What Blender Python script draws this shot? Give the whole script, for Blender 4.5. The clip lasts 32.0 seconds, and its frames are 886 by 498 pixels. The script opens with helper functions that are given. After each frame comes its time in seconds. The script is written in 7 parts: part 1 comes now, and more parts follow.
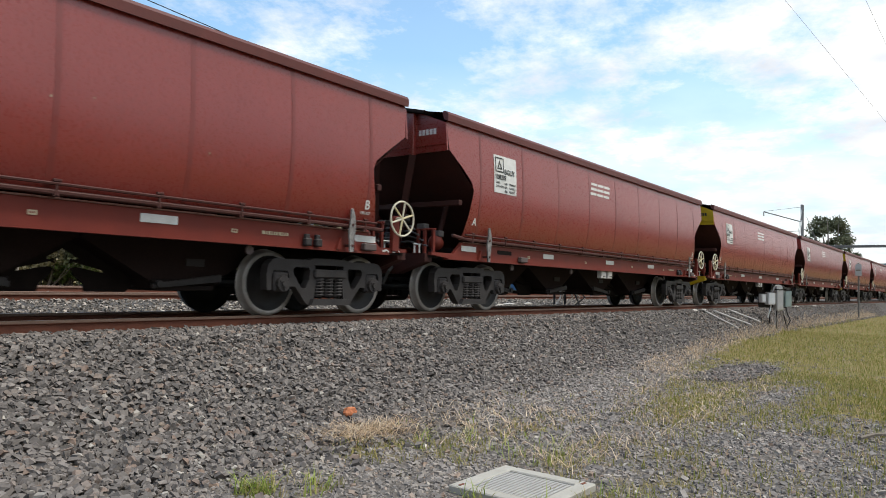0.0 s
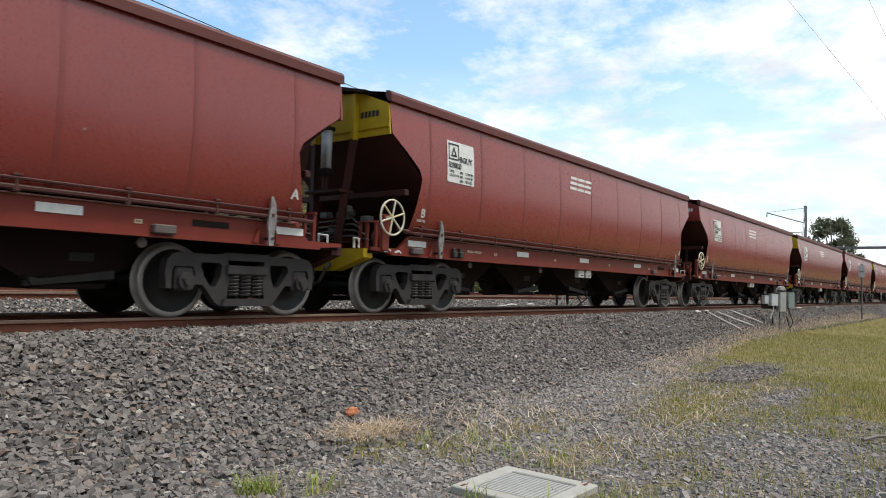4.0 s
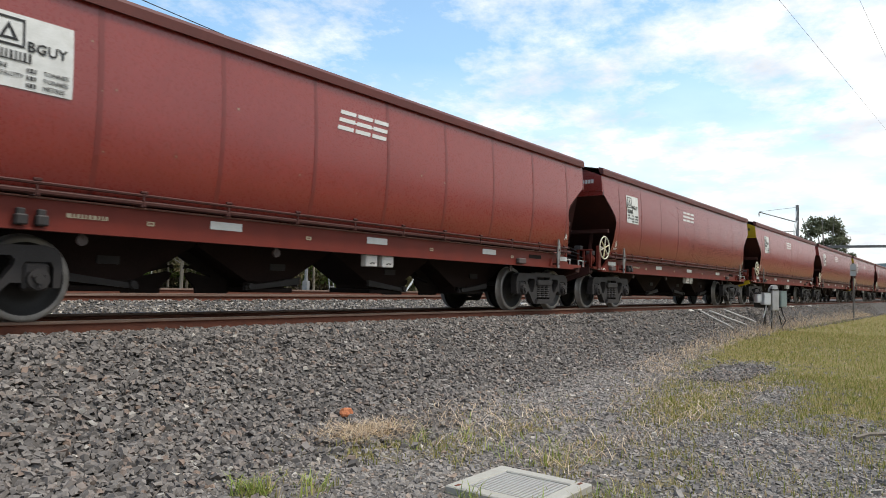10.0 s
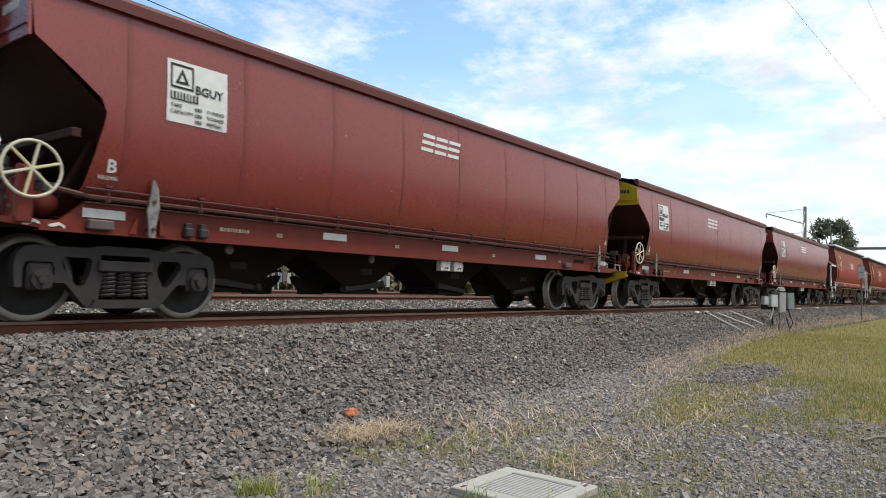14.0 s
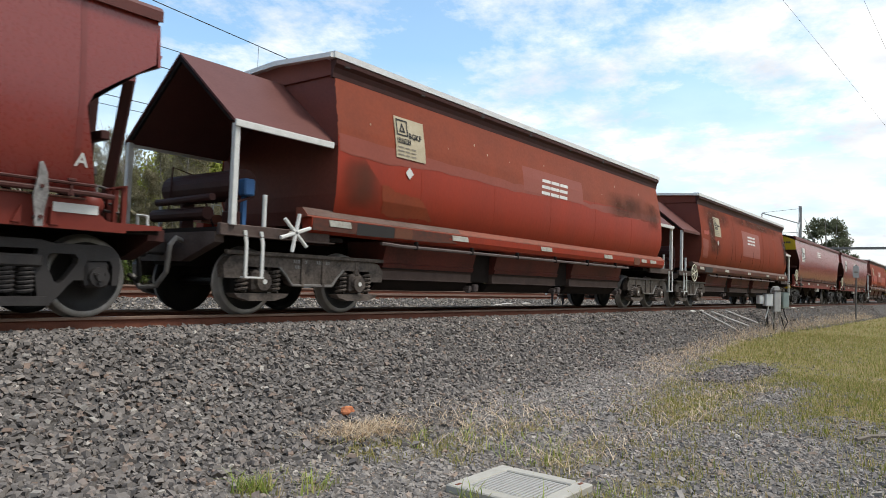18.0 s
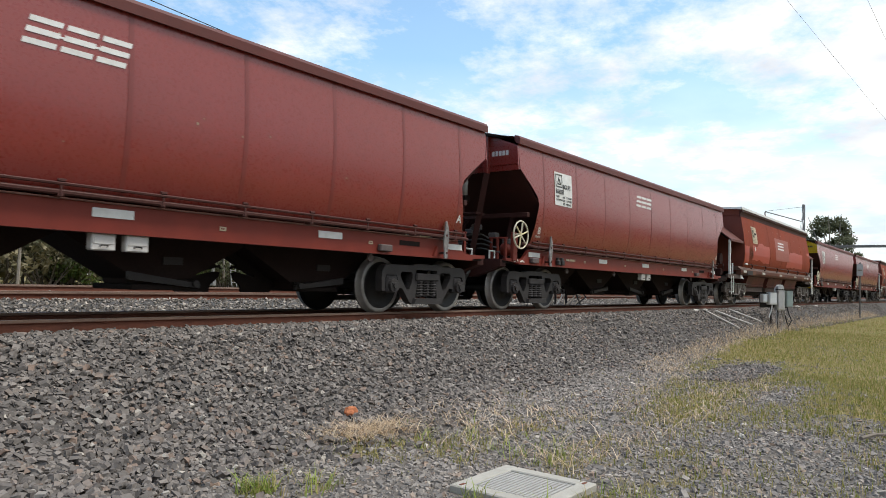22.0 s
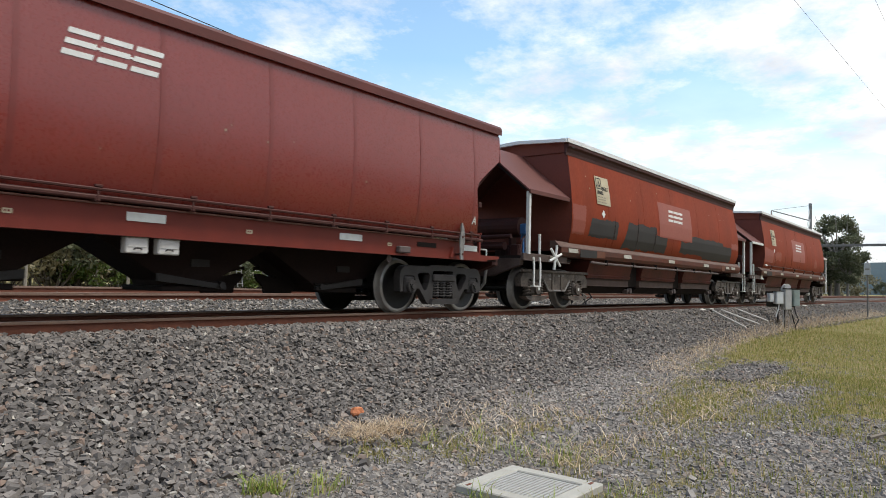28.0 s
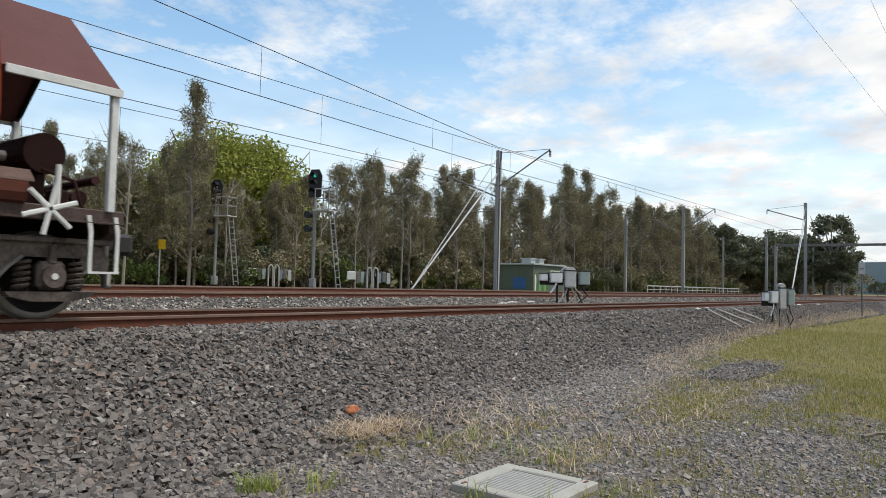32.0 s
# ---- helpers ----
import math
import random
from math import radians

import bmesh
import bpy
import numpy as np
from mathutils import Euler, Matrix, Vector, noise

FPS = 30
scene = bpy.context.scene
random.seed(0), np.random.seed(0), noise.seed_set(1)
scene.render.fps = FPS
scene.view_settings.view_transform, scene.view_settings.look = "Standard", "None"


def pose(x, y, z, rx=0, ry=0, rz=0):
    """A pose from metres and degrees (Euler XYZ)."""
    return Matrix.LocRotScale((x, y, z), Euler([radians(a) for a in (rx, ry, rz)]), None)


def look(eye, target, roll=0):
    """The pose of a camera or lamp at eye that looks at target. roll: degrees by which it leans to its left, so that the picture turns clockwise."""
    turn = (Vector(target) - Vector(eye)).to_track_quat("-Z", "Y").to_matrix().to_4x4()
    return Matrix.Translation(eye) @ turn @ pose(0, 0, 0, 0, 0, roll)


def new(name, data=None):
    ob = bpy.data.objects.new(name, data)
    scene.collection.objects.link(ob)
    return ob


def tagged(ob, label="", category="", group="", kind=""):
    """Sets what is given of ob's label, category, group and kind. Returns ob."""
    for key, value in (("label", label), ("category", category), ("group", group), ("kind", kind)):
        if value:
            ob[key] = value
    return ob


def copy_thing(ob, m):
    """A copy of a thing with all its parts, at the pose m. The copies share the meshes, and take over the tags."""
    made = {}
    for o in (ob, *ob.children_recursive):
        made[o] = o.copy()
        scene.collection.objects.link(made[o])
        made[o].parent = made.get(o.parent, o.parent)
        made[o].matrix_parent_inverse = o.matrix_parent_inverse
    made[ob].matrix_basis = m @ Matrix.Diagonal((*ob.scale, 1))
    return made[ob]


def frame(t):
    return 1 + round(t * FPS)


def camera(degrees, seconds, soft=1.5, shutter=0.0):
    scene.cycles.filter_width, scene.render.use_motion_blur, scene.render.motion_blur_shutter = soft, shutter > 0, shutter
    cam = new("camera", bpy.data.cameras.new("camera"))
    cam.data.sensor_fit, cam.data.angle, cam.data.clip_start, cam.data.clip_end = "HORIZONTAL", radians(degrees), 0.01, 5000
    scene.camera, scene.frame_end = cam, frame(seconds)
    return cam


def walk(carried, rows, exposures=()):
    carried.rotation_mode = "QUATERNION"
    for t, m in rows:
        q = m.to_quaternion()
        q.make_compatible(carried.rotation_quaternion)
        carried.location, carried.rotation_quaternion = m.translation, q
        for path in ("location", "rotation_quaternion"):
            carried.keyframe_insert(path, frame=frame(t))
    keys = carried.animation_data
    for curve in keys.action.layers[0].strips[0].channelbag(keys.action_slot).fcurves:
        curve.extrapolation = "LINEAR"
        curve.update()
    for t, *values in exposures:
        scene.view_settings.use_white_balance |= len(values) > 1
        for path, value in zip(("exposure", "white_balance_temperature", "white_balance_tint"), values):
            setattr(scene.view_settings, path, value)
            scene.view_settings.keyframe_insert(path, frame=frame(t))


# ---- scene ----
cam = camera(64.65, 32.0, soft=0.9, shutter=0.07)
walk(cam, [
    (0, pose(0, 0, 0.501, 92.922, -1.494, -52.549)), (0.5, pose(0, 0, 0.501, 92.923, -1.549, -52.596)), (1, pose(0, 0, 0.501, 92.924, -1.579, -52.609)),
    (1.5, pose(0, 0, 0.501, 92.924, -1.573, -52.568)), (2, pose(0, 0, 0.501, 92.925, -1.568, -52.516)), (2.5, pose(0, 0, 0.501, 92.928, -1.577, -52.451)),
    (3, pose(0, 0, 0.501, 92.935, -1.609, -52.379)), (3.5, pose(0, 0, 0.501, 92.944, -1.638, -52.338)), (5.5, pose(0, 0, 0.501, 92.952, -1.668, -52.520)),
    (6, pose(0, 0, 0.501, 92.948, -1.669, -52.578)), (6.5, pose(0, 0, 0.501, 92.941, -1.646, -52.661)), (7, pose(0, 0, 0.501, 92.939, -1.561, -52.747)),
    (7.5, pose(0, 0, 0.501, 92.940, -1.467, -52.834)), (8, pose(0, 0, 0.501, 92.948, -1.402, -52.902)), (8.5, pose(0, 0, 0.501, 92.966, -1.351, -52.934)),
    (9, pose(0, 0, 0.501, 92.975, -1.365, -52.934)), (9.5, pose(0, 0, 0.501, 92.973, -1.416, -52.911)), (10, pose(0, 0, 0.501, 92.973, -1.429, -52.859)),
    (10.5, pose(0, 0, 0.501, 92.987, -1.427, -52.781)), (11, pose(0, 0, 0.501, 93.014, -1.463, -52.701)), (11.5, pose(0, 0, 0.501, 93.031, -1.548, -52.618)),
    (12, pose(0, 0, 0.501, 93.051, -1.592, -52.512)), (12.5, pose(0, 0, 0.501, 93.071, -1.555, -52.410)), (13, pose(0, 0, 0.501, 93.062, -1.503, -52.358)),
    (13.5, pose(0, 0, 0.501, 93.043, -1.522, -52.356)), (14, pose(0, 0, 0.501, 93.032, -1.600, -52.378)), (14.5, pose(0, 0, 0.501, 93.025, -1.635, -52.391)),
    (16.5, pose(0, 0, 0.501, 93.005, -1.716, -52.540)), (17, pose(0, 0, 0.501, 92.975, -1.800, -52.584)), (17.5, pose(0, 0, 0.501, 92.929, -1.850, -52.650)),
    (18, pose(0, 0, 0.501, 92.890, -1.809, -52.706)), (18.5, pose(0, 0, 0.501, 92.873, -1.733, -52.733)), (19, pose(0, 0, 0.501, 92.865, -1.701, -52.738)),
    (19.5, pose(0, 0, 0.501, 92.853, -1.727, -52.744)), (20, pose(0, 0, 0.501, 92.852, -1.768, -52.738)), (20.5, pose(0, 0, 0.501, 92.863, -1.772, -52.702)),
    (21, pose(0, 0, 0.501, 92.877, -1.692, -52.640)), (21.5, pose(0, 0, 0.501, 92.888, -1.589, -52.553)), (22, pose(0, 0, 0.501, 92.887, -1.550, -52.463)),
    (22.5, pose(0, 0, 0.501, 92.869, -1.542, -52.383)), (23, pose(0, 0, 0.501, 92.838, -1.490, -52.314)), (23.5, pose(0, 0, 0.501, 92.811, -1.414, -52.263)),
    (24, pose(0, 0, 0.501, 92.806, -1.383, -52.214)), (24.5, pose(0, 0, 0.501, 92.826, -1.421, -52.155)), (25, pose(0, 0, 0.501, 92.856, -1.473, -52.089)),
    (25.5, pose(0, 0, 0.501, 92.877, -1.481, -52.044)), (27.5, pose(0, 0, 0.501, 92.904, -1.360, -51.997)), (28, pose(0, 0, 0.501, 92.898, -1.366, -52.010)),
    (28.5, pose(0, 0, 0.501, 92.885, -1.355, -52.028)), (29, pose(0, 0, 0.501, 92.854, -1.328, -52.048)), (29.5, pose(0, 0, 0.501, 92.818, -1.313, -52.096)),
    (30, pose(0, 0, 0.501, 92.788, -1.351, -52.184)), (30.5, pose(0, 0, 0.501, 92.769, -1.437, -52.282)), (31, pose(0, 0, 0.501, 92.762, -1.511, -52.346)),
    (31.5, pose(0, 0, 0.501, 92.766, -1.528, -52.357)), (32, pose(0, 0, 0.501, 92.773, -1.518, -52.341)),
], exposures=[(0, 0.55), (30.6, 0.55), (31.4, 0.5), (32, 0.33)])


# ---- world, sun ----
SUN_EL, SUN_DIR = radians(64), Vector((0.38, -0.76, 0))
world = bpy.data.worlds.new("sky")
scene.world = world
world.use_nodes = True


def sky_nodes():
    nt = world.node_tree
    N, L = nt.nodes, nt.links
    N.clear()
    out = N.new("ShaderNodeOutputWorld")
    sky = N.new("ShaderNodeTexSky")
    sky.sky_type, sky.sun_disc = "NISHITA", False
    sky.sun_elevation, sky.sun_rotation = SUN_EL, math.atan2(SUN_DIR.x, SUN_DIR.y)
    sky.air_density, sky.dust_density = 1.0, 1.2
    skybg = N.new("ShaderNodeBackground")
    skybg.inputs[1].default_value = 0.175
    tint = N.new("ShaderNodeMix"); tint.data_type, tint.blend_type = "RGBA", "MULTIPLY"
    tint.inputs[0].default_value, tint.inputs[7].default_value = 1.0, (0.86, 1.0, 0.97, 1)
    L.new(sky.outputs[0], tint.inputs[6]); L.new(tint.outputs[2], skybg.inputs[0])
    tc = N.new("ShaderNodeTexCoord")
    sep = N.new("ShaderNodeSeparateXYZ")
    L.new(tc.outputs["Generated"], sep.inputs[0])
    # clouds lie on a flat layer: direction over height
    add = N.new("ShaderNodeMath"); add.operation = "ADD"; add.inputs[1].default_value = 0.16
    L.new(sep.outputs[2], add.inputs[0])
    mx = N.new("ShaderNodeMath"); mx.operation = "MAXIMUM"; mx.inputs[1].default_value = 0.03
    L.new(add.outputs[0], mx.inputs[0])
    div = N.new("ShaderNodeVectorMath"); div.operation = "DIVIDE"
    comb = N.new("ShaderNodeCombineXYZ")
    for i in range(3):
        L.new(mx.outputs[0], comb.inputs[i])
    L.new(tc.outputs["Generated"], div.inputs[0]); L.new(comb.outputs[0], div.inputs[1])
    mp = N.new("ShaderNodeMapping")
    mp.inputs["Location"].default_value = (19.296, -12.591, 0)
    mp.inputs["Rotation"].default_value = (0, 0, 2.8331)
    mp.inputs["Scale"].default_value = (1.0, 1.0, 0.0)
    L.new(div.outputs[0], mp.inputs[0])
    n1 = N.new("ShaderNodeTexNoise"); n1.inputs["Scale"].default_value = 1.711; n1.inputs["Detail"].default_value = 9; n1.inputs["Roughness"].default_value = 0.64
    n1.inputs["Distortion"].default_value = 0.0
    L.new(mp.outputs[0], n1.inputs["Vector"])
    ramp = N.new("ShaderNodeValToRGB")
    ramp.color_ramp.elements[0].position, ramp.color_ramp.elements[1].position = 0.49, 0.645
    ramp.color_ramp.elements[0].color = (0.04, 0.04, 0.04, 1)
    # the cloud cover closes towards the east and towards the sun
    east = N.new("ShaderNodeMapRange"); east.inputs[1].default_value, east.inputs[2].default_value = 0.55, 0.97
    east.inputs[3].default_value, east.inputs[4].default_value = -0.05, 0.08
    L.new(sep.outputs[0], east.inputs[0])
    cov = N.new("ShaderNodeMath"); cov.operation = "ADD"
    L.new(n1.outputs["Fac"], cov.inputs[0]); L.new(east.outputs[0], cov.inputs[1])
    south = N.new("ShaderNodeMapRange"); south.inputs[1].default_value, south.inputs[2].default_value = 0.1, -0.6
    south.inputs[3].default_value, south.inputs[4].default_value = 0.0, 0.16
    L.new(sep.outputs[1], south.inputs[0])
    cov2 = N.new("ShaderNodeMath"); cov2.operation = "ADD"
    L.new(cov.outputs[0], cov2.inputs[0]); L.new(south.outputs[0], cov2.inputs[1])
    L.new(cov2.outputs[0], ramp.inputs[0])
    # thicker cloud towards the horizon
    hz = N.new("ShaderNodeMapRange"); hz.inputs[1].default_value, hz.inputs[2].default_value = 0.05, 0.32
    hz.inputs[3].default_value, hz.inputs[4].default_value = 0.88, 0.0
    L.new(sep.outputs[2], hz.inputs[0])
    tot = N.new("ShaderNodeMath"); tot.operation = "MAXIMUM"
    L.new(ramp.outputs[0], tot.inputs[0]); L.new(hz.outputs[0], tot.inputs[1])
    n2 = N.new("ShaderNodeTexNoise"); n2.inputs["Scale"].default_value = 2.6; n2.inputs["Detail"].default_value = 6
    L.new(mp.outputs[0], n2.inputs["Vector"])
    cr = N.new("ShaderNodeValToRGB")
    cr.color_ramp.elements[0].position, cr.color_ramp.elements[0].color = 0.34, (0.66, 0.7, 0.76, 1)
    cr.color_ramp.elements[1].position, cr.color_ramp.elements[1].color = 0.6, (1.0, 0.995, 0.97, 1)
    L.new(n2.outputs["Fac"], cr.inputs[0])
    cbg = N.new("ShaderNodeBackground"); cbg.inputs[1].default_value = 0.84
    L.new(cr.outputs[0], cbg.inputs[0])
    mix = N.new("ShaderNodeMixShader")
    L.new(tot.outputs[0], mix.inputs[0]); L.new(skybg.outputs[0], mix.inputs[1]); L.new(cbg.outputs[0], mix.inputs[2])
    L.new(mix.outputs[0], out.inputs[0])


sky_nodes()
sun = new("sun", bpy.data.lights.new("sun", "SUN"))
sun.data.energy, sun.data.angle, sun.data.color = 2.2, radians(14), (1.0, 0.95, 0.87)
sun_to = Vector((SUN_DIR.x, SUN_DIR.y, 0)).normalized() * math.cos(SUN_EL) + Vector((0, 0, math.sin(SUN_EL)))
sun.matrix_basis = look(sun_to * 200, (0, 0, 0))


# ---- materials ----
def mat(name, c1, c2=None, rough=0.6, metal=0.0, scale=6.0, fine=60.0, bump=0.15, contrast=0.5, vary=0.0, coords="Object", stretch=(1, 1, 1), spec=0.22):
    """A surface of two colours mixed by a coarse and a fine noise, with relief and uneven gloss."""
    m = bpy.data.materials.new(name)
    m.use_nodes = True
    N, L = m.node_tree.nodes, m.node_tree.links
    b = N["Principled BSDF"]
    c2 = c2 or tuple(0.7 * v for v in c1)
    tc = N.new("ShaderNodeTexCoord")
    mp = N.new("ShaderNodeMapping"); mp.inputs["Scale"].default_value = stretch
    L.new(tc.outputs[coords], mp.inputs[0])
    a = N.new("ShaderNodeTexNoise"); a.inputs["Scale"].default_value, a.inputs["Detail"].default_value = scale, 5
    f = N.new("ShaderNodeTexNoise"); f.inputs["Scale"].default_value, f.inputs["Detail"].default_value = fine, 4
    L.new(mp.outputs[0], a.inputs["Vector"]); L.new(mp.outputs[0], f.inputs["Vector"])
    mm = N.new("ShaderNodeMix"); mm.inputs[0].default_value = 0.4
    L.new(a.outputs["Fac"], mm.inputs[2]); L.new(f.outputs["Fac"], mm.inputs[3])
    r = N.new("ShaderNodeMapRange")
    r.inputs[1].default_value, r.inputs[2].default_value = 0.5 - 0.25 / max(contrast, 0.05) * 0.5, 0.5 + 0.25 / max(contrast, 0.05) * 0.5
    L.new(mm.outputs[0], r.inputs[0])
    cm = N.new("ShaderNodeMix"); cm.data_type = "RGBA"
    cm.inputs[6].default_value, cm.inputs[7].default_value = (*c1, 1), (*c2, 1)
    L.new(r.outputs[0], cm.inputs[0])
    last = cm.outputs[2]
    if vary:
        oi = N.new("ShaderNodeObjectInfo")
        vr = N.new("ShaderNodeMapRange"); vr.inputs[3].default_value, vr.inputs[4].default_value = 1 - vary, 1 + vary
        L.new(oi.outputs["Random"], vr.inputs[0])
        hs = N.new("ShaderNodeHueSaturation")
        L.new(vr.outputs[0], hs.inputs["Value"]); L.new(last, hs.inputs["Color"])
        last = hs.outputs[0]
    L.new(last, b.inputs["Base Color"])
    rr = N.new("ShaderNodeMapRange"); rr.inputs[3].default_value, rr.inputs[4].default_value = max(0.05, rough - 0.1), min(1, rough + 0.12)
    L.new(f.outputs["Fac"], rr.inputs[0]); L.new(rr.outputs[0], b.inputs["Roughness"])
    b.inputs["Metallic"].default_value = metal
    b.inputs["Specular IOR Level"].default_value = spec
    if bump:
        bp = N.new("ShaderNodeBump"); bp.inputs["Strength"].default_value = bump; bp.inputs["Distance"].default_value = 0.02
        L.new(mm.outputs[0], bp.inputs["Height"]); L.new(bp.outputs[0], b.inputs["Normal"])
    return m


RED = mat("oxide_red_paint", (0.226, 0.03, 0.022), (0.188, 0.0265, 0.0195), 0.28, 0, 1.2, 30, 0.0, 0.6, vary=0.12, spec=0.68)
ROOFRED = mat("dull_roof_edge_paint", (0.125, 0.03, 0.023), (0.085, 0.026, 0.021), 0.5, 0, 2, 40, 0.0, 0.7, spec=0.3)
REDSILL = mat("sill_red_paint", (0.18, 0.031, 0.02), (0.13, 0.025, 0.018), 0.5, 0, 3, 50, 0.05, 0.6, vary=0.1)
# dark copy of the red, with the shade of the wagon ends put into it
REDDARK = mat("shaded_red_paint", (0.06, 0.018, 0.014), (0.035, 0.014, 0.012), 0.65, 0, 4, 40, 0.1)
HOOD = mat("dusty_brown_red_paint", (0.13, 0.05, 0.042), (0.1, 0.036, 0.03), 0.6, 0, 3, 40, 0.05)
YELLOW = mat("yellow_paint", (0.5, 0.34, 0.01), (0.34, 0.22, 0.012), 0.5, 0, 5, 60, 0.05)
WHITE = mat("white_paint", (0.72, 0.72, 0.7), (0.5, 0.5, 0.47), 0.5, 0, 8, 60, 0.03, 0.5)
CREAM = mat("stained_cream_board", (0.5, 0.44, 0.32), (0.36, 0.3, 0.2), 0.6, 0, 6, 60, 0.02)
BLACK = mat("black_lettering", (0.02, 0.02, 0.022), (0.03, 0.03, 0.03), 0.5, bump=0)
STEEL = mat("dark_bogie_steel", (0.042, 0.038, 0.037), (0.024, 0.0205, 0.02), 0.6, 0.0, 5, 50, 0.12, spec=0.3)
# grime, and the shade under the wagon put into the base colour
UNDER = mat("grimy_shaded_underframe", (0.024, 0.0175, 0.0155), (0.0135, 0.0105, 0.0095), 0.85, 0, 5, 50, 0.1, spec=0.1)
TREAD = mat("polished_wheel_rim", (0.34, 0.32, 0.3), (0.2, 0.18, 0.165), 0.4, 0.35, 8, 70, 0.03)
WHEELM = mat("wheel_steel", (0.02, 0.018, 0.017), (0.012, 0.0105, 0.01), 0.55, 0.0, 6, 50, 0.08, spec=0.3)
GALV = mat("galvanised_steel", (0.52, 0.53, 0.52), (0.38, 0.39, 0.38), 0.5, 0.15, 9, 60, 0.05)
RUST = mat("rusty_rail_side", (0.18, 0.066, 0.04), (0.1, 0.038, 0.024), 0.8, 0, 8, 80, 0.2)
RAILTOP = mat("worn_rail_head", (0.24, 0.165, 0.125), (0.16, 0.1, 0.075), 0.5, 0.2, 6, 60, 0.03)
CONC = mat("weathered_concrete", (0.44, 0.42, 0.37), (0.31, 0.29, 0.25), 0.85, 0, 7, 90, 0.2)
WOODPOLE = mat("grey_mast_steel", (0.33, 0.33, 0.32), (0.22, 0.215, 0.21), 0.6, 0.0, 6, 60, 0.08)


# ---- mesh helpers ----
def link(bm, name, material, parent=None, label="", smooth=False):
    me = bpy.data.meshes.new(name)
    bmesh.ops.recalc_face_normals(bm, faces=bm.faces)
    if smooth:
        for f in bm.faces:
            f.smooth = True
    bm.to_mesh(me)
    bm.free()
    me.materials.append(material)
    ob = new(name, me)
    ob.parent = parent
    if label:
        ob["label"] = label
    return ob


def part(name, bm, material, parent, label="", smooth=False):
    return link(bm, name, material, parent, label, smooth)


def box(bm, a, b, bev=0.0, rot=None):
    r = bmesh.ops.create_cube(bm, size=1.0)
    a, b = Vector(a), Vector(b)
    m = Matrix.Translation((a + b) / 2) @ (rot or Matrix()) @ Matrix.Diagonal((*(b - a), 1))
    bmesh.ops.transform(bm, matrix=m, verts=r["verts"])
    if bev:
        es = list({e for v in r["verts"] for e in v.link_edges})
        bmesh.ops.bevel(bm, geom=es, offset=bev, segments=1, affect="EDGES")
    return bm


def rod(bm, p, q, r, n=8, r2=None):
    p, q = Vector(p), Vector(q)
    d = q - p
    m = Matrix.Translation((p + q) / 2) @ d.to_track_quat("Z", "Y").to_matrix().to_4x4()
    bmesh.ops.create_cone(bm, cap_ends=True, segments=n, radius1=r, radius2=r if r2 is None else r2, depth=d.length, matrix=m)
    return bm


def tube(bm, pts, radii, n=6):
    """One continuous round tube along the points, with a radius at each."""
    pts = [Vector(p) for p in pts]
    up = Vector((0.12, 0.3, 0.95)).normalized()
    rings = []
    for i, p in enumerate(pts):
        d = (pts[min(i + 1, len(pts) - 1)] - pts[max(i - 1, 0)]).normalized()
        s = d.cross(up)
        s = s.normalized() if s.length > 0.05 else d.cross(Vector((1, 0, 0))).normalized()
        t = s.cross(d)
        rings.append([bm.verts.new(p + (s * math.cos(2 * math.pi * k / n) + t * math.sin(2 * math.pi * k / n)) * radii[i]) for k in range(n)])
    for a, b in zip(rings, rings[1:]):
        for k in range(n):
            bm.faces.new((a[k], a[(k + 1) % n], b[(k + 1) % n], b[k]))
    bm.faces.new(rings[0]); bm.faces.new(rings[-1][::-1])
    return bm


def pipe(bm, pts, r, n=6):
    return tube(bm, pts, [r] * len(pts), n)


def plate_holes(bm, outer, holes, axis, t0, t1):
    """A flat outline with openings, given thickness."""
    edges = []
    for loop in (outer, *holes):
        vs = []
        for p in loop:
            c = list(p); c.insert(axis, t0); vs.append(bm.verts.new(c))
        edges += [bm.edges.new((vs[i], vs[(i + 1) % len(vs)])) for i in range(len(vs))]
    faces = [f for f in bmesh.ops.triangle_fill(bm, use_beauty=True, use_dissolve=False, edges=edges)["geom"] if isinstance(f, bmesh.types.BMFace)]
    ex = bmesh.ops.extrude_face_region(bm, geom=faces)
    d = [0, 0, 0]; d[axis] = t1 - t0
    bmesh.ops.translate(bm, vec=d, verts=[v for v in ex["geom"] if isinstance(v, bmesh.types.BMVert)])
    return bm


def plate(bm, pts, axis, t0, t1):
    """A flat outline pts (two coordinates) given thickness from t0 to t1 along an axis (0 x, 1 y, 2 z)."""
    def v3(p, t):
        c = list(p); c.insert(axis, t); return c
    lo = [bm.verts.new(v3(p, t0)) for p in pts]
    hi = [bm.verts.new(v3(p, t1)) for p in pts]
    bm.faces.new(lo); bm.faces.new(hi[::-1])
    for i in range(len(pts)):
        j = (i + 1) % len(pts)
        bm.faces.new((lo[i], lo[j], hi[j], hi[i]))
    return bm


def grid(bm, rows):
    vs = [[bm.verts.new(p) for p in r] for r in rows]
    for a, b in zip(vs, vs[1:]):
        for i in range(len(a) - 1):
            bm.faces.new((a[i], a[i + 1], b[i + 1], b[i]))
    return vs


def B():
    return bmesh.new()


# ---- ground ----
TRACK_Y = 8.83


def smooth(a, b, x):
    t = min(1, max(0, (x - a) / (b - a)))
    return t * t * (3 - 2 * t)


def lin(x, pts):
    for (x0, y0), (x1, y1) in zip(pts, pts[1:]):
        if x <= x1:
            return y0 + (y1 - y0) * max(0, (x - x0)) / (x1 - x0)
    return pts[-1][1]


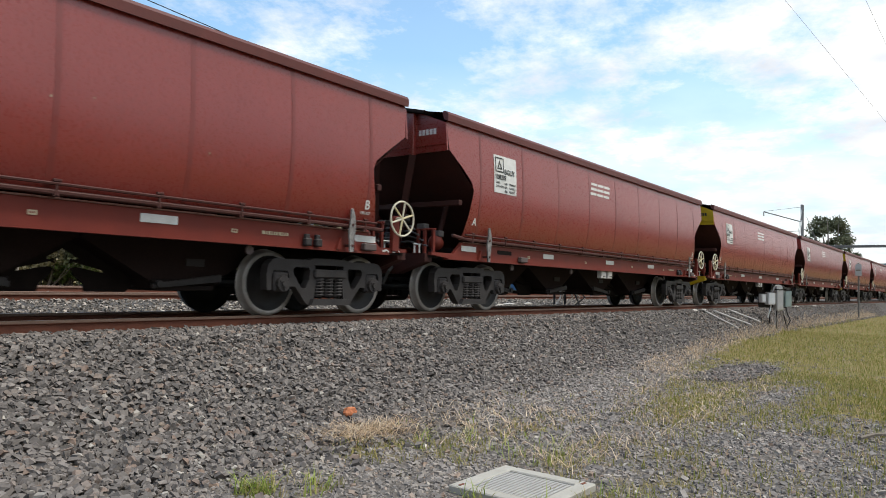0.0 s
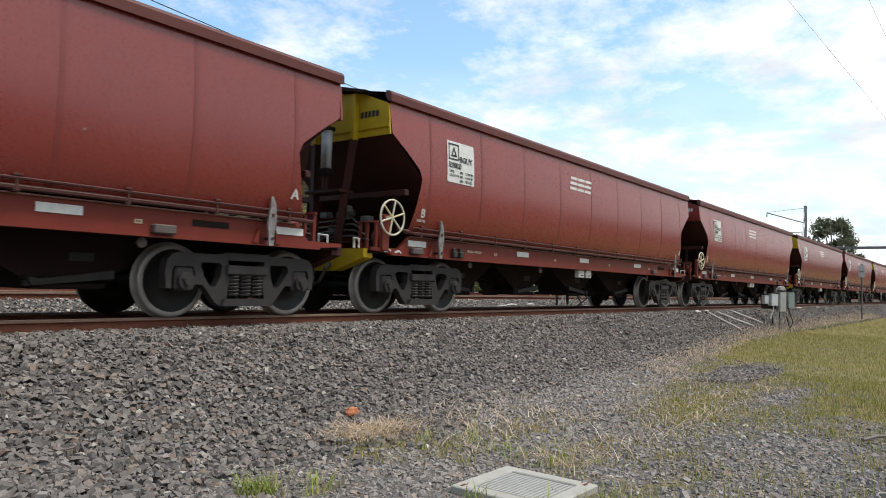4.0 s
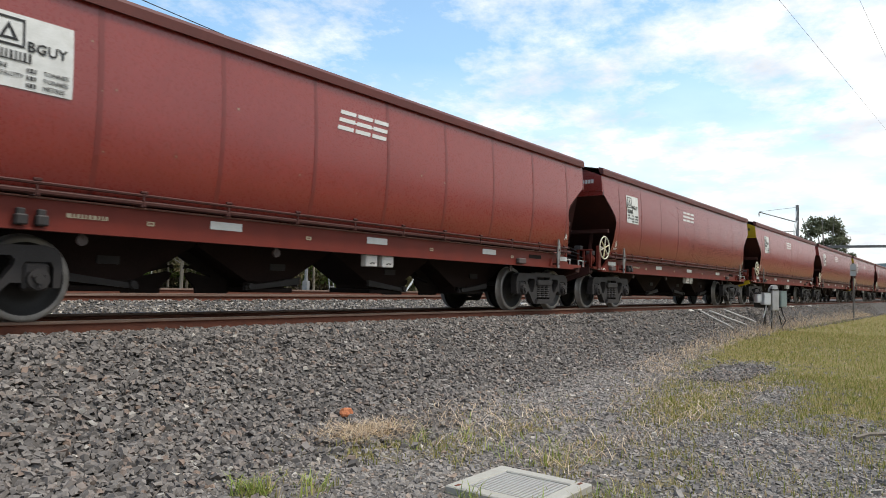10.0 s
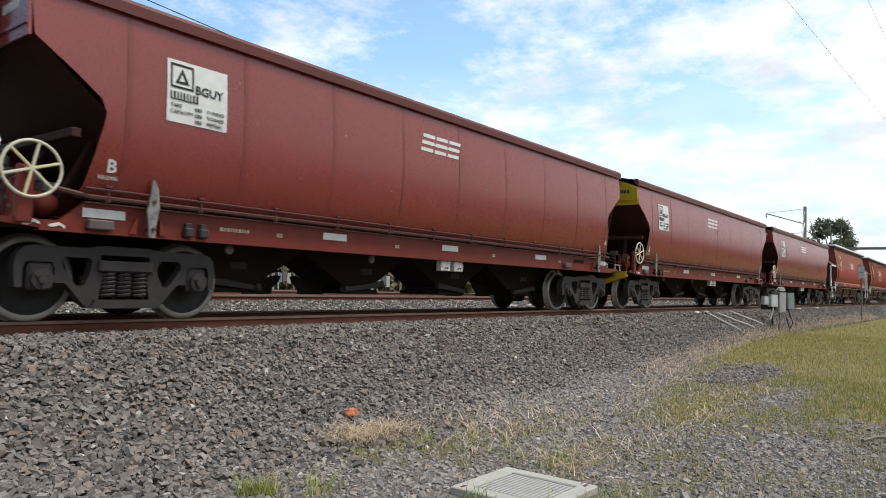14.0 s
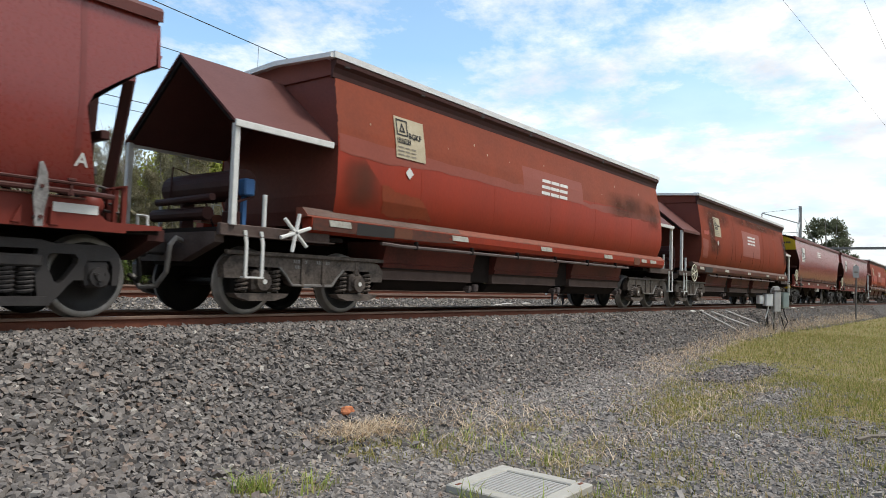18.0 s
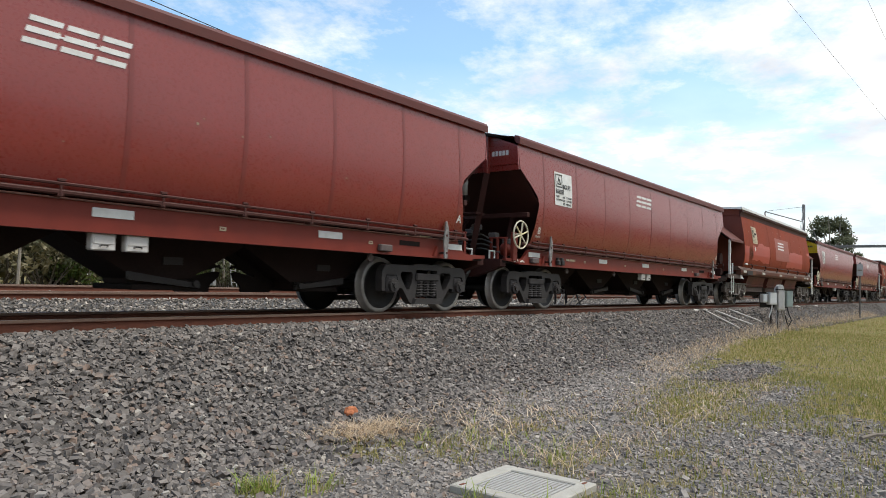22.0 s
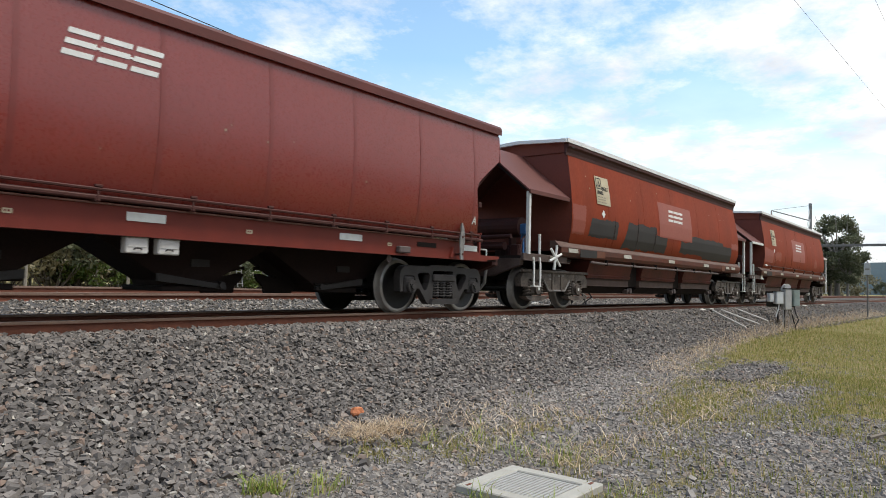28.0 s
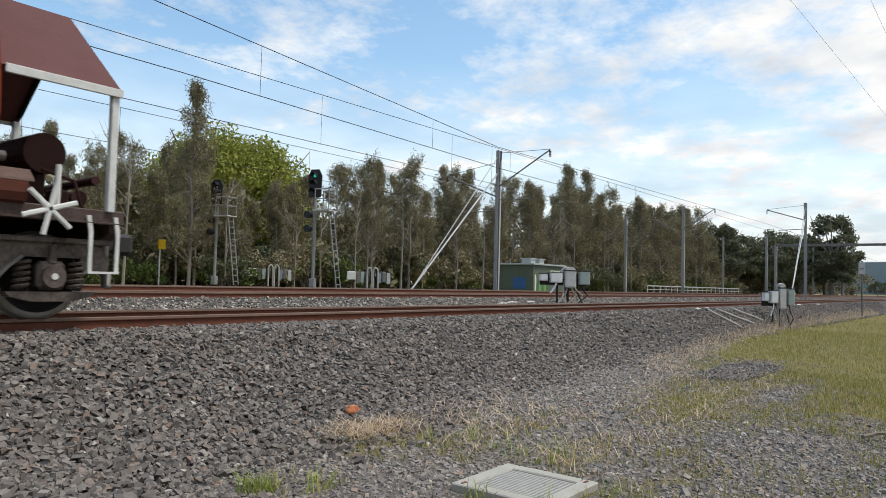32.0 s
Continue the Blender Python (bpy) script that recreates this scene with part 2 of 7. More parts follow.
PROFILE = [(-400, -0.95), (-1.1, -0.95), (-0.4, -0.93), (0.0, -0.88), (0.15, -0.8), (0.92, -0.24), (1.0, -0.19)]
FAR_PROFILE = [(7.2, -0.19), (7.6, -0.16), (10.2, -0.16), (11.0, -0.22), (14.0, -0.14), (15.0, -0.06), (22.0, 0.0), (23.5, -0.1), (27, -0.1), (400, 0.2)]


def foot(x):
    return lin(x, [(-100, 4.9), (0, 4.9), (6, 5.15), (20, 6.15), (30, 6.35), (500, 6.35)])


def ground_z(x, y):
    if y >= 7.2:
        return lin(y, FAR_PROFILE)
    f = foot(x)
    u = (y - f) / (7.2 - f)
    z = lin(u if u > 0 else y - f, PROFILE)
    return z + 0.03 * noise.noise((x * 0.35, y * 0.35, 3)) + 0.014 * noise.noise((x * 1.7, y * 1.7, 8))


def steps(segs):
    out = []
    for a, b, n in segs:
        out += [a + (b - a) * i / n for i in range(n)]
    return out + [segs[-1][1]]


PATCHES = ((13.3, 3.35, 1.7, 0.5, -1.2), (10.8, 2.3, 1.3, 0.35, -0.8), (7.6, 1.4, 1.5, 0.7, -0.35), (5.3, 3.75, 0.75, 0.4, 0.55), (5.5, 2.75, 0.6, 0.35, 0.6), (6.6, 3.6, 0.8, 0.35, 0.35), (4.5, 4.25, 0.5, 0.25, 0.5),
           (3.1, 3.92, 0.22, 0.16, 0.4), (3.4, 3.66, 0.2, 0.12, 0.5), (9.0, 3.2, 1.0, 0.4, 0.4), (4.3, 2.0, 0.3, 0.15, 0.4), (5.2, 1.9, 0.4, 0.2, 0.3))


def cover(x, y):
    """How much grass grows here, 0 to 1."""
    if y > 23.5:
        return min(1.0, (y - 23.5) / 3)
    if y > 6.6:
        return 0.0
    n = noise.noise((x * 0.8, y * 0.8, 1)) * 0.4 + noise.noise((x * 2.6, y * 2.6, 5)) * 0.4 + noise.noise((x * 7, y * 7, 9)) * 0.2
    edge = lin(x, [(4, 2.4), (7, 3.2), (9.4, 3.8), (12.4, 4.3), (14.3, 4.8), (22, 5.9), (30, 6.25), (70, 6.2), (500, 6.0)])
    dens = lin(x, [(4, 0.15), (7, 0.38), (9, 0.6), (11, 0.76), (14, 0.92), (18, 1.05), (500, 1.1)]) + 0.35 * smooth(2.2, 0.8, y) * smooth(8, 11, x)
    c = dens * smooth(edge + 0.3, edge - 0.7, y)
    for cx, cy, rx, ry, a in PATCHES:
        c += a * math.exp(-((x - cx) / rx) ** 2 - ((y - cy) / ry) ** 2)
    if x < 2.5:
        c = max(c, 0.9 * smooth(0, -6, x))
    return min(1.0, max(0.0, c + 1.0 * n * min(1, max(0, c + 0.2) * 2)))


def build_ground():
    xs = steps([(-600, -60, 6), (-60, -4, 20), (-4, 2, 16), (2, 16, 112), (16, 32, 64), (32, 80, 60), (80, 200, 24), (200, 1500, 8)])
    ys = steps([(-600, -40, 6), (-40, -2, 20), (-2, 8, 88), (8, 12, 12), (12, 30, 36), (30, 60, 10), (60, 1500, 8)])
    bm = B()
    grid(bm, [[(x, y, ground_z(x, y)) for x in xs] for y in ys])
    ob = link(bm, "ground", GROUND, smooth=True)
    at = ob.data.attributes.new("cover", "FLOAT", "POINT")
    at.data.foreach_set("value", [cover(v.co.x, v.co.y) for v in ob.data.vertices])
    # mask of the ground that is darkened for the shade between ballast stones
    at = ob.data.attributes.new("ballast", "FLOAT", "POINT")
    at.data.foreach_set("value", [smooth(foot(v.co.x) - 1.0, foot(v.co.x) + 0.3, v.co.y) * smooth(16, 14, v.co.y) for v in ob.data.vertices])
    tagged(ob, "gravel and patchy grass ground beside the railway", "ground", kind="structure")


def ground_material():
    m = bpy.data.materials.new("gravel_and_grass")
    m.use_nodes = True
    N, L = m.node_tree.nodes, m.node_tree.links
    b = N["Principled BSDF"]
    b.inputs["Roughness"].default_value = 0.95
    b.inputs["Specular IOR Level"].default_value = 0.15
    tc = N.new("ShaderNodeTexCoord")
    vo = N.new("ShaderNodeTexVoronoi"); vo.inputs["Scale"].default_value = 24
    vo2 = N.new("ShaderNodeTexVoronoi"); vo2.inputs["Scale"].default_value = 60
    L.new(tc.outputs["Object"], vo.inputs["Vector"]); L.new(tc.outputs["Object"], vo2.inputs["Vector"])
    st = N.new("ShaderNodeValToRGB")
    st.color_ramp.elements[0].color, st.color_ramp.elements[1].color = (0.07, 0.064, 0.06, 1), (0.24, 0.215, 0.19, 1)
    e = st.color_ramp.elements.new(0.8); e.color = (0.16, 0.14, 0.12, 1)
    sp = N.new("ShaderNodeSeparateColor")
    sp2 = N.new("ShaderNodeSeparateColor")
    L.new(vo.outputs["Color"], sp.inputs[0]); L.new(vo2.outputs["Color"], sp2.inputs[0])
    mxs = N.new("ShaderNodeMix"); mxs.inputs[0].default_value = 0.45
    L.new(sp.outputs[0], mxs.inputs[2]); L.new(sp2.outputs[0], mxs.inputs[3]); L.new(mxs.outputs[0], st.inputs[0])
    # earth between the stones, in broad stains
    ne = N.new("ShaderNodeTexNoise"); ne.inputs["Scale"].default_value = 0.9; ne.inputs["Detail"].default_value = 9; ne.inputs["Roughness"].default_value = 0.7
    L.new(tc.outputs["Object"], ne.inputs["Vector"])
    er = N.new("ShaderNodeMapRange"); er.inputs[1].default_value, er.inputs[2].default_value, er.inputs[4].default_value = 0.5, 0.7, 0.55
    L.new(ne.outputs["Fac"], er.inputs[0])
    em = N.new("ShaderNodeMix"); em.data_type = "RGBA"; em.inputs[7].default_value = (0.2, 0.165, 0.125, 1)
    L.new(er.outputs[0], em.inputs[0]); L.new(st.outputs[0], em.inputs[6])
    # shade in the gaps of the ballast, put into the ground colour
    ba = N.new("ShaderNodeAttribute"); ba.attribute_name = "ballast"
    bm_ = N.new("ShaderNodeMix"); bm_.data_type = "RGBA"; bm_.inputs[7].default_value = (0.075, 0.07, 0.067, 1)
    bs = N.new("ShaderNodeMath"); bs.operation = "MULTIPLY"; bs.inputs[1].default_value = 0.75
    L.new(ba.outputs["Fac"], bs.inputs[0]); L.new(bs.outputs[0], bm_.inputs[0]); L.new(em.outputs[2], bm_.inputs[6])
    at = N.new("ShaderNodeAttribute"); at.attribute_name = "cover"
    nn = N.new("ShaderNodeTexNoise"); nn.inputs["Scale"].default_value = 14; nn.inputs["Detail"].default_value = 7; nn.inputs["Roughness"].default_value = 0.7
    L.new(tc.outputs["Object"], nn.inputs["Vector"])
    ad = N.new("ShaderNodeMath"); ad.operation = "MULTIPLY_ADD"; ad.inputs[1].default_value = 0.9
    L.new(nn.outputs["Fac"], ad.inputs[0]); L.new(at.outputs["Fac"], ad.inputs[2])
    rp = N.new("ShaderNodeMapRange"); rp.inputs[1].default_value, rp.inputs[2].default_value = 0.7, 1.25
    L.new(ad.outputs[0], rp.inputs[0])
    gc = N.new("ShaderNodeValToRGB")
    gc.color_ramp.elements[0].position, gc.color_ramp.elements[0].color = 0.36, (0.23, 0.175, 0.095, 1)
    gc.color_ramp.elements[1].position, gc.color_ramp.elements[1].color = 0.68, (0.15, 0.15, 0.045, 1)
    e2 = gc.color_ramp.elements.new(0.52); e2.color = (0.22, 0.18, 0.07, 1)
    n2 = N.new("ShaderNodeTexNoise"); n2.inputs["Scale"].default_value = 1.1; n2.inputs["Detail"].default_value = 9; n2.inputs["Roughness"].default_value = 0.7
    L.new(tc.outputs["Object"], n2.inputs["Vector"]); L.new(n2.outputs["Fac"], gc.inputs[0])
    cm = N.new("ShaderNodeMix"); cm.data_type = "RGBA"
    L.new(rp.outputs[0], cm.inputs[0]); L.new(bm_.outputs[2], cm.inputs[6]); L.new(gc.outputs[0], cm.inputs[7])
    L.new(cm.outputs[2], b.inputs["Base Color"])
    bp = N.new("ShaderNodeBump"); bp.inputs["Strength"].default_value, bp.inputs["Distance"].default_value = 0.9, 0.03
    L.new(vo.outputs["Distance"], bp.inputs["Height"]); L.new(bp.outputs[0], b.inputs["Normal"])
    return m


GROUND = ground_material()
build_ground()

# ---- tracks ----
RAIL = [(-0.066, -0.16), (0.066, -0.16), (0.066, -0.15), (0.012, -0.135), (0.01, -0.045), (0.035, -0.035), (0.035, -0.006), (0.028, 0), (-0.028, 0), (-0.035, -0.006), (-0.035, -0.035), (-0.01, -0.045), (-0.012, -0.135), (-0.066, -0.15)]


def build_track(yc, z, x0, x1):
    root = tagged(new("railway_track"), "rusty steel railway track on grey ballast", "track", kind="structure")
    for s in (-1, 1):
        bm = B()
        plate(bm, [(yc + s * 0.7525 + a, z + b) for a, b in RAIL], 0, x0, x1)
        part("rail", bm, RUST, root, "rusty steel rail")
        bm = B()
        box(bm, (x0, yc + s * 0.7525 - 0.037, z - 0.033), (x1, yc + s * 0.7525 + 0.037, z + 0.002), 0.004)
        part("rail_head", bm, RAILTOP, root, "rail head worn bright")


build_track(TRACK_Y, 0, -60, 420)
build_track(16.5, 0.1, -60, 420)
build_track(20.6, 0.18, -60, 420)

# ---- wagons ----
B_LEN, WHEEL_R = 17.4, 0.46


def letters(text, size, name, material, parent, at, bold=0.0, label=""):
    """Built-in lettering facing the near side, its lower left corner at the place given."""
    cu = bpy.data.curves.new("letters", "FONT")
    cu.body, cu.size, cu.extrude, cu.offset, cu.resolution_u = text, size, 0.0015, bold, 2
    tmp = new("letters_source", cu)
    me = bpy.data.meshes.new_from_object(tmp.evaluated_get(bpy.context.evaluated_depsgraph_get()))
    bpy.data.objects.remove(tmp)
    me.transform(Matrix.Rotation(radians(90), 4, "X"))
    me.materials.clear()
    me.materials.append(material)
    ob = new(name, me)
    ob.parent = parent
    ob.location = at
    if label:
        ob["label"] = label
    return ob


def wrap(ob, half, ref):
    """Bends a flat part, and what hangs on it, onto the bulging side, from the plane at ref."""
    for o in (ob, *ob.children_recursive):
        for v in o.data.vertices:
            v.co.y += ref - half(v.co.z + o.location.z)


def emblem(root, x, y, z, w, h):
    """Three groups of slanted white bars."""
    bm = B()
    g = w / 3
    plate(bm, [(x + 0.05, z + h * 0.44), (x + w - 0.08, z + h * 0.44), (x + w - 0.06, z + h * 0.52), (x + 0.07, z + h * 0.52)], 1, y + 0.002, y + 0.003)
    em = part("emblem", bm, WHITE, root, "white emblem of slanted bars")
    for i in range(3):
        a, b = x + i * g * 0.96, x + (i + 1) * g * 0.96 - 0.045
        for k in (0, 1, 2):
            bm = B()
            lo, hi = z + h * (k * 0.4), z + h * (k * 0.4 + 0.2)
            k0, k1 = 0.28 * (lo - z), 0.28 * (hi - z)
            plate(bm, [(a + k0, lo), (b + k0, lo), (b + k1, hi), (a + k1, hi)], 1, y, y + 0.004)
            part("emblem_bar", bm, WHITE, em)
    return em


def wheel_disc(bm, s, n=40):
    prof = [(0.12, 0.085), (0.15, 0.04), (0.34, 0.012), (0.37, 0.055), (0.392, 0.062)]
    back = [(0.485, -0.06), (0.48, -0.085), (0.39, -0.08), (0.36, -0.035), (0.15, -0.04), (0.12, -0.06)]
    for pr in (prof, back):
        grid(bm, [[(r * math.cos(2 * math.pi * i / n), s * (0.7525 + d), r * math.sin(2 * math.pi * i / n)) for i in range(n + 1)] for r, d in pr])
    bmesh.ops.remove_doubles(bm, verts=bm.verts, dist=1e-5)
    return bm


def build_wheelset(root, x):
    bm = B()
    rod(bm, (0, -1.06, 0), (0, 1.06, 0), 0.075, 10)
    for s in (-1, 1):
        rod(bm, (0, s * 0.68, 0), (0, s * 0.835, 0), 0.12, 14)
    ws = part("wheelset", bm, WHEELM, root, "dark steel axle with two wheels")
    ws.location = (x, 0, WHEEL_R)
    n = 40
    for s in (-1, 1):
        part("wheel", wheel_disc(B(), s), WHEELM, ws, smooth=True)
        bm = B()
        pr = [(0.392, 0.062), (0.42, 0.066), (0.452, 0.062), (0.458, 0.05), (0.46, -0.05), (0.485, -0.06)]
        grid(bm, [[(r * math.cos(2 * math.pi * i / n), s * (0.7525 + d), r * math.sin(2 * math.pi * i / n)) for i in range(n + 1)] for r, d in pr])
        part("tyre", bm, TREAD, ws, "bright worn steel tyre", smooth=True)
    return ws


def spring(bm, x, y, z0, z1, r, coils=6):
    n = coils * 10
    pts = [(x + (r - 0.02) * math.cos(2 * math.pi * i / 10), y + (r - 0.02) * math.sin(2 * math.pi * i / 10), z0 + 0.02 + (z1 - z0 - 0.04) * i / n) for i in range(n + 1)]
    return tube(bm, pts, [0.02] * len(pts), 5)


def build_bogie_a(root, xc):
    bm = B()
    box(bm, (xc - 0.24, -0.93, 0.5), (xc + 0.24, 0.93, 0.68), 0.03)
    rod(bm, (xc, 0, 0.6), (xc, 0, 0.95), 0.2, 14)
    bg = part("bogie", bm, STEEL, root, "grey cast steel three-piece bogie")
    for s in (-1, 1):
        y0, y1 = sorted((s * 0.94, s * 1.08))
        bm = B()
        half = [(0.3, 0.84), (0.42, 0.81), (0.8, 0.81), (0.98, 0.815), (1.08, 0.79), (1.15, 0.71), (1.17, 0.58), (1.15, 0.37), (1.08, 0.37), (1.08, 0.58), (1.05, 0.64), (0.8, 0.64), (0.77, 0.58), (0.77, 0.42), (0.66, 0.42), (0.6, 0.36), (0.47, 0.2), (0.4, 0.15)]
        outer = [(-p, q) for p, q in reversed(half)] + half
        holes = [[(-0.3, 0.24), (-0.26, 0.5), (-0.29, 0.74), (0.29, 0.74), (0.26, 0.5), (0.3, 0.24)]]
        for k in (-1, 1):
            holes.append([(k * 0.46, 0.4), (k * 0.4, 0.52), (k * 0.38, 0.66), (k * 0.41, 0.7), (k * 0.66, 0.7), (k * 0.7, 0.66), (k * 0.69, 0.6), (k * 0.56, 0.42), (k * 0.51, 0.385)])
        plate_holes(bm, [(xc + p, q) for p, q in outer], [[(xc + p, q) for p, q in h] for h in holes], 1, y0, y1)
        part("sideframe", bm, STEEL, bg, "cast frame with triangular windows")
        bm = B()
        plate(bm, [(xc - 0.4, 0.15), (xc + 0.4, 0.15), (xc + 0.36, 0.245), (xc - 0.36, 0.245)], 1, *sorted((s * 0.98, s * 1.15)))
        part("spring_seat", bm, STEEL, bg)
        for i in (-1, 0, 1):
            part("coil_spring", spring(B(), xc + i * 0.185, s * 1.03, 0.245, 0.56, 0.098, 6), STEEL, bg)
        bm = B()
        box(bm, sorted_box((xc - 0.32, s * 0.98, 0.55), (xc + 0.32, s * 1.13, 0.68))[0], sorted_box((xc - 0.32, s * 0.98, 0.55), (xc + 0.32, s * 1.13, 0.68))[1], 0.02)
        part("bolster_end", bm, STEEL, bg)
        for dx in (-0.91, 0.91):
            bm = B()
            box(bm, *sorted_box((xc + dx - 0.13, s * 0.96, 0.34), (xc + dx + 0.13, s * 1.09, 0.63)), 0.03)
            rod(bm, (xc + dx, s * 1.08, 0.46), (xc + dx, s * 1.15, 0.46), 0.11, 14)
            rod(bm, (xc + dx, s * 1.15, 0.46), (xc + dx, s * 1.18, 0.46), 0.05, 8)
            for q in range(3):
                a = 2 * math.pi * q / 3 + 0.5
                rod(bm, (xc + dx + 0.07 * math.cos(a), s * 1.14, 0.46 + 0.07 * math.sin(a)), (xc + dx + 0.07 * math.cos(a), s * 1.17, 0.46 + 0.07 * math.sin(a)), 0.018, 6)
            part("axle_box", bm, STEEL, bg, "bearing cap on the axle end")
    return bg


def sorted_box(a, b):
    return tuple(min(p, q) for p, q in zip(a, b)), tuple(max(p, q) for p, q in zip(a, b))


def build_bogie_b(root, xc):
    bm = B()
    box(bm, (xc - 0.3, -0.95, 0.5), (xc + 0.3, 0.95, 0.78), 0.03)
    rod(bm, (xc, 0, 0.6), (xc, 0, 1.02), 0.2, 14)
    bg = part("bogie", bm, BOGIEB, root, "heavy dark steel bogie with covered wheels")
    for s in (-1, 1):
        y0, y1 = sorted((s * 0.98, s * 1.12))
        bm = B()
        top = [(-1.5, 0.5), (-1.52, 0.66), (-1.42, 0.78), (-1.2, 0.84), (-0.9, 0.86), (0.9, 0.86), (1.2, 0.84), (1.42, 0.78), (1.52, 0.66), (1.5, 0.5), (1.24, 0.5), (1.2, 0.66), (0.62, 0.66),
               (0.52, 0.58), (0.4, 0.44), (0.3, 0.4), (-0.3, 0.4), (-0.4, 0.44), (-0.52, 0.58), (-0.62, 0.66), (-1.2, 0.66), (-1.24, 0.5)]
        plate(bm, [(xc + p, q) for p, q in top], 1, y0, y1)
        for rx in (-0.2, 0.2):
            box(bm, *sorted_box((xc + rx - 0.03, s * 1.1, 0.4), (xc + rx + 0.03, s * 1.15, 0.84)), 0.008)
        box(bm, *sorted_box((xc - 1.5, s * 1.08, 0.81), (xc + 1.5, s * 1.16, 0.87)), 0.01)
        part("sideframe", bm, BOGIEB, bg, "deep dark steel frame with scuffed edges")
        for k in range(2):
            bm = B()
            bars_of_text(bm, xc - 0.36 + 0.44 * k, s * 1.12 - (0.004 if s < 0 else -0.002), 0.735, [0.02, 0.02, 0.03, 0.02, 0.03, 0.02], 0.05, 0.022)
            part("stencil_mark", bm, PALEMARK, bg, "faint white stencil")
            if k == 0:
                bm = B()
                bars_of_text(bm, xc - 0.33, s * 1.12 - (0.004 if s < 0 else -0.002), 0.66, [0.02, 0.03, 0.02], 0.045, 0.022)
                part("stencil_mark", bm, PALEMARK, bg)
        bm = B()
        for p, q in (((-0.62, 0.665), (-0.5, 0.56)), ((-0.5, 0.56), (-0.38, 0.42)), ((-0.38, 0.42), (0.38, 0.42)), ((0.38, 0.42), (0.5, 0.56)), ((0.5, 0.56), (0.62, 0.665))):
            rod(bm, (xc + p[0], s * 1.13, p[1]), (xc + q[0], s * 1.13, q[1]), 0.022, 6)
        part("frame_flange", bm, GALVD, bg, "scuffed pale flange")
        for dx in (-0.915, 0.915):
            bm = B()
            box(bm, *sorted_box((xc + dx - 0.14, s * 0.97, 0.32), (xc + dx + 0.14, s * 1.14, 0.62)), 0.04)
            rod(bm, (xc + dx, s * 1.12, 0.46), (xc + dx, s * 1.2, 0.46), 0.12, 14)
            rod(bm, (xc + dx, s * 1.1, 0.6), (xc + dx, s * 1.1, 0.8), 0.05, 8)
            part("axle_box", bm, BOGIEB, bg, "round axle box cover")
            bm = B()
            rod(bm, (xc + dx, s * 1.2, 0.46), (xc + dx, s * 1.21, 0.46), 0.035, 8)
            part("grease_plug", bm, WHITE, bg)
            for ds in (-0.27, 0.27):
                part("coil_spring", spring(B(), xc + dx + ds, s * 1.06, 0.3, 0.64, 0.09, 5), BOGIEB, bg)
            bm = B()
            plate(bm, [(xc + dx - 0.45, 0.3), (xc + dx + 0.45, 0.3), (xc + dx + 0.4, 0.25), (xc + dx + 0.2, 0.2), (xc + dx - 0.2, 0.2), (xc + dx - 0.4, 0.25)], 1, *sorted((s * 0.98, s * 1.16)))
            part("spring_plank", bm, BOGIEB, bg)
    return bg


def handwheel(root, x, y, z, r, rim=True, spoke_mat=None):
    bm = B()
    rod(bm, (x, y, z), (x, y + 0.14, z), 0.03, 8)
    hub = part("handwheel", bm, CREAMW, root, "cream painted handbrake wheel")
    if rim:
        bm = B()
        n, k = 28, 6
        rows = []
        for j in range(k + 1):
            a = 2 * math.pi * j / k
            rows.append([(x + (r + 0.017 * math.cos(a)) * math.cos(2 * math.pi * i / n), y + 0.017 * math.sin(a), z + (r + 0.017 * math.cos(a)) * math.sin(2 * math.pi * i / n)) for i in range(n + 1)])
        grid(bm, rows)
        part("rim", bm, CREAMW, hub, smooth=True)
    for i in range(6):
        a = 2 * math.pi * (i + 0.3) / 6
        bm = B()
        rod(bm, (x, y, z), (x + r * math.cos(a), y, z + r * math.sin(a)), 0.016 if rim else 0.028, 6)
        part("spoke", bm, spoke_mat or (CREAMW if i % 2 else SPOKE), hub)
    return hub


def bars_of_text(bm, x, y, z, widths, h, gap=0.02):
    """Upright bars that stand on one thin base line."""
    top, x0 = [], x
    for w in widths:
        top += [(x, z + 0.1 * h), (x, z + h), (x + w, z + h), (x + w, z + 0.1 * h)]
        x += w + gap
    return plate(bm, [(x0, z)] + top + [(x - gap, z)], 1, y, y + 0.002)


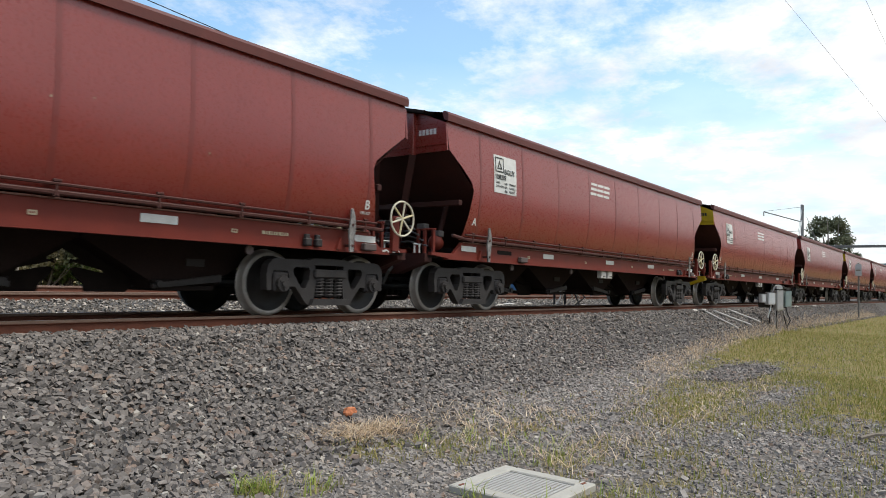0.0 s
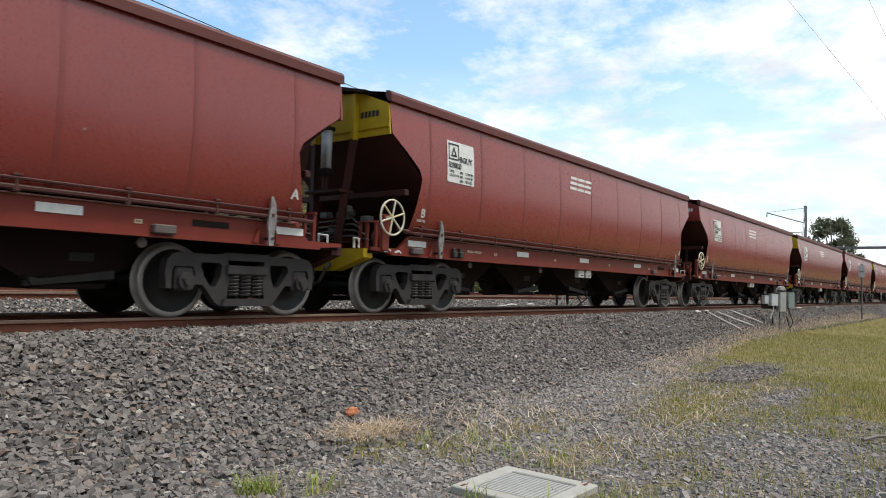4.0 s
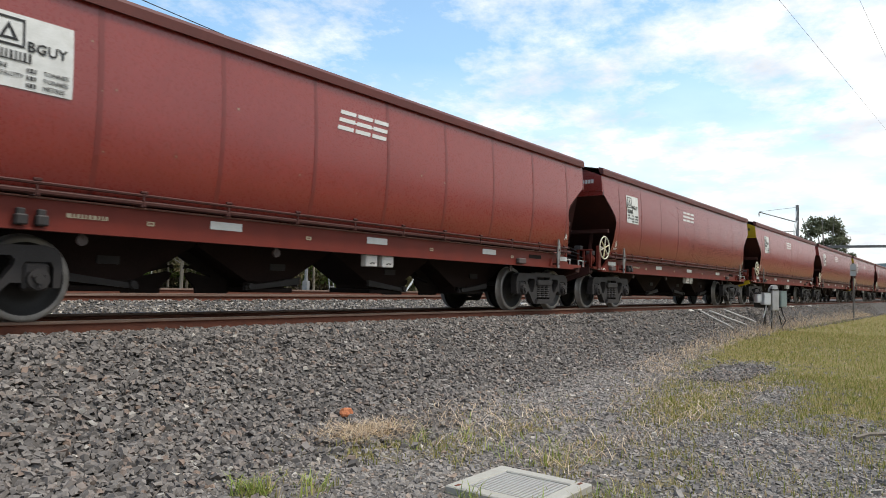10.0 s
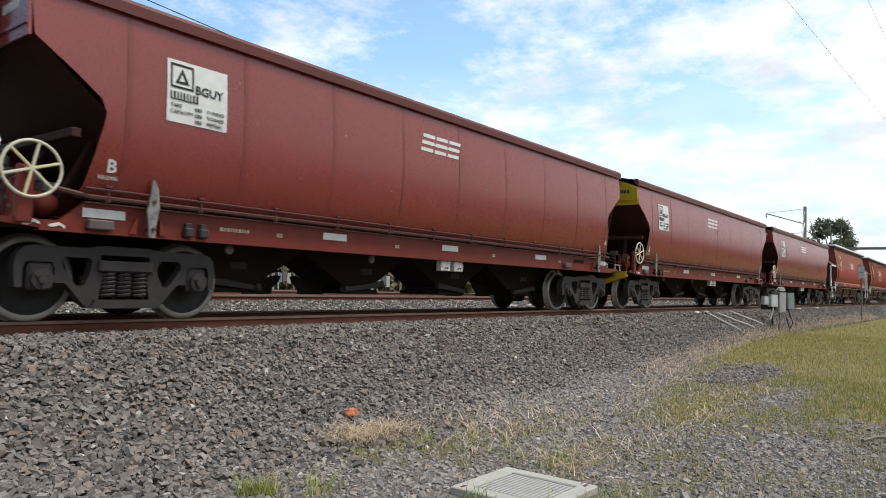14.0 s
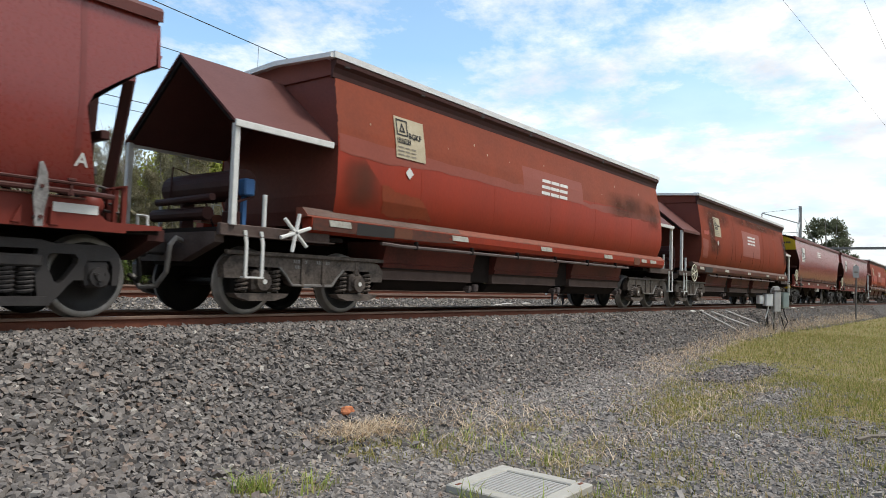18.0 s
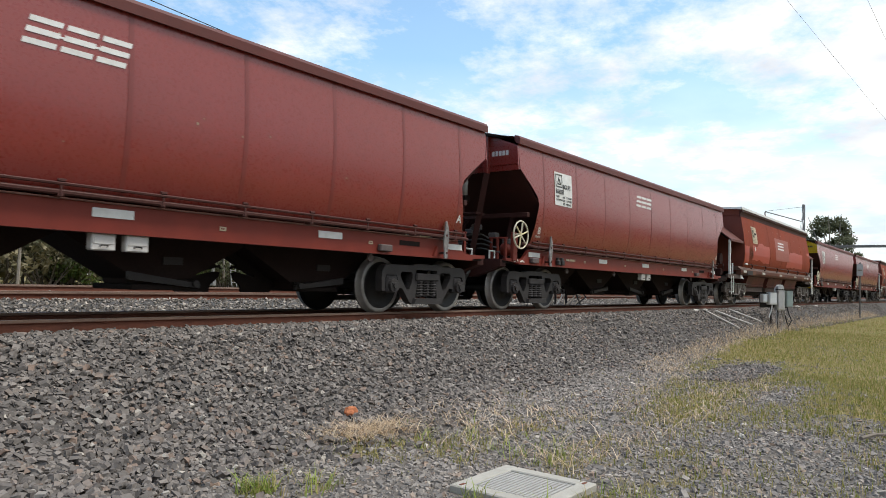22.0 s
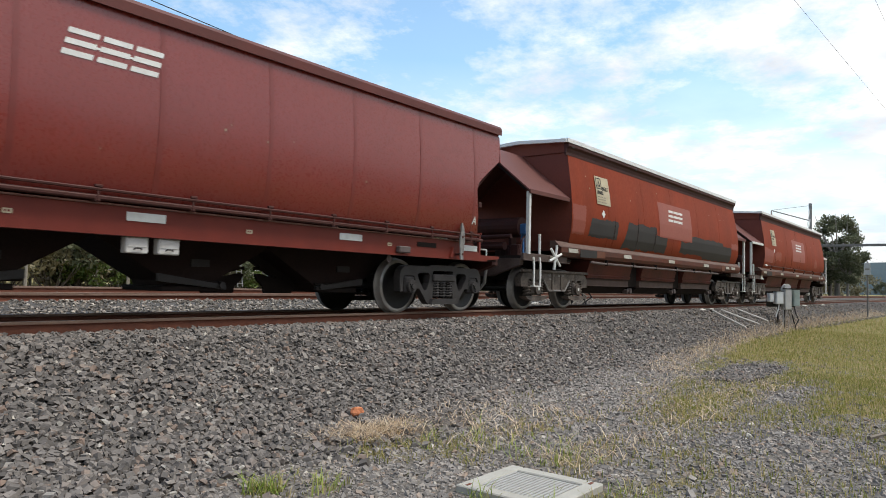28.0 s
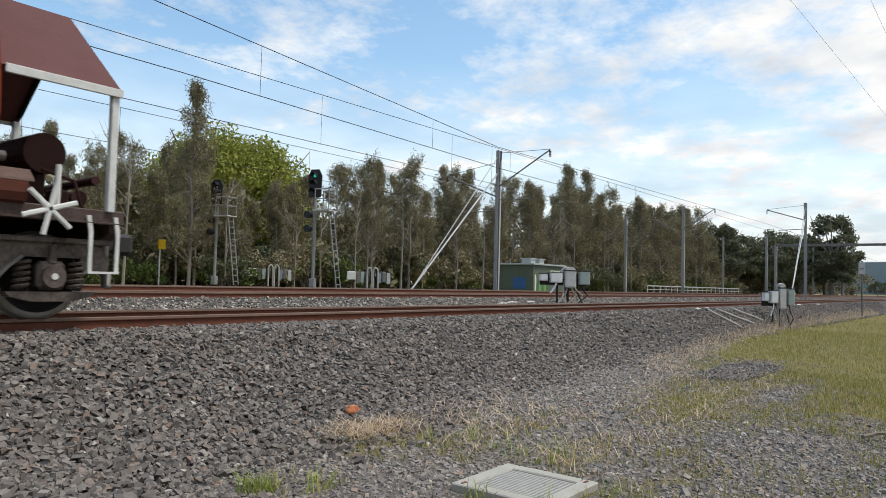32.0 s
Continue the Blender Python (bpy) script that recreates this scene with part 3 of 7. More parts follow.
def data_board(root, x0, x1, y, z0, z1, material, code, label, tilt=0.0, full=True):
    bm = B()
    n = 10
    for yy in (y, y + 0.006):
        grid(bm, [[(x, yy, z0 + (z1 - z0) * i / n) for x in (x0, x1)] for i in range(n + 1)])
    bd = part("data_board", bm, material, root, label)
    w, h = x1 - x0, z1 - z0
    yy = y - 0.0075
    bm = B()
    a, b, c, d = x0 + 0.05 * w, x0 + 0.42 * w, z1 - 0.45 * h, z1 - 0.06 * h
    t = 0.022
    plate_holes(bm, [(a, c), (b, c), (b, d), (a, d)], [[(a + t, c + t), (b - t, c + t), (b - t, d - t), (a + t, d - t)]], 1, yy, yy + 0.003)
    part("square_border", bm, BLACK, bd, "black square outline")
    bm = B()
    mid, lo, hi = (a + b) / 2, c + 0.06, d - 0.05
    plate_holes(bm, [(a + 0.06, lo), (b - 0.06, lo), (mid, hi)], [[(a + 0.105, lo + 0.024), (b - 0.105, lo + 0.024), (mid, hi - 0.055)]], 1, yy, yy + 0.003)
    part("warning_triangle", bm, BLACK, bd, "black triangle outline")
    letters(code, h * 0.2, "lettering", BLACK, bd, (b + 0.02 * w, yy, c - 0.02), 0.002, "black class letters")
    bm = B()
    bars_of_text(bm, a, yy, z0 + 0.36 * h, [0.02 * w, 0.03 * w, 0.02 * w, 0.02 * w, 0.03 * w, 0.02 * w, 0.02 * w, 0.03 * w, 0.03 * w], 0.13 * h, 0.028 * w)
    part("number_bars", bm, BLACK, bd)
    if full:
        for i, (k, v) in enumerate((("TARE", "TONNES"), ("CAPACITY", "TONNES"), ("", "METRES"))):
            z = z0 + (0.24 - 0.1 * i) * h
            if k:
                letters(k, h * 0.085, "lettering", BLACK, bd, (a, yy, z))
            letters(v, h * 0.085, "lettering", BLACK, bd, (x0 + 0.64 * w, yy, z))
            bm = B()
            bars_of_text(bm, x0 + 0.45 * w, yy, z, [0.02 * w, 0.03 * w, 0.02 * w], 0.055 * h, 0.018 * w)
            part("number_bars", bm, BLACK, bd)
    else:
        for i in range(3):
            bm = B()
            bars_of_text(bm, a, yy, z0 + (0.25 - 0.09 * i) * h, [0.2 * w, 0.12 * w, 0.16 * w], 0.03 * h, 0.05)
            part("small_print_bar", bm, GREYPRINT, bd)
    return bd


A_Z = [(1.33, 1.24, 1.08), (1.45, 1.3, 1.14), (1.8, 1.37, 1.22), (2.12, 1.398, 1.29), (2.26, 1.402, 1.31), (2.4, 1.402, 1.25), (2.6, 1.398, 0.99), (2.9, 1.38, 0.56), (3.44, 1.325, 0.52)]


def a_half(z):
    return lin(z, [(a, b) for a, b, c in A_Z])


def wagon_a(end_mat, end_label, turned=False):
    """turned: the handbrake and door cylinder stand at the rear end."""
    root = tagged(new("hopper_wagon"), "dark red grain hopper wagon with " + end_label, "wagon", "wagons of the train")
    Lw = 15.28
    # sill details of a turned wagon run the other way
    mx = (lambda x, w: 15.4 - x - w) if turned else (lambda x, w: x)
    for s in (-1, 1):
        bm = B()
        rows = []
        for z, y, xf in A_Z:
            xs = [xf] + [1.7 + i * (Lw - 3.4) / 20 for i in range(21)] + [Lw - xf]
            # plates between the seams are pressed in by a few millimetres
            rows.append([(x, s * (y - (0.003 * (i % 2) if 1.5 < z < 3.2 else 0)), z) for i, x in enumerate(xs)])
        grid(bm, rows)
        part("side_sheet", bm, RED, root, "bulging dark red hopper side", smooth=True)
        for i in range(9):
            x = 1.55 + i * 1.545
            bm = B()
            for j in range(len(A_Z) - 1):
                z0, y0, z1, y1 = A_Z[j][0], A_Z[j][1], A_Z[j + 1][0], A_Z[j + 1][1]
                plate(bm, [(s * (y0 - 0.01), z0), (s * (y0 + 0.0015), z0), (s * (y1 + 0.0015), z1), (s * (y1 - 0.01), z1)], 0, x - 0.032, x + 0.032)
            part("weld_seam", bm, SEAM, root, "dull weld seam")
    for e in (0, 1):
        f = (lambda x: x) if e == 0 else (lambda x: Lw - x)
        m = end_mat if e == 0 else RED
        # the recessed end gets its shade from the darker red of sheet, posts and braces
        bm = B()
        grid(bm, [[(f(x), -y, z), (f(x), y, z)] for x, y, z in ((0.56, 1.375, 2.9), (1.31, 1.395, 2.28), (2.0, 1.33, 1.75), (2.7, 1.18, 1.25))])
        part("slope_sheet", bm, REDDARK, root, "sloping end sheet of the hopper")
        bm = B()
        plate(bm, [(-1.378, 2.88), (-1.33, 3.38), (-0.8, 3.6), (-0.3, 3.68), (0.3, 3.68), (0.8, 3.6), (1.33, 3.38), (1.378, 2.88)], 0, *sorted((f(0.5), f(0.53))))
        hp = part("end_panel", bm, m, root, end_label if e == 0 else "")
        for y, yd in ((-0.62, -0.22), (0.3, 0.34)):
            bm = B()
            box(bm, *sorted_box((f(0.4), y - 0.05, 2.84), (f(0.505), y + 0.05, 3.62)), 0.008)
            part("end_rib", bm, m, hp)
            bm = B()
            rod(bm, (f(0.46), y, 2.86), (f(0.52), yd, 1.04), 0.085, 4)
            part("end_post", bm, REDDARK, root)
        bm = B()
        box(bm, *sorted_box((f(0.48), -1.36, 3.0), (f(0.505), 1.36, 3.03)))
        part("end_band", bm, m, hp)
        for i in range(5):
            bm = B()
            box(bm, *sorted_box((f(0.494), -1.12 + 0.085 * i, 3.2), (f(0.5), -1.06 + 0.085 * i, 3.3)))
            part("number_bar", bm, BLACK if m is YELLOW else WHITE, hp)
        bm = B()
        plate(bm, [(-1.0, 3.6), (-0.3, 3.76), (0.3, 3.76), (1.0, 3.6), (0.95, 3.56), (0.3, 3.71), (-0.3, 3.71), (-0.95, 3.56)], 0, *sorted((f(0.3), f(0.9))))
        part("roof_visor", bm, UNDER, root, "dark roof lip over the end")
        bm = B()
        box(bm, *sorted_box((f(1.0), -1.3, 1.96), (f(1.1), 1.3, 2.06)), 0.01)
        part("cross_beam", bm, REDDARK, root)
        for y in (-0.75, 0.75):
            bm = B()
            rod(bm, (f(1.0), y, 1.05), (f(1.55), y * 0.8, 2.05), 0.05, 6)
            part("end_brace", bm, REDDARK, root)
        # brake gear on the end platform
        bm = B()
        bmesh.ops.create_uvsphere(bm, u_segments=16, v_segments=10, radius=0.15, matrix=pose(f(0.95), -0.82, 1.27))
        part("air_reservoir", bm, REDSILL, root, "round red air reservoir", smooth=True)
        bm = B()
        rnd = random.Random(5)
        for i in range(7):
            x, y, z = f(0.95 + rnd.uniform(-0.25, 0.25)), rnd.uniform(-0.85, 0.5), 1.55 + rnd.uniform(-0.2, 0.22)
            box(bm, (x - 0.08, y - 0.1, z - 0.06), (x + 0.08, y + 0.1, z + 0.06), 0.02)
        for i in range(4):
            pipe(bm, [(f(0.6), -0.9 + 0.1 * i, 1.2 + 0.1 * i), (f(0.8), -0.3, 1.3 + 0.1 * i), (f(0.8), 0.9, 1.25 + 0.09 * i)], 0.018)
        part("brake_valve", bm, VALVE, root, "grey brake valve cluster with pipes")
        bm = B()
        for y in (-1.0, -0.8, -0.65):
            box(bm, *sorted_box((f(0.62), y - 0.025, 1.04), (f(0.68), y + 0.025, 1.5)), 0.005)
        pipe(bm, [(f(0.65), -1.05, 1.5), (f(0.65), -0.6, 1.5)], 0.02)
        part("valve_rack", bm, REDSILL, root)
        # headstock, coupler and hoses
        bm = B()
        plate(bm, [(-1.16, 1.04), (-1.16, 0.9), (-0.5, 0.68), (0.5, 0.68), (1.16, 0.9), (1.16, 1.04)], 0, *sorted((f(0.22), f(0.42))))
        part("headstock", bm, YELLOW if (e == 0 and end_mat is YELLOW) else REDDARK, root, "end beam above the coupler")
        bm = B()
        box(bm, *sorted_box((f(-0.1), -0.11, 0.78), (f(0.5), 0.11, 0.98)), 0.03)
        box(bm, *sorted_box((f(-0.12), -0.17, 0.74), (f(0.12), 0.06, 1.02)), 0.05)
        part("coupler", bm, STEEL, root, "cast knuckle coupler")
        bm = B()
        pipe(bm, [(f(0.3), -0.4, 0.85), (f(0.12), -0.42, 0.72), (f(0.05), -0.35, 0.5), (f(-0.02), -0.2, 0.42), (f(0.03), -0.05, 0.5)], 0.03, 8)
        part("brake_hose", bm, RUBBER, root, "black rubber brake hose")
        bm = B()
        pipe(bm, [(f(0.32), -0.95, 1.06), (f(0.32), -0.95, 1.2), (f(0.36), -0.8, 1.22), (f(0.36), -0.8, 1.06)], 0.022)
        part("grab_iron", bm, WHITE, root, "white grab handle")
    # pneumatic ram on the handbrake end
    g = (lambda x: Lw - x) if turned else (lambda x: x)
    bm = B()
    for dy in (-0.04, 0.04):
        rod(bm, (g(0.32), -0.12 + dy, 2.38), (g(0.32), -0.12 + dy, 3.04), 0.065, 12)
    ram = part("door_cylinder", bm, GALV, root, "silver door cylinder", smooth=True)
    for z0, z1 in ((2.27, 2.39), (3.03, 3.09)):
        bm = B()
        box(bm, *sorted_box((g(0.24), -0.24, z0), (g(0.4), 0.0, z1)), 0.01)
        part("cylinder_cap", bm, UNDER, ram)
    bm = B()
    pipe(bm, [(g(0.32), -0.12, 3.09), (g(0.32), -0.12, 3.25)], 0.025)
    pipe(bm, [(g(0.32), -0.12, 3.2), (g(0.3), -0.14, 3.36), (g(0.34), 0.05, 3.48), (g(0.38), 0.4, 3.4), (g(0.4), 1.1, 3.2)], 0.045)
    part("crank_lever", bm, end_mat, root, "door crank on the end panel")
    bm = B()
    box(bm, *sorted_box((g(0.28), -0.5, 1.98), (g(0.6), 0.35, 2.03)), 0.008)
    rod(bm, (g(0.32), -0.12, 2.0), (g(0.32), -0.12, 2.28), 0.05, 8)
    part("cylinder_bracket", bm, REDDARK, root)
    for s in (-1, 1):
        bm = B()
        plate(bm, [(s * 1.31, 3.43), (s * 1.385, 3.41), (s * 1.385, 3.53), (s * 1.35, 3.58), (s * 1.26, 3.6), (s * 1.26, 3.5)], 0, 0.5, Lw - 0.5)
        part("roof_edge", bm, ROOFRED, root, "dull brown-red roof edge rail")
    bm = B()
    grid(bm, [[(0.52, y, z), (Lw - 0.52, y, z)] for y, z in ((-1.3, 3.57), (-0.8, 3.66), (0.0, 3.7), (0.8, 3.66), (1.3, 3.57))])
    part("roof", bm, RED, root)
    for x0 in (0.9, 4.4, 7.9, 11.4):
        bm = B()
        box(bm, (x0, -0.5, 3.69), (x0 + 3.1, 0.5, 3.76), 0.02)
        part("roof_hatch", bm, RED, root)
    for s in (-1, 1):
        ya, yb = sorted((s * 1.17, s * 1.24))
        bm = B()
        plate(bm, [(0.3, 1.07), (0.3, 1.02), (0.75, 0.985), (Lw - 0.75, 0.985), (Lw - 0.3, 1.02), (Lw - 0.3, 1.07), (Lw - 0.95, 1.07), (Lw - 1.2, 1.28), (1.2, 1.28), (0.95, 1.07)], 1, ya, yb)
        box(bm, *sorted_box((0.75, s * 1.14, 0.957), (Lw - 0.75, s * 1.27, 0.985)))
        part("sill", bm, REDSILL, root, "red side sill")
        bm = B()
        box(bm, *sorted_box((1.2, s * 1.16, 1.281), (Lw - 1.2, s * 1.265, 1.3)), 0.004)
        part("sill_flange", bm, DUSTYSILL, root, "dusty top flange of the sill")
        bm = B()
        pipe(bm, [(0.9, s * 1.24, 1.4), (1.2, s * 1.32, 1.345), (Lw - 1.2, s * 1.32, 1.345), (Lw - 0.9, s * 1.24, 1.345)], 0.033, 8)
        part("side_pipe", bm, PIPER, root, "dull red air pipe along the side")
        bm = B()
        pipe(bm, [(1.15, s * 1.35, 1.43), (Lw - 1.15, s * 1.35, 1.43)], 0.018)
        part("side_rod", bm, PIPER, root)
        for i in range(12):
            x = 1.4 + i * (Lw - 2.8) / 11
            bm = B()
            box(bm, *sorted_box((x - 0.03, s * 1.24, 1.3), (x + 0.03, s * 1.35, 1.33)))
            box(bm, *sorted_box((x - 0.012, s * 1.345, 1.31), (x + 0.012, s * 1.358, 1.465)))
            rod(bm, (x - 0.04, s * 1.35, 1.465), (x + 0.04, s * 1.35, 1.465), 0.018, 6)
            part("pipe_clip", bm, PIPER, root)
    y = -1.245
    for x in (1.18, 4.62, 7.45, 10.7, 13.75):
        x = mx(x, 0.47)
        bm = B()
        box(bm, (x, y - 0.004, 1.13), (x + 0.47, y + 0.002, 1.23))
        part("reflector", bm, WHITE, root, "white reflector strip")
    for x in (3.78, 6.2, 9.05, 11.75):
        x = mx(x, 0.08)
        bm = B()
        box(bm, (x, y - 0.004, 1.1), (x + 0.09, y + 0.002, 1.15))
        mark = part("stencil_mark", bm, CREAM, root, "small pale stencil")
        bm = B()
        bars_of_text(bm, x + 0.015, y - 0.007, 1.115, [0.02, 0.02], 0.02, 0.012)
        part("stencil_bar", bm, REDSILL, mark)
    # a line of worn stencilling
    bm = B()
    bars_of_text(bm, mx(2.88, 0.5), y - 0.004, 1.115, [0.05, 0.02, 0.03, 0.02, 0.02, 0.03, 0.04, 0.02, 0.02, 0.03], 0.045, 0.018)
    part("stencil_line", bm, CREAM, root, "worn white stencilling")
    for x, tilt in ((0.6, 0.4), (0.85, -0.4)):
        bm = B()
        xx = mx(x, 0.16)
        plate(bm, [(xx, 1.0), (xx + 0.05, 1.0), (xx + 0.11, 1.03 + 0.02 * tilt), (xx + 0.16, 1.0 + 0.03 * tilt), (xx + 0.16, 1.03 + 0.03 * tilt), (xx + 0.1, 1.06 + 0.02 * tilt), (xx, 1.025)], 1, y - 0.004, y + 0.002)
        part("arrow_mark", bm, WHITE, root, "white painted lifting mark")
    for x in (1.91, 13.575):
        bm = B()
        plate(bm, [(x - 0.045, 0.955), (x + 0.03, 0.955), (x + 0.035, 1.1), (x + 0.07, 1.3), (x + 0.05, 1.5), (x + 0.0, 1.61), (x - 0.03, 1.6), (x - 0.04, 1.45), (x - 0.075, 1.25), (x - 0.05, 1.08)], 1, -1.385, -1.36)
        part("lever_bracket", bm, SCUFFED, root, "scuffed grey upright lever plate")
        for zz in (1.05, 1.36):
            bm = B()
            rod(bm, (x, -1.4, zz), (x, -1.24, zz), 0.022, 8)
            part("lever_bolt", bm, PIPER, root)
        for gx in (-0.14, 0.14):
            bm = B()
            plate(bm, [(x + gx, 0.987), (x + gx * 1.0, 1.17), (x + gx * 1.6, 0.987)], 1, -1.29, -1.24)
            part("gusset", bm, REDSILL, root)
    for x, m in ((mx(2.36, 0.12), STEEL), (mx(2.56, 0.12), STEEL), (mx(1.22, 0.28), GREYBRK), (mx(11.95, 0.28), GREYBRK)):
        bm = B()
        box(bm, (x, -1.33, 1.0), (x + 0.12 if m is STEEL else x + 0.28, -1.24, 1.11), 0.015)
        if m is STEEL:
            box(bm, (x + 0.02, -1.3, 1.1), (x + 0.1, -1.24, 1.17), 0.01)
        part("lamp_bracket", bm, m, root)
    bm = B()
    box(bm, (mx(12.48, 0.52), -1.246, 1.13), (mx(12.48, 0.52) + 0.52, -1.24, 1.21))
    part("maker_plate", bm, UNDER, root, "dark maker plate")
    for x in (mx(7.47, 0.27), mx(7.86, 0.27)):
        bm = B()
        box(bm, (x, -1.22, 0.77), (x + 0.27, -1.1, 0.96), 0.012)
        jb = part("junction_box", bm, PALEBOX, root, "pale grey box slung under the sill")
        bm = B()
        box(bm, (x + 0.02, -1.227, 0.838), (x + 0.25, -1.218, 0.945), 0.004)
        part("box_lid", bm, PALEBOX, jb)
        bm = B()
        pipe(bm, [(x + 0.09, -1.225, 0.812), (x + 0.1, -1.245, 0.827), (x + 0.17, -1.245, 0.827), (x + 0.18, -1.225, 0.812)], 0.008, 5)
        part("box_catch", bm, STEEL, jb)
    handwheel(root, g(0.6), -1.4, 1.55, 0.28)
    bm = B()
    box(bm, *sorted_box((g(0.52), -1.28, 1.02), (g(0.68), -1.2, 1.6)), 0.01)
    part("brake_stand", bm, REDSILL, root)
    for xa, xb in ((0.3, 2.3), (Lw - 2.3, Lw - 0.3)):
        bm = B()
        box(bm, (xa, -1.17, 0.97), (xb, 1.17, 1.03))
        part("end_platform", bm, UNDER, root, "end platform with grime and shade in its colour")
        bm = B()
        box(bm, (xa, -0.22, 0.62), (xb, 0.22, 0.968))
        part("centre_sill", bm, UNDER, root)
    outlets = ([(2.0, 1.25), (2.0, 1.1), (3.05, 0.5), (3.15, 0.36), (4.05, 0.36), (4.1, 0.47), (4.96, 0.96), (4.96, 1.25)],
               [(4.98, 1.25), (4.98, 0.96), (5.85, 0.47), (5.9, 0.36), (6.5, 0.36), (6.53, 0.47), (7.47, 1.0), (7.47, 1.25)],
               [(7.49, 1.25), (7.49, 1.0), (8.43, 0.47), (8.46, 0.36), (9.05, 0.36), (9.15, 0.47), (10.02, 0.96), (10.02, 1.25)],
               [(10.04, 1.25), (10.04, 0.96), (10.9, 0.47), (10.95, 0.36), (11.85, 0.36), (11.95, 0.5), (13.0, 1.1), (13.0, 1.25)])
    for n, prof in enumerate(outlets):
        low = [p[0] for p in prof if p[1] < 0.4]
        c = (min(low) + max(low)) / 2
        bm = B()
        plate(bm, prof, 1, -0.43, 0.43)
        dh = part("discharge_hopper", bm, HOPPERM, root, "tapering maroon discharge hopper with grime and shade in its colour")
        bm = B()
        box(bm, (c - 0.42, -0.5, 0.33), (c + 0.42, 0.5, 0.4), 0.01)
        rod(bm, (c - 0.5, -0.5, 0.45), (c + 0.5, -0.5, 0.45), 0.025, 6)
        part("slide_gate", bm, UNDER, dh)
        bm = B()
        r0 = -1 if n % 2 else 1
        plate(bm, [(c - 0.5, 0.46), (c + 0.5, 0.36), (c + 0.5, 0.42), (c - 0.5, 0.56)] if r0 > 0 else [(c - 0.5, 0.36), (c + 0.5, 0.46), (c + 0.5, 0.56), (c - 0.5, 0.42)], 1, -0.56, -0.5)
        rod(bm, (c + r0 * 0.42, -0.6, 0.42), (c + r0 * 0.42, -0.48, 0.42), 0.045, 10)
        part("door_arm", bm, STEEL, dh, "dark steel door arm")
        bm = B()
        box(bm, (c + 0.02, -0.452, 0.66), (c + 0.3, -0.432, 0.76))
        part("hopper_plate", bm, STEEL, dh, "dull grey plate")
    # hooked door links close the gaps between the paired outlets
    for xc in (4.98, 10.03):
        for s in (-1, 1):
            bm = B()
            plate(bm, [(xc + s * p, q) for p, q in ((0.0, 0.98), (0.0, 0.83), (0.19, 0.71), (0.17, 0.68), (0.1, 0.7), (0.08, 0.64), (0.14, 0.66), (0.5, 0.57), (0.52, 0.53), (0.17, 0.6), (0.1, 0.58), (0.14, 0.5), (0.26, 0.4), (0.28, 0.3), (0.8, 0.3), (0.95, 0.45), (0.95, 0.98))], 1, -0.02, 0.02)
            part("door_link", bm, UNDER, root, "hooked door link with grime and shade in its colour")
    for x in (3.1, 5.75, 8.05, 11.9):
        bm = B()
        rod(bm, (x, -1.16, 0.89), (x, -1.13, 0.89), 0.06, 12)
        rod(bm, (x, -1.14, 0.89), (x, -1.14, 0.965), 0.025, 6)
        part("hanger_eye", bm, GREYBRK, root)
    for y in (-0.6, 0.6):
        for xa, xb in ((1.4, 3.0), (Lw - 1.4, Lw - 3.0)):
            part("brake_rod", pipe(B(), [(xa, y, 0.55), (xb, y, 0.5)], 0.03, 6), UNDER, root)
    for ob in (data_board(root, 1.99, 2.8, -1.41, 2.32, 3.06, WHITE, "BGUY", "white data board with black lettering"),
               emblem(root, 6.22 if turned else 6.6, -1.408, 2.77, 1.15, 0.305),
               letters("B", 0.2, "lettering", WHITE, root, (13.85 if turned else 1.36, -1.408, 1.63), 0.004, "white end letter B"),
               letters("RELEASE", 0.06, "lettering", WHITE, root, (13.77 if turned else 1.28, -1.408, 1.55), 0.0),
               letters("A", 0.2, "lettering", WHITE, root, (1.36 if turned else 13.9, -1.408, 1.62), 0.004, "white end letter A")):
        wrap(ob, a_half, 1.402)
    chips = random.Random(7)
    for i in range(14):
        x, z, w = chips.uniform(2.5, 13.0), chips.uniform(1.75, 3.2), chips.uniform(0.012, 0.03)
        bm = B()
        plate(bm, [(x, z), (x + w, z + 0.006), (x + w * 0.8, z + w * 1.3), (x - 0.004, z + w)], 1, -1.406, -1.402)
        wrap(part("paint_chip", bm, CREAM, root), a_half, 1.402)
    for xb in (1.775, 13.42):
        build_bogie_a(root, xb)
    for x in (0.865, 2.685, 12.51, 14.33):
        build_wheelset(root, x)
    return root


B_Z = [(1.34, 1.17, 2.34), (1.42, 1.24, 2.32), (1.55, 1.32, 2.28), (1.78, 1.39, 2.25), (2.05, 1.415, 2.24), (2.4, 1.405, 2.25), (2.8, 1.36, 2.27), (3.2, 1.29, 2.3), (3.5, 1.235, 2.33), (3.68, 1.2, 2.35)]


def b_half(z):
    return lin(z, [(a, b) for a, b, c in B_Z])


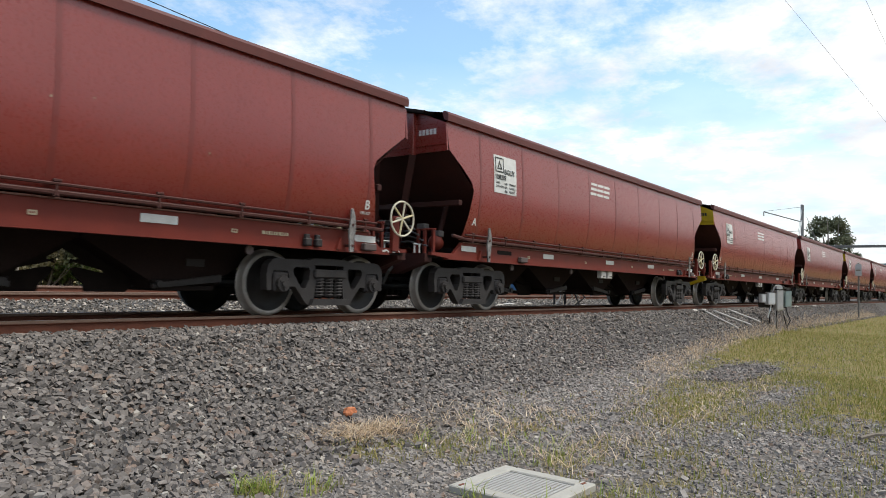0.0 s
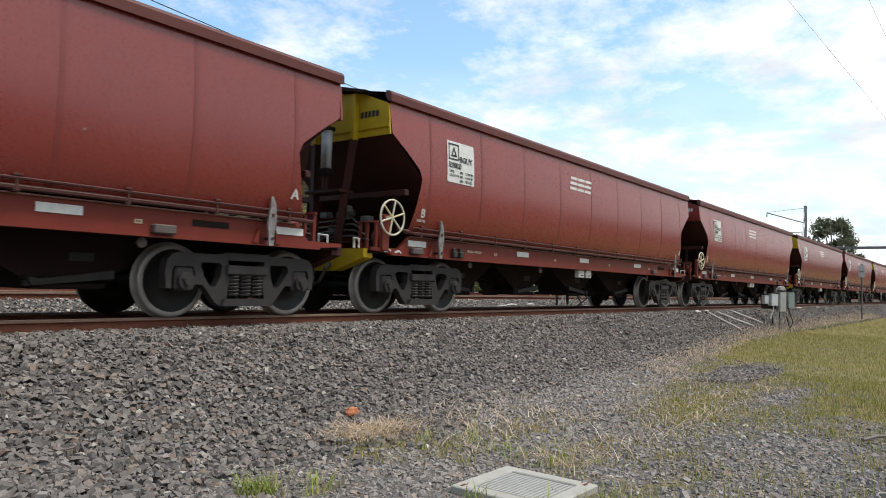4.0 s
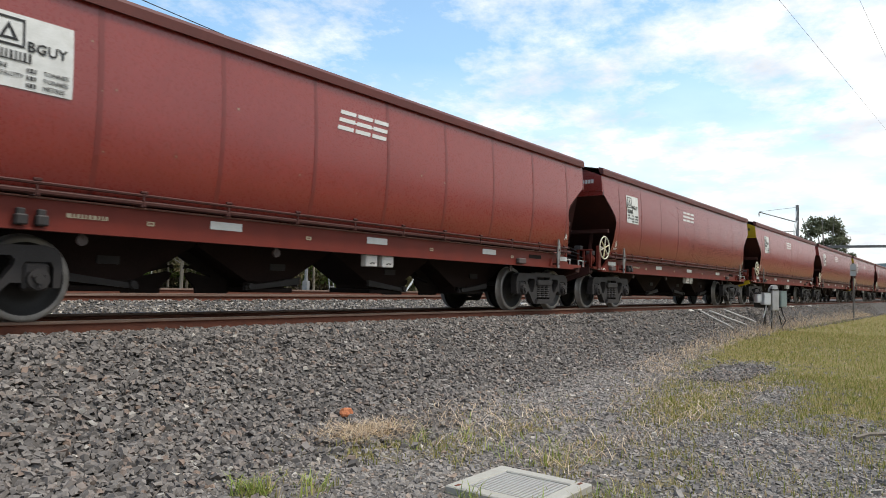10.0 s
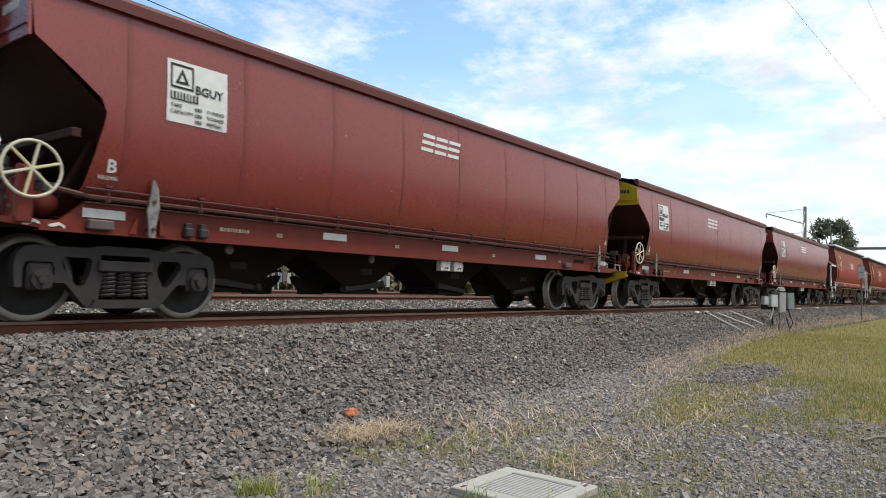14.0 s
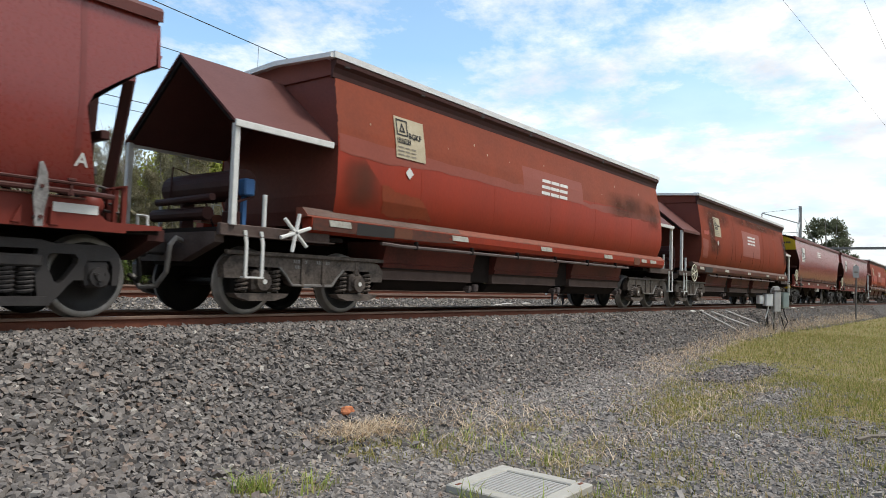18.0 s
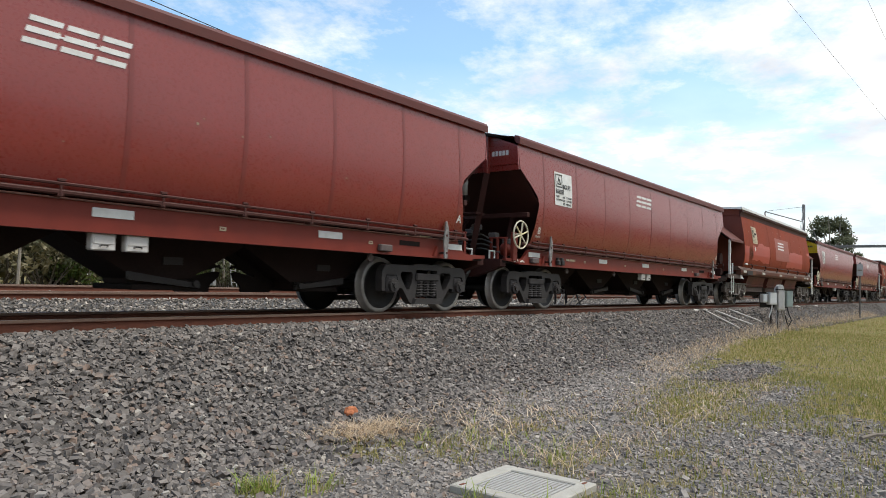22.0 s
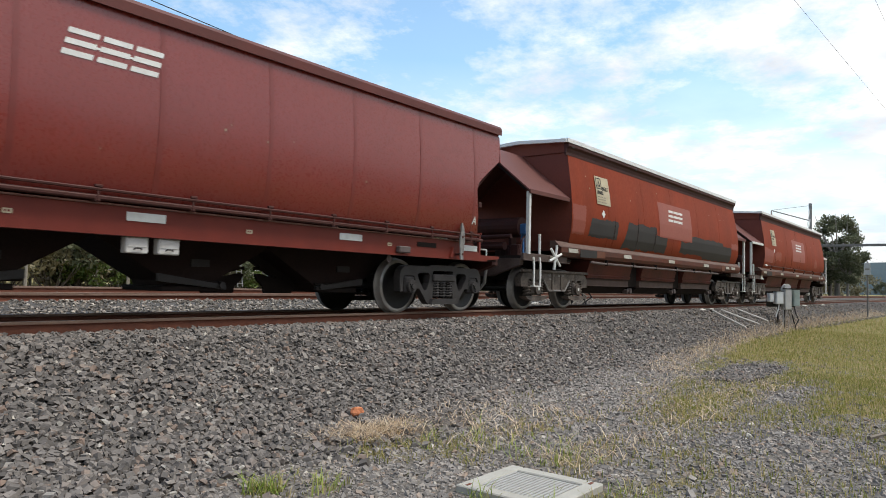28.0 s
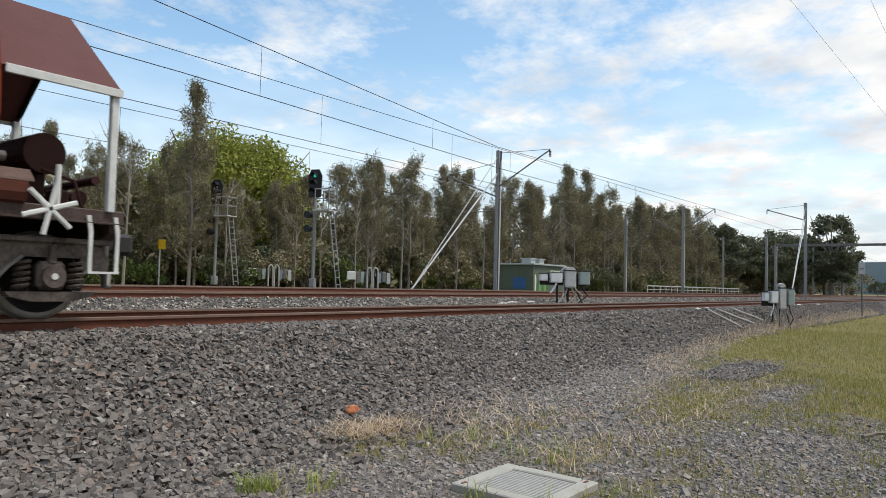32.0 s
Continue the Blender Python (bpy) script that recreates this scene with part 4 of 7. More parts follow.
def wagon_b(paint, star, note, edge_mat, hand_x=1.55, high_rod=True, rear_mat=None, blue_box=False, sill_mat=None):
    root = tagged(new("hopper_wagon"), "faded orange-red hopper wagon with gabled hoods and " + note, "wagon", "wagons of the train")
    Lw = B_LEN
    Lb = 17.7  # the body is longer at the rear than the spread of the bogies
    first, last = (6.45, 7.12), (9.92, 10.6)
    if not high_rod:
        first, last = (6.2, 6.95), (9.6, 10.3)
    for s in (-1, 1):
        bm = B()
        grid(bm, [[(x, s * y, z) for x in [xf] + [2.8 + i * (Lb - 5.6) / 14 for i in range(15)] + [Lb - xf]] for z, y, xf in B_Z])
        part("side_sheet", bm, paint, root, "rounded faded hopper side with repainted patches", smooth=True)
        for i in range(5):
            x = 4.2 + i * (Lw - 8.4) / 4
            bm = B()
            for j in range(len(B_Z) - 1):
                z0, y0, z1, y1 = B_Z[j][0], B_Z[j][1], B_Z[j + 1][0], B_Z[j + 1][1]
                plate(bm, [(s * (y0 - 0.01), z0), (s * (y0 + 0.002), z0), (s * (y1 + 0.002), z1), (s * (y1 - 0.01), z1)], 0, x - 0.01, x + 0.01)
            part("weld_seam", bm, paint, root)
    for e in (0, 1):
        f = (lambda x: x - 0.1) if e == 0 else (lambda x: 17.26 - x)
        fb = (lambda x: x) if e == 0 else (lambda x: Lb - x)
        fc = (lambda x: x) if e == 0 else (lambda x: Lw - x)
        bm = B()
        grid(bm, [[(fb(x + 0.02), -y, z), (fb(x + 0.02), y, z)] for z, y, x in B_Z])
        part("end_sheet", bm, ENDRED, root, "dusty red end sheet of the hopper")
        for s in (-1, 1):
            bm = B()
            up, dn = Vector((0, 0, 3.62)), Vector((0, s * 1.36, 2.5))
            n = Vector((0, -s * 0.02, -0.025))
            vs = []
            for x in (f(0.6), fb(2.3)):
                vs.append([(x, *(up)[1:]), (x, *(dn)[1:]), (x, *(dn + n)[1:]), (x, *(up + Vector((0, 0, -0.035)))[1:])])
            va = [bm.verts.new(p) for p in vs[0]]
            vb = [bm.verts.new(p) for p in vs[1]]
            bm.faces.new(va); bm.faces.new(vb[::-1])
            for i in range(4):
                bm.faces.new((va[i], va[(i + 1) % 4], vb[(i + 1) % 4], vb[i]))
            hd = part("hood", bm, HOOD, root, "sloping sheet of the gabled end hood")
            bm = B()
            box(bm, *sorted_box((f(0.59), s * 1.34, 2.43), (fb(2.2), s * 1.375, 2.52)), 0.005)
            part("hood_edge", bm, edge_mat if e == 0 else rear_mat, hd, "hood edge strip")
            bm = B()
            box(bm, *sorted_box((f(0.61), s * 1.3 - 0.04, 1.17), (f(0.69), s * 1.3 + 0.04, 2.48)), 0.008)
            part("hood_post", bm, WHITE, root, "white hood post")
            bm = B()
            rod(bm, (f(1.18), s * 1.26, 1.17), (f(1.18), s * 1.26, 1.62), 0.03, 8)
            part("stanchion", bm, WHITE, root, "short white stanchion")
            bm = B()
            box(bm, *sorted_box((f(0.48), s * 1.22, 1.045), (f(2.35), s * 1.3, 1.19)), 0.012)
            box(bm, *sorted_box((f(0.48), s * 1.2, 1.035), (f(2.42), s * 1.33, 1.055)), 0.004)
            part("platform_beam", bm, HOODD, root, "scuffed edge beam of the platform")
            if star and high_rod and e == 0:
                bm = B()
                plate(bm, [(2.0, 1.03), (2.42, 1.03), (2.38, 1.07), (2.26, 1.1), (2.22, 1.22), (2.06, 1.22)], 1, *sorted((s * 1.302, s * 1.33)))
                part("lifting_bracket", bm, WHITE, root, "white lifting bracket")
            bm = B()
            p0, p1 = (0.77, 1.03) if e == 0 else (16.41, 16.7)
            for px in (p0, p1):
                plate(bm, [(px - 0.05, 1.12), (px - 0.005, 1.12), (px + 0.025, 0.96), (px + 0.025, 0.52), (px - 0.015, 0.52), (px - 0.015, 0.92)], 1, *sorted((s * 1.305, s * 1.33)))
            box(bm, *sorted_box((p0 - 0.015, s * 1.24, 0.5), (p1 + 0.025, s * 1.34, 0.525)))
            part("step", bm, WHITE if s < 0 else GALV, root, "pale steel step iron")
        bm = B()
        plate(bm, [(-1.28, 3.8), (0, 3.87), (1.28, 3.8), (1.28, 3.87), (0, 3.95), (-1.28, 3.87)], 0, *sorted((fb(2.14), fb(2.22))))
        part("roof_end_trim", bm, PALEROOF, root, "pale trim on the roof end")
        bm = B()
        plate(bm, [(-1.22, 3.6), (1.22, 3.6), (1.26, 3.85), (0, 3.92), (-1.26, 3.85)], 0, *sorted((fb(2.32), fb(2.36))))
        part("end_header", bm, ENDRED, root, "end sheet below the roof")
        bm = B()
        plate(bm, [(-1.3, 2.52), (0, 3.58), (1.3, 2.52), (1.2, 2.52), (0, 3.5), (-1.2, 2.52)], 0, *sorted((f(0.62), f(0.66))))
        part("hood_frame", bm, UNDER, root)
        bm = B()
        box(bm, *sorted_box((f(0.5), -1.22, 1.08), (f(2.7), 1.22, 1.14)))
        part("end_platform", bm, UNDER, root)
        bm = B()
        rod(bm, (f(1.15), -0.85, 1.78), (f(1.15), 0.85, 1.78), 0.22, 18)
        part("brake_cylinder", bm, REDDARK, root, "dark round air tank under the hood", smooth=False)
        bm = B()
        box(bm, *sorted_box((f(1.05), -0.64, 1.14), (f(1.25), -0.56, 1.62)), 0.01)
        part("tank_stand", bm, REDDARK, root)
        bm = B()
        box(bm, *sorted_box((f(1.05), 0.46, 1.14), (f(1.25), 0.54, 1.62)), 0.01)
        part("tank_stand", bm, REDDARK, root)
        for i in range(4):
            bm = B()
            box(bm, *sorted_box((f(0.9 + 0.25 * i), -0.9 + 0.3 * i, 1.14), (f(1.08 + 0.25 * i), -0.7 + 0.3 * i, 1.4)), 0.02)
            part("valve_block", bm, REDDARK, root)
        bm = B()
        rod(bm, (f(0.7), -0.7, 1.35), (f(0.7), 0.6, 1.35), 0.09, 12)
        rod(bm, (f(0.62), -0.9, 1.55), (f(0.62), 0.4, 1.52), 0.05, 10)
        pipe(bm, [(f(0.8), -1.0, 1.2), (f(0.9), -1.0, 1.5), (f(1.2), -0.9, 1.6)], 0.02)
        pipe(bm, [(f(1.5), 0.3, 1.2), (f(1.3), 0.5, 2.0), (f(0.95), 0.6, 2.1), (f(0.9), 0.6, 1.3)], 0.015)
        part("brake_pipework", bm, REDDARK, root, "rusty brake pipes and levers")
        bm = B()
        plate(bm, [(-1.22, 1.08), (-1.22, 0.95), (-0.5, 0.7), (0.5, 0.7), (1.22, 0.95), (1.22, 1.08)], 0, *sorted((f(0.46), f(0.6))))
        part("headstock", bm, HOODD, root, "grimy end beam")
        bm = B()
        box(bm, *sorted_box((fc(-0.05), -0.11, 0.78), (fc(0.6), 0.11, 0.98)), 0.03)
        box(bm, *sorted_box((fc(-0.12), -0.17, 0.74), (fc(0.12), 0.06, 1.02)), 0.05)
        part("coupler", bm, STEEL, root, "cast knuckle coupler")
        bm = B()
        pipe(bm, [(f(0.5), -0.5, 0.95), (f(0.36), -0.52, 1.0), (f(0.28), -0.52, 0.9), (f(0.27), -0.48, 0.55), (f(0.2), -0.36, 0.36), (f(0.08), -0.2, 0.34), (f(0.02), -0.1, 0.5)], 0.035, 8)
        part("brake_hose", bm, GALVD, root, "grey brake hose")
    if blue_box:
        bm = B()
        box(bm, (0.95, -1.0, 1.62), (1.12, -0.8, 1.85), 0.02)
        box(bm, (1.0, -0.9, 1.1), (1.06, -0.84, 1.65))
        part("valve_box", bm, BLUE, root, "small blue valve box")
    for s in (-1, 1):
        bm = B()
        plate(bm, [(s * 1.2, 3.52), (s * 1.235, 3.53), (s * 1.235, 3.6), (s * 1.255, 3.68), (s * 1.3, 3.73), (s * 1.3, 3.8), (s * 1.18, 3.8)], 0, 2.24, Lb - 2.24)
        part("cornice", bm, REDDARK, root, "dark cornice under the roof edge")
        bm = B()
        plate(bm, [(s * 1.12, 3.805), (s * 1.31, 3.805), (s * 1.31, 3.9), (s * 1.12, 3.91)], 0, 2.2, Lb - 2.2)
        part("roof_edge", bm, PALEROOF, root, "pale metal roof edge")
        for i in range(8):
            x = 2.42 + i * (Lb - 4.96) / 7
            bm = B()
            box(bm, *sorted_box((x, s * 1.2, 3.7), (x + 0.12, s * 1.3, 3.8)), 0.01)
            part("roof_latch", bm, STEEL, root)
    bm = B()
    grid(bm, [[(2.25, y, z), (Lb - 2.25, y, z)] for y, z in ((-1.25, 3.86), (0, 3.94), (1.25, 3.86))])
    part("roof", bm, PALEROOF, root, "pale metal roof")
    for s in (-1, 1):
        bm = B()
        plate(bm, [(s * 1.15, 1.53), (s * 1.275, 1.525), (s * 1.39, 1.42), (s * 1.4, 1.395), (s * 1.15, 1.38)], 0, 1.72, 15.8)
        part("sill_ledge", bm, REDLEDGE if sill_mat is FADED else DUSTY, root, "dusty sloping ledge along the sill")
        bm = B()
        plate(bm, [(s * 1.4, 1.392), (s * 1.395, 1.28), (s * 1.36, 1.2), (s * 1.3, 1.175), (s * 1.2, 1.175), (s * 1.2, 1.375)], 0, 1.8, 15.75)
        part("sill", bm, sill_mat, root, "worn side sill")
        if sill_mat is FADED:
            bm = B()
            plate(bm, [(1.82, 1.385), (1.82, 1.21), (4.6, 1.215), (5.3, 1.24), (5.0, 1.31), (5.6, 1.385)], 1, *sorted((s * 1.392, s * 1.4016)))
            part("sill_grime", bm, LEDGE, root, "grime over the front of the sill")
            bm = B()
            plate(bm, [(s * 1.27, 1.531), (s * 1.394, 1.418), (s * 1.389, 1.414), (s * 1.265, 1.527)], 0, 1.73, 5.4)
            part("ledge_dust", bm, DUSTY, root, "dust on the ledge")
        for x0, x1, z0, z1, mm in ((2.7, 3.55, 1.2, 1.385, SCORCH), (3.55, 4.0, 1.22, 1.38, SMUDGE), (13.45, 13.85, 1.2, 1.385, SMUDGE)):
            bm = B()
            plate(bm, [(x0, z0), (x1, z0 + 0.01), (x1 + 0.02, z1 - 0.05), (x1, z1), (x0 + 0.01, z1)], 1, *sorted((s * 1.394, s * 1.403)))
            part("sill_stain", bm, mm, root)
        bm = B()
        zr = 1.63 if high_rod else 1.095
        pipe(bm, [(2.3, s * 1.43, zr), (15.2, s * 1.43, zr - 0.015)] if high_rod else [(3.3, s * 1.36, zr + 0.02), (3.8, s * 1.38, zr), (13.1, s * 1.38, zr)], 0.016 if high_rod else 0.028)
        part("side_rod", bm, PIPER if high_rod else GREYBRK, root, "thin rod along the side" if high_rod else "dark pipe below the sill")
        for i in range(6):
            x = 3.25 + i * (2.23 if high_rod else 1.62)
            bm = B()
            if not high_rod:
                box(bm, *sorted_box((x + 0.87, s * 1.34, zr - 0.04), (x + 0.92, s * 1.41, zr + 0.1)), 0.008)
                part("pipe_clip", bm, UNDER, root)
                continue
            pipe(bm, [(x, s * 1.4, zr + 0.03), (x, s * 1.45, zr - 0.04), (x - 0.02, s * 1.45, zr - 0.12), (x - 0.08, s * 1.42, zr - 0.16)], 0.03)
            part("rod_hanger", bm, REDDARK, root)
    for x, w in ((2.12, 0.44), (5.1, 0.48), (8.3, 0.48), (11.5, 0.48), (13.95, 0.36), (14.6, 0.46)):
        bm = B()
        plate(bm, [(x + 0.03, 1.285), (x + w + 0.03, 1.285), (x + w, 1.375), (x, 1.375)], 1, -1.41, -1.4)
        part("reflector", bm, OLDWHITE, root, "dirty pale reflector")
    bm = B()
    box(bm, (0.4, -0.22, 0.65), (16.75, 0.22, 1.07))
    part("underframe", bm, UNDER, root, "centre sill with grime and shade in its colour")
    for x0, x1 in ((3.62, first[0]), (first[1], last[0]), (last[1], 13.15)):
        bm = B()
        for s in (-1, 1):
            plate(bm, [(s * 1.2, 1.17), (s * 1.1, 0.83), (s * 1.13, 0.81), (s * 1.1, 0.735), (s * 0.3, 0.6), (s * 0.3, 1.17)], 0, x0, x1)
        dh = part("discharge_hopper", bm, CHUTE, root, "maroon discharge hopper")
        for s in (-1, 1):
            bm = B()
            plate(bm, [(s * 1.09, 0.73), (s * 1.06, 0.7), (s * 1.06, 0.57), (s * 1.08, 0.55), (s * 0.9, 0.54), (s * 0.9, 0.73)], 0, x0, x1)
            part("hopper_lip", bm, LIP, dh, "dull brown lip")
            bm = B()
            rod(bm, (x0, s * 1.095, 0.74), (x1, s * 1.095, 0.74), 0.014, 6)
            part("hopper_bead", bm, UNDER, dh)
            bm = B()
            plate(bm, [(s * 1.0, 0.54), (s * 0.85, 0.38), (s * 0.4, 0.36), (s * 0.4, 0.54)], 0, x0, x1)
            part("hopper_door", bm, UNDER, dh)
            bm = B()
            latch = WHITE if hand_x > 15.92 else GREYBRK
            rod(bm, (x1 + 0.02, s * 0.9, 0.44), (x1 + 0.02, s * 1.05, 0.44), 0.05, 10)
            box(bm, *sorted_box((x1 - 0.01, s * 0.96, 0.35), (x1 + 0.05, s * 1.04, 0.46)), 0.012)
            part("door_latch", bm, latch, dh, "door latch beside the hopper mouth")
            bm = B()
            box(bm, *sorted_box((x1 + 0.17, s * 0.95, 0.38), (x1 + 0.31, s * 1.05, 0.52)), 0.02)
            part("latch_box", bm, latch, dh)
    # a dark block is added in each gap, in place of the shade there
    for x0, x1 in (first, last):
        bm = B()
        box(bm, (x0 - 0.02, -0.98, 0.56), (x1 + 0.02, 0.98, 1.16))
        part("cross_member", bm, UNDER, root, "dark block standing in for the shade between the hoppers")
    if high_rod:
        bm = B()
        rod(bm, (14.9, -1.44, 1.615), (15.5, -1.44, 1.6), 0.05, 12)
        box(bm, (14.4, -1.46, 1.6), (14.65, -1.41, 1.65), 0.01)
        part("rod_end", bm, GREYBRK, root, "grey rod end and turnbuckle")
        bm = B()
        box(bm, (2.25, -1.47, 1.59), (2.5, -1.4, 1.66), 0.015)
        part("rod_clevis", bm, WHITE, root, "white rod clevis")
    if hand_x:
        handwheel(root, hand_x, -1.42, 1.14, 0.27, rim=not star, spoke_mat=WHITE if star else CREAMW)
    bx = 3.54 if star else 3.8
    wrap(data_board(root, bx, bx + 0.75, -1.433, 2.53, 3.22, CREAM, "BGKF", "stained cream data board", full=False), b_half, 1.415)
    bm = B()
    plate(bm, [(bx + 0.22, 2.3), (bx + 0.32, 2.4), (bx + 0.42, 2.3), (bx + 0.32, 2.2)], 1, -1.432, -1.4285)
    wrap(part("diamond_sign", bm, WHITE, root, "small white diamond sign"), b_half, 1.415)
    bm = B()
    zp = 2.5 if note.startswith("a white star") else 2.0
    grid(bm, [[(x, -1.4225, zp + (3.02 - zp) / 26 * i) for x in (7.55, 8.4, 9.4, 10.3)] for i in range(27)])
    wrap(part("emblem_panel", bm, PANEL, root, "repainted dull red panel"), b_half, 1.415)
    wrap(emblem(root, 8.0 if star and high_rod and hand_x < 15.92 else 8.28, -1.4265, 2.51, 1.27, 0.34), b_half, 1.415)
    for xb in (2.1, 15.21):
        build_bogie_b(root, xb)
    for x in (1.185, 3.015, 14.295, 16.125):
        build_wheelset(root, x)
    return root


VALVE = mat("dull_cast_grey", (0.16, 0.15, 0.145), (0.08, 0.07, 0.068), 0.6, 0, 9, 60, 0.08)
GALVD = mat("dull_grey_steel", (0.22, 0.21, 0.2), (0.12, 0.11, 0.1), 0.55, 0.3, 8, 60, 0.08)
PALEMARK = mat("faint_white_stencil", (0.3, 0.29, 0.28), (0.16, 0.15, 0.145), 0.7)
PALEROOF = mat("pale_roof_metal", (0.72, 0.73, 0.73), (0.56, 0.56, 0.55), 0.45, 0.0, 3, 40, 0.03)
CREAMW = mat("cream_paint", (0.62, 0.58, 0.46), (0.46, 0.42, 0.32), 0.5, 0, 20, 80, 0.04)
SPOKE = mat("worn_yellow_cream_paint", (0.55, 0.45, 0.2), (0.6, 0.55, 0.4), 0.5)
GREYPRINT = mat("faded_print", (0.2, 0.18, 0.15), (0.28, 0.25, 0.2), 0.6, bump=0)
PIPER = mat("dull_red_pipe", (0.085, 0.03, 0.025), (0.05, 0.022, 0.019), 0.5, 0, 12, 60, 0.05)
DUSTYSILL = mat("dusty_red_flange", (0.2, 0.11, 0.09), (0.13, 0.06, 0.05), 0.8, 0, 3, 30, 0.05, 0.8, spec=0.15)
SCUFFED = mat("scuffed_grey_paint", (0.3, 0.29, 0.28), (0.13, 0.12, 0.115), 0.6, 0.1, 7, 40, 0.08, 0.9)
GREYBRK = mat("dull_grey_bracket", (0.13, 0.105, 0.1), (0.08, 0.06, 0.055), 0.6, 0, 8, 60, 0.08)
PALEBOX = mat("pale_grey_box_paint", (0.6, 0.58, 0.55), (0.45, 0.43, 0.41), 0.5, 0, 6, 50, 0.04)
# maroon lowered to near black, to hold the shade beneath the body
HOPPERM = mat("grimy_shaded_maroon_hopper", (0.03, 0.0165, 0.0145), (0.016, 0.011, 0.0095), 0.8, 0, 2, 30, 0.08, spec=0.12)
ENDRED = mat("dusty_end_sheet_paint", (0.17, 0.042, 0.026), (0.12, 0.034, 0.024), 0.6, 0, 1.5, 24, 0.02, 0.7)
RUBBER = mat("black_rubber", (0.02, 0.02, 0.02), (0.03, 0.028, 0.026), 0.6)
LIP = mat("dull_brown_steel", (0.1, 0.068, 0.058), (0.055, 0.037, 0.032), 0.7, spec=0.15)
OLDWHITE = mat("dirty_white_reflector", (0.5, 0.49, 0.44), (0.3, 0.28, 0.24), 0.6, 0, 5, 40, 0.03, 0.8)
REDLEDGE = mat("dusty_red_ledge_paint", (0.27, 0.075, 0.045), (0.15, 0.07, 0.05), 0.7, 0, 1.2, 20, 0.05, 0.8, stretch=(0.4, 1, 1), spec=0.2)
DUSTY = mat("dusty_ledge_paint", (0.15, 0.1, 0.084), (0.1, 0.062, 0.05), 0.8, 0, 2, 24, 0.05, 0.8, spec=0.2)
LEDGE = mat("grimy_sill_paint", (0.125, 0.032, 0.018), (0.055, 0.03, 0.023), 0.6, 0, 1.6, 20, 0.05, 1.0, stretch=(0.4, 1, 1))
BOGIEB = mat("weathered_bogie_steel", (0.135, 0.108, 0.09), (0.036, 0.028, 0.024), 0.6, 0, 3.5, 30, 0.12, 1.0, spec=0.3)
HOODD = mat("scuffed_brown_steel", (0.055, 0.032, 0.027), (0.1, 0.075, 0.065), 0.6, 0.1, 3, 30, 0.08, 0.9)
CHUTE = mat("maroon_hopper_paint", (0.115, 0.025, 0.0175), (0.06, 0.018, 0.014), 0.6, 0, 1.6, 30, 0.05, 0.9)
BLUE = mat("blue_paint", (0.06, 0.16, 0.36), (0.04, 0.1, 0.22), 0.5)
PANEL = mat("repainted_panel", (0.265, 0.072, 0.05), (0.225, 0.062, 0.042), 0.5, 0, 2, 30, 0.03)
SEAM = mat("weld_seam_paint", (0.17, 0.026, 0.02), (0.14, 0.023, 0.018), 0.33, 0, 3, 40, 0.0, spec=0.5)


BASE = (0.3, 0.033, 0.013), (0.235, 0.03, 0.014)
FADED = mat("faded_orange_red_paint", *BASE, 0.5, 0, 1.1, 22, 0.0, 0.85, stretch=(1.4, 1, 0.4), spec=0.2)
DARKFADED = mat("dark_orange_red_paint", (0.225, 0.034, 0.009), (0.165, 0.027, 0.009), 0.6, 0, 1.1, 22, 0.0, 0.85, stretch=(1.4, 1, 0.4), spec=0.12)
SCORCH = mat("black_patch_paint", (0.022, 0.02, 0.02), (0.034, 0.03, 0.028), 0.6, 0, 2, 30, 0.04)
FRESH = mat("fresh_red_patch_paint", (0.34, 0.045, 0.02), (0.28, 0.038, 0.017), 0.42, 0, 1.5, 24, 0.03)
BROWN = mat("brown_weathered_paint", (0.24, 0.046, 0.016), (0.18, 0.038, 0.016), 0.55, 0, 1.3, 20, 0.0, 0.8)
DULL = mat("dull_red_patch_paint", (0.25, 0.062, 0.04), (0.2, 0.05, 0.032), 0.5, 0, 2, 24, 0.03)
SMUDGE = mat("sooty_brown_paint", (0.15, 0.052, 0.026), (0.1, 0.04, 0.024), 0.6, 0, 2, 20, 0.04)


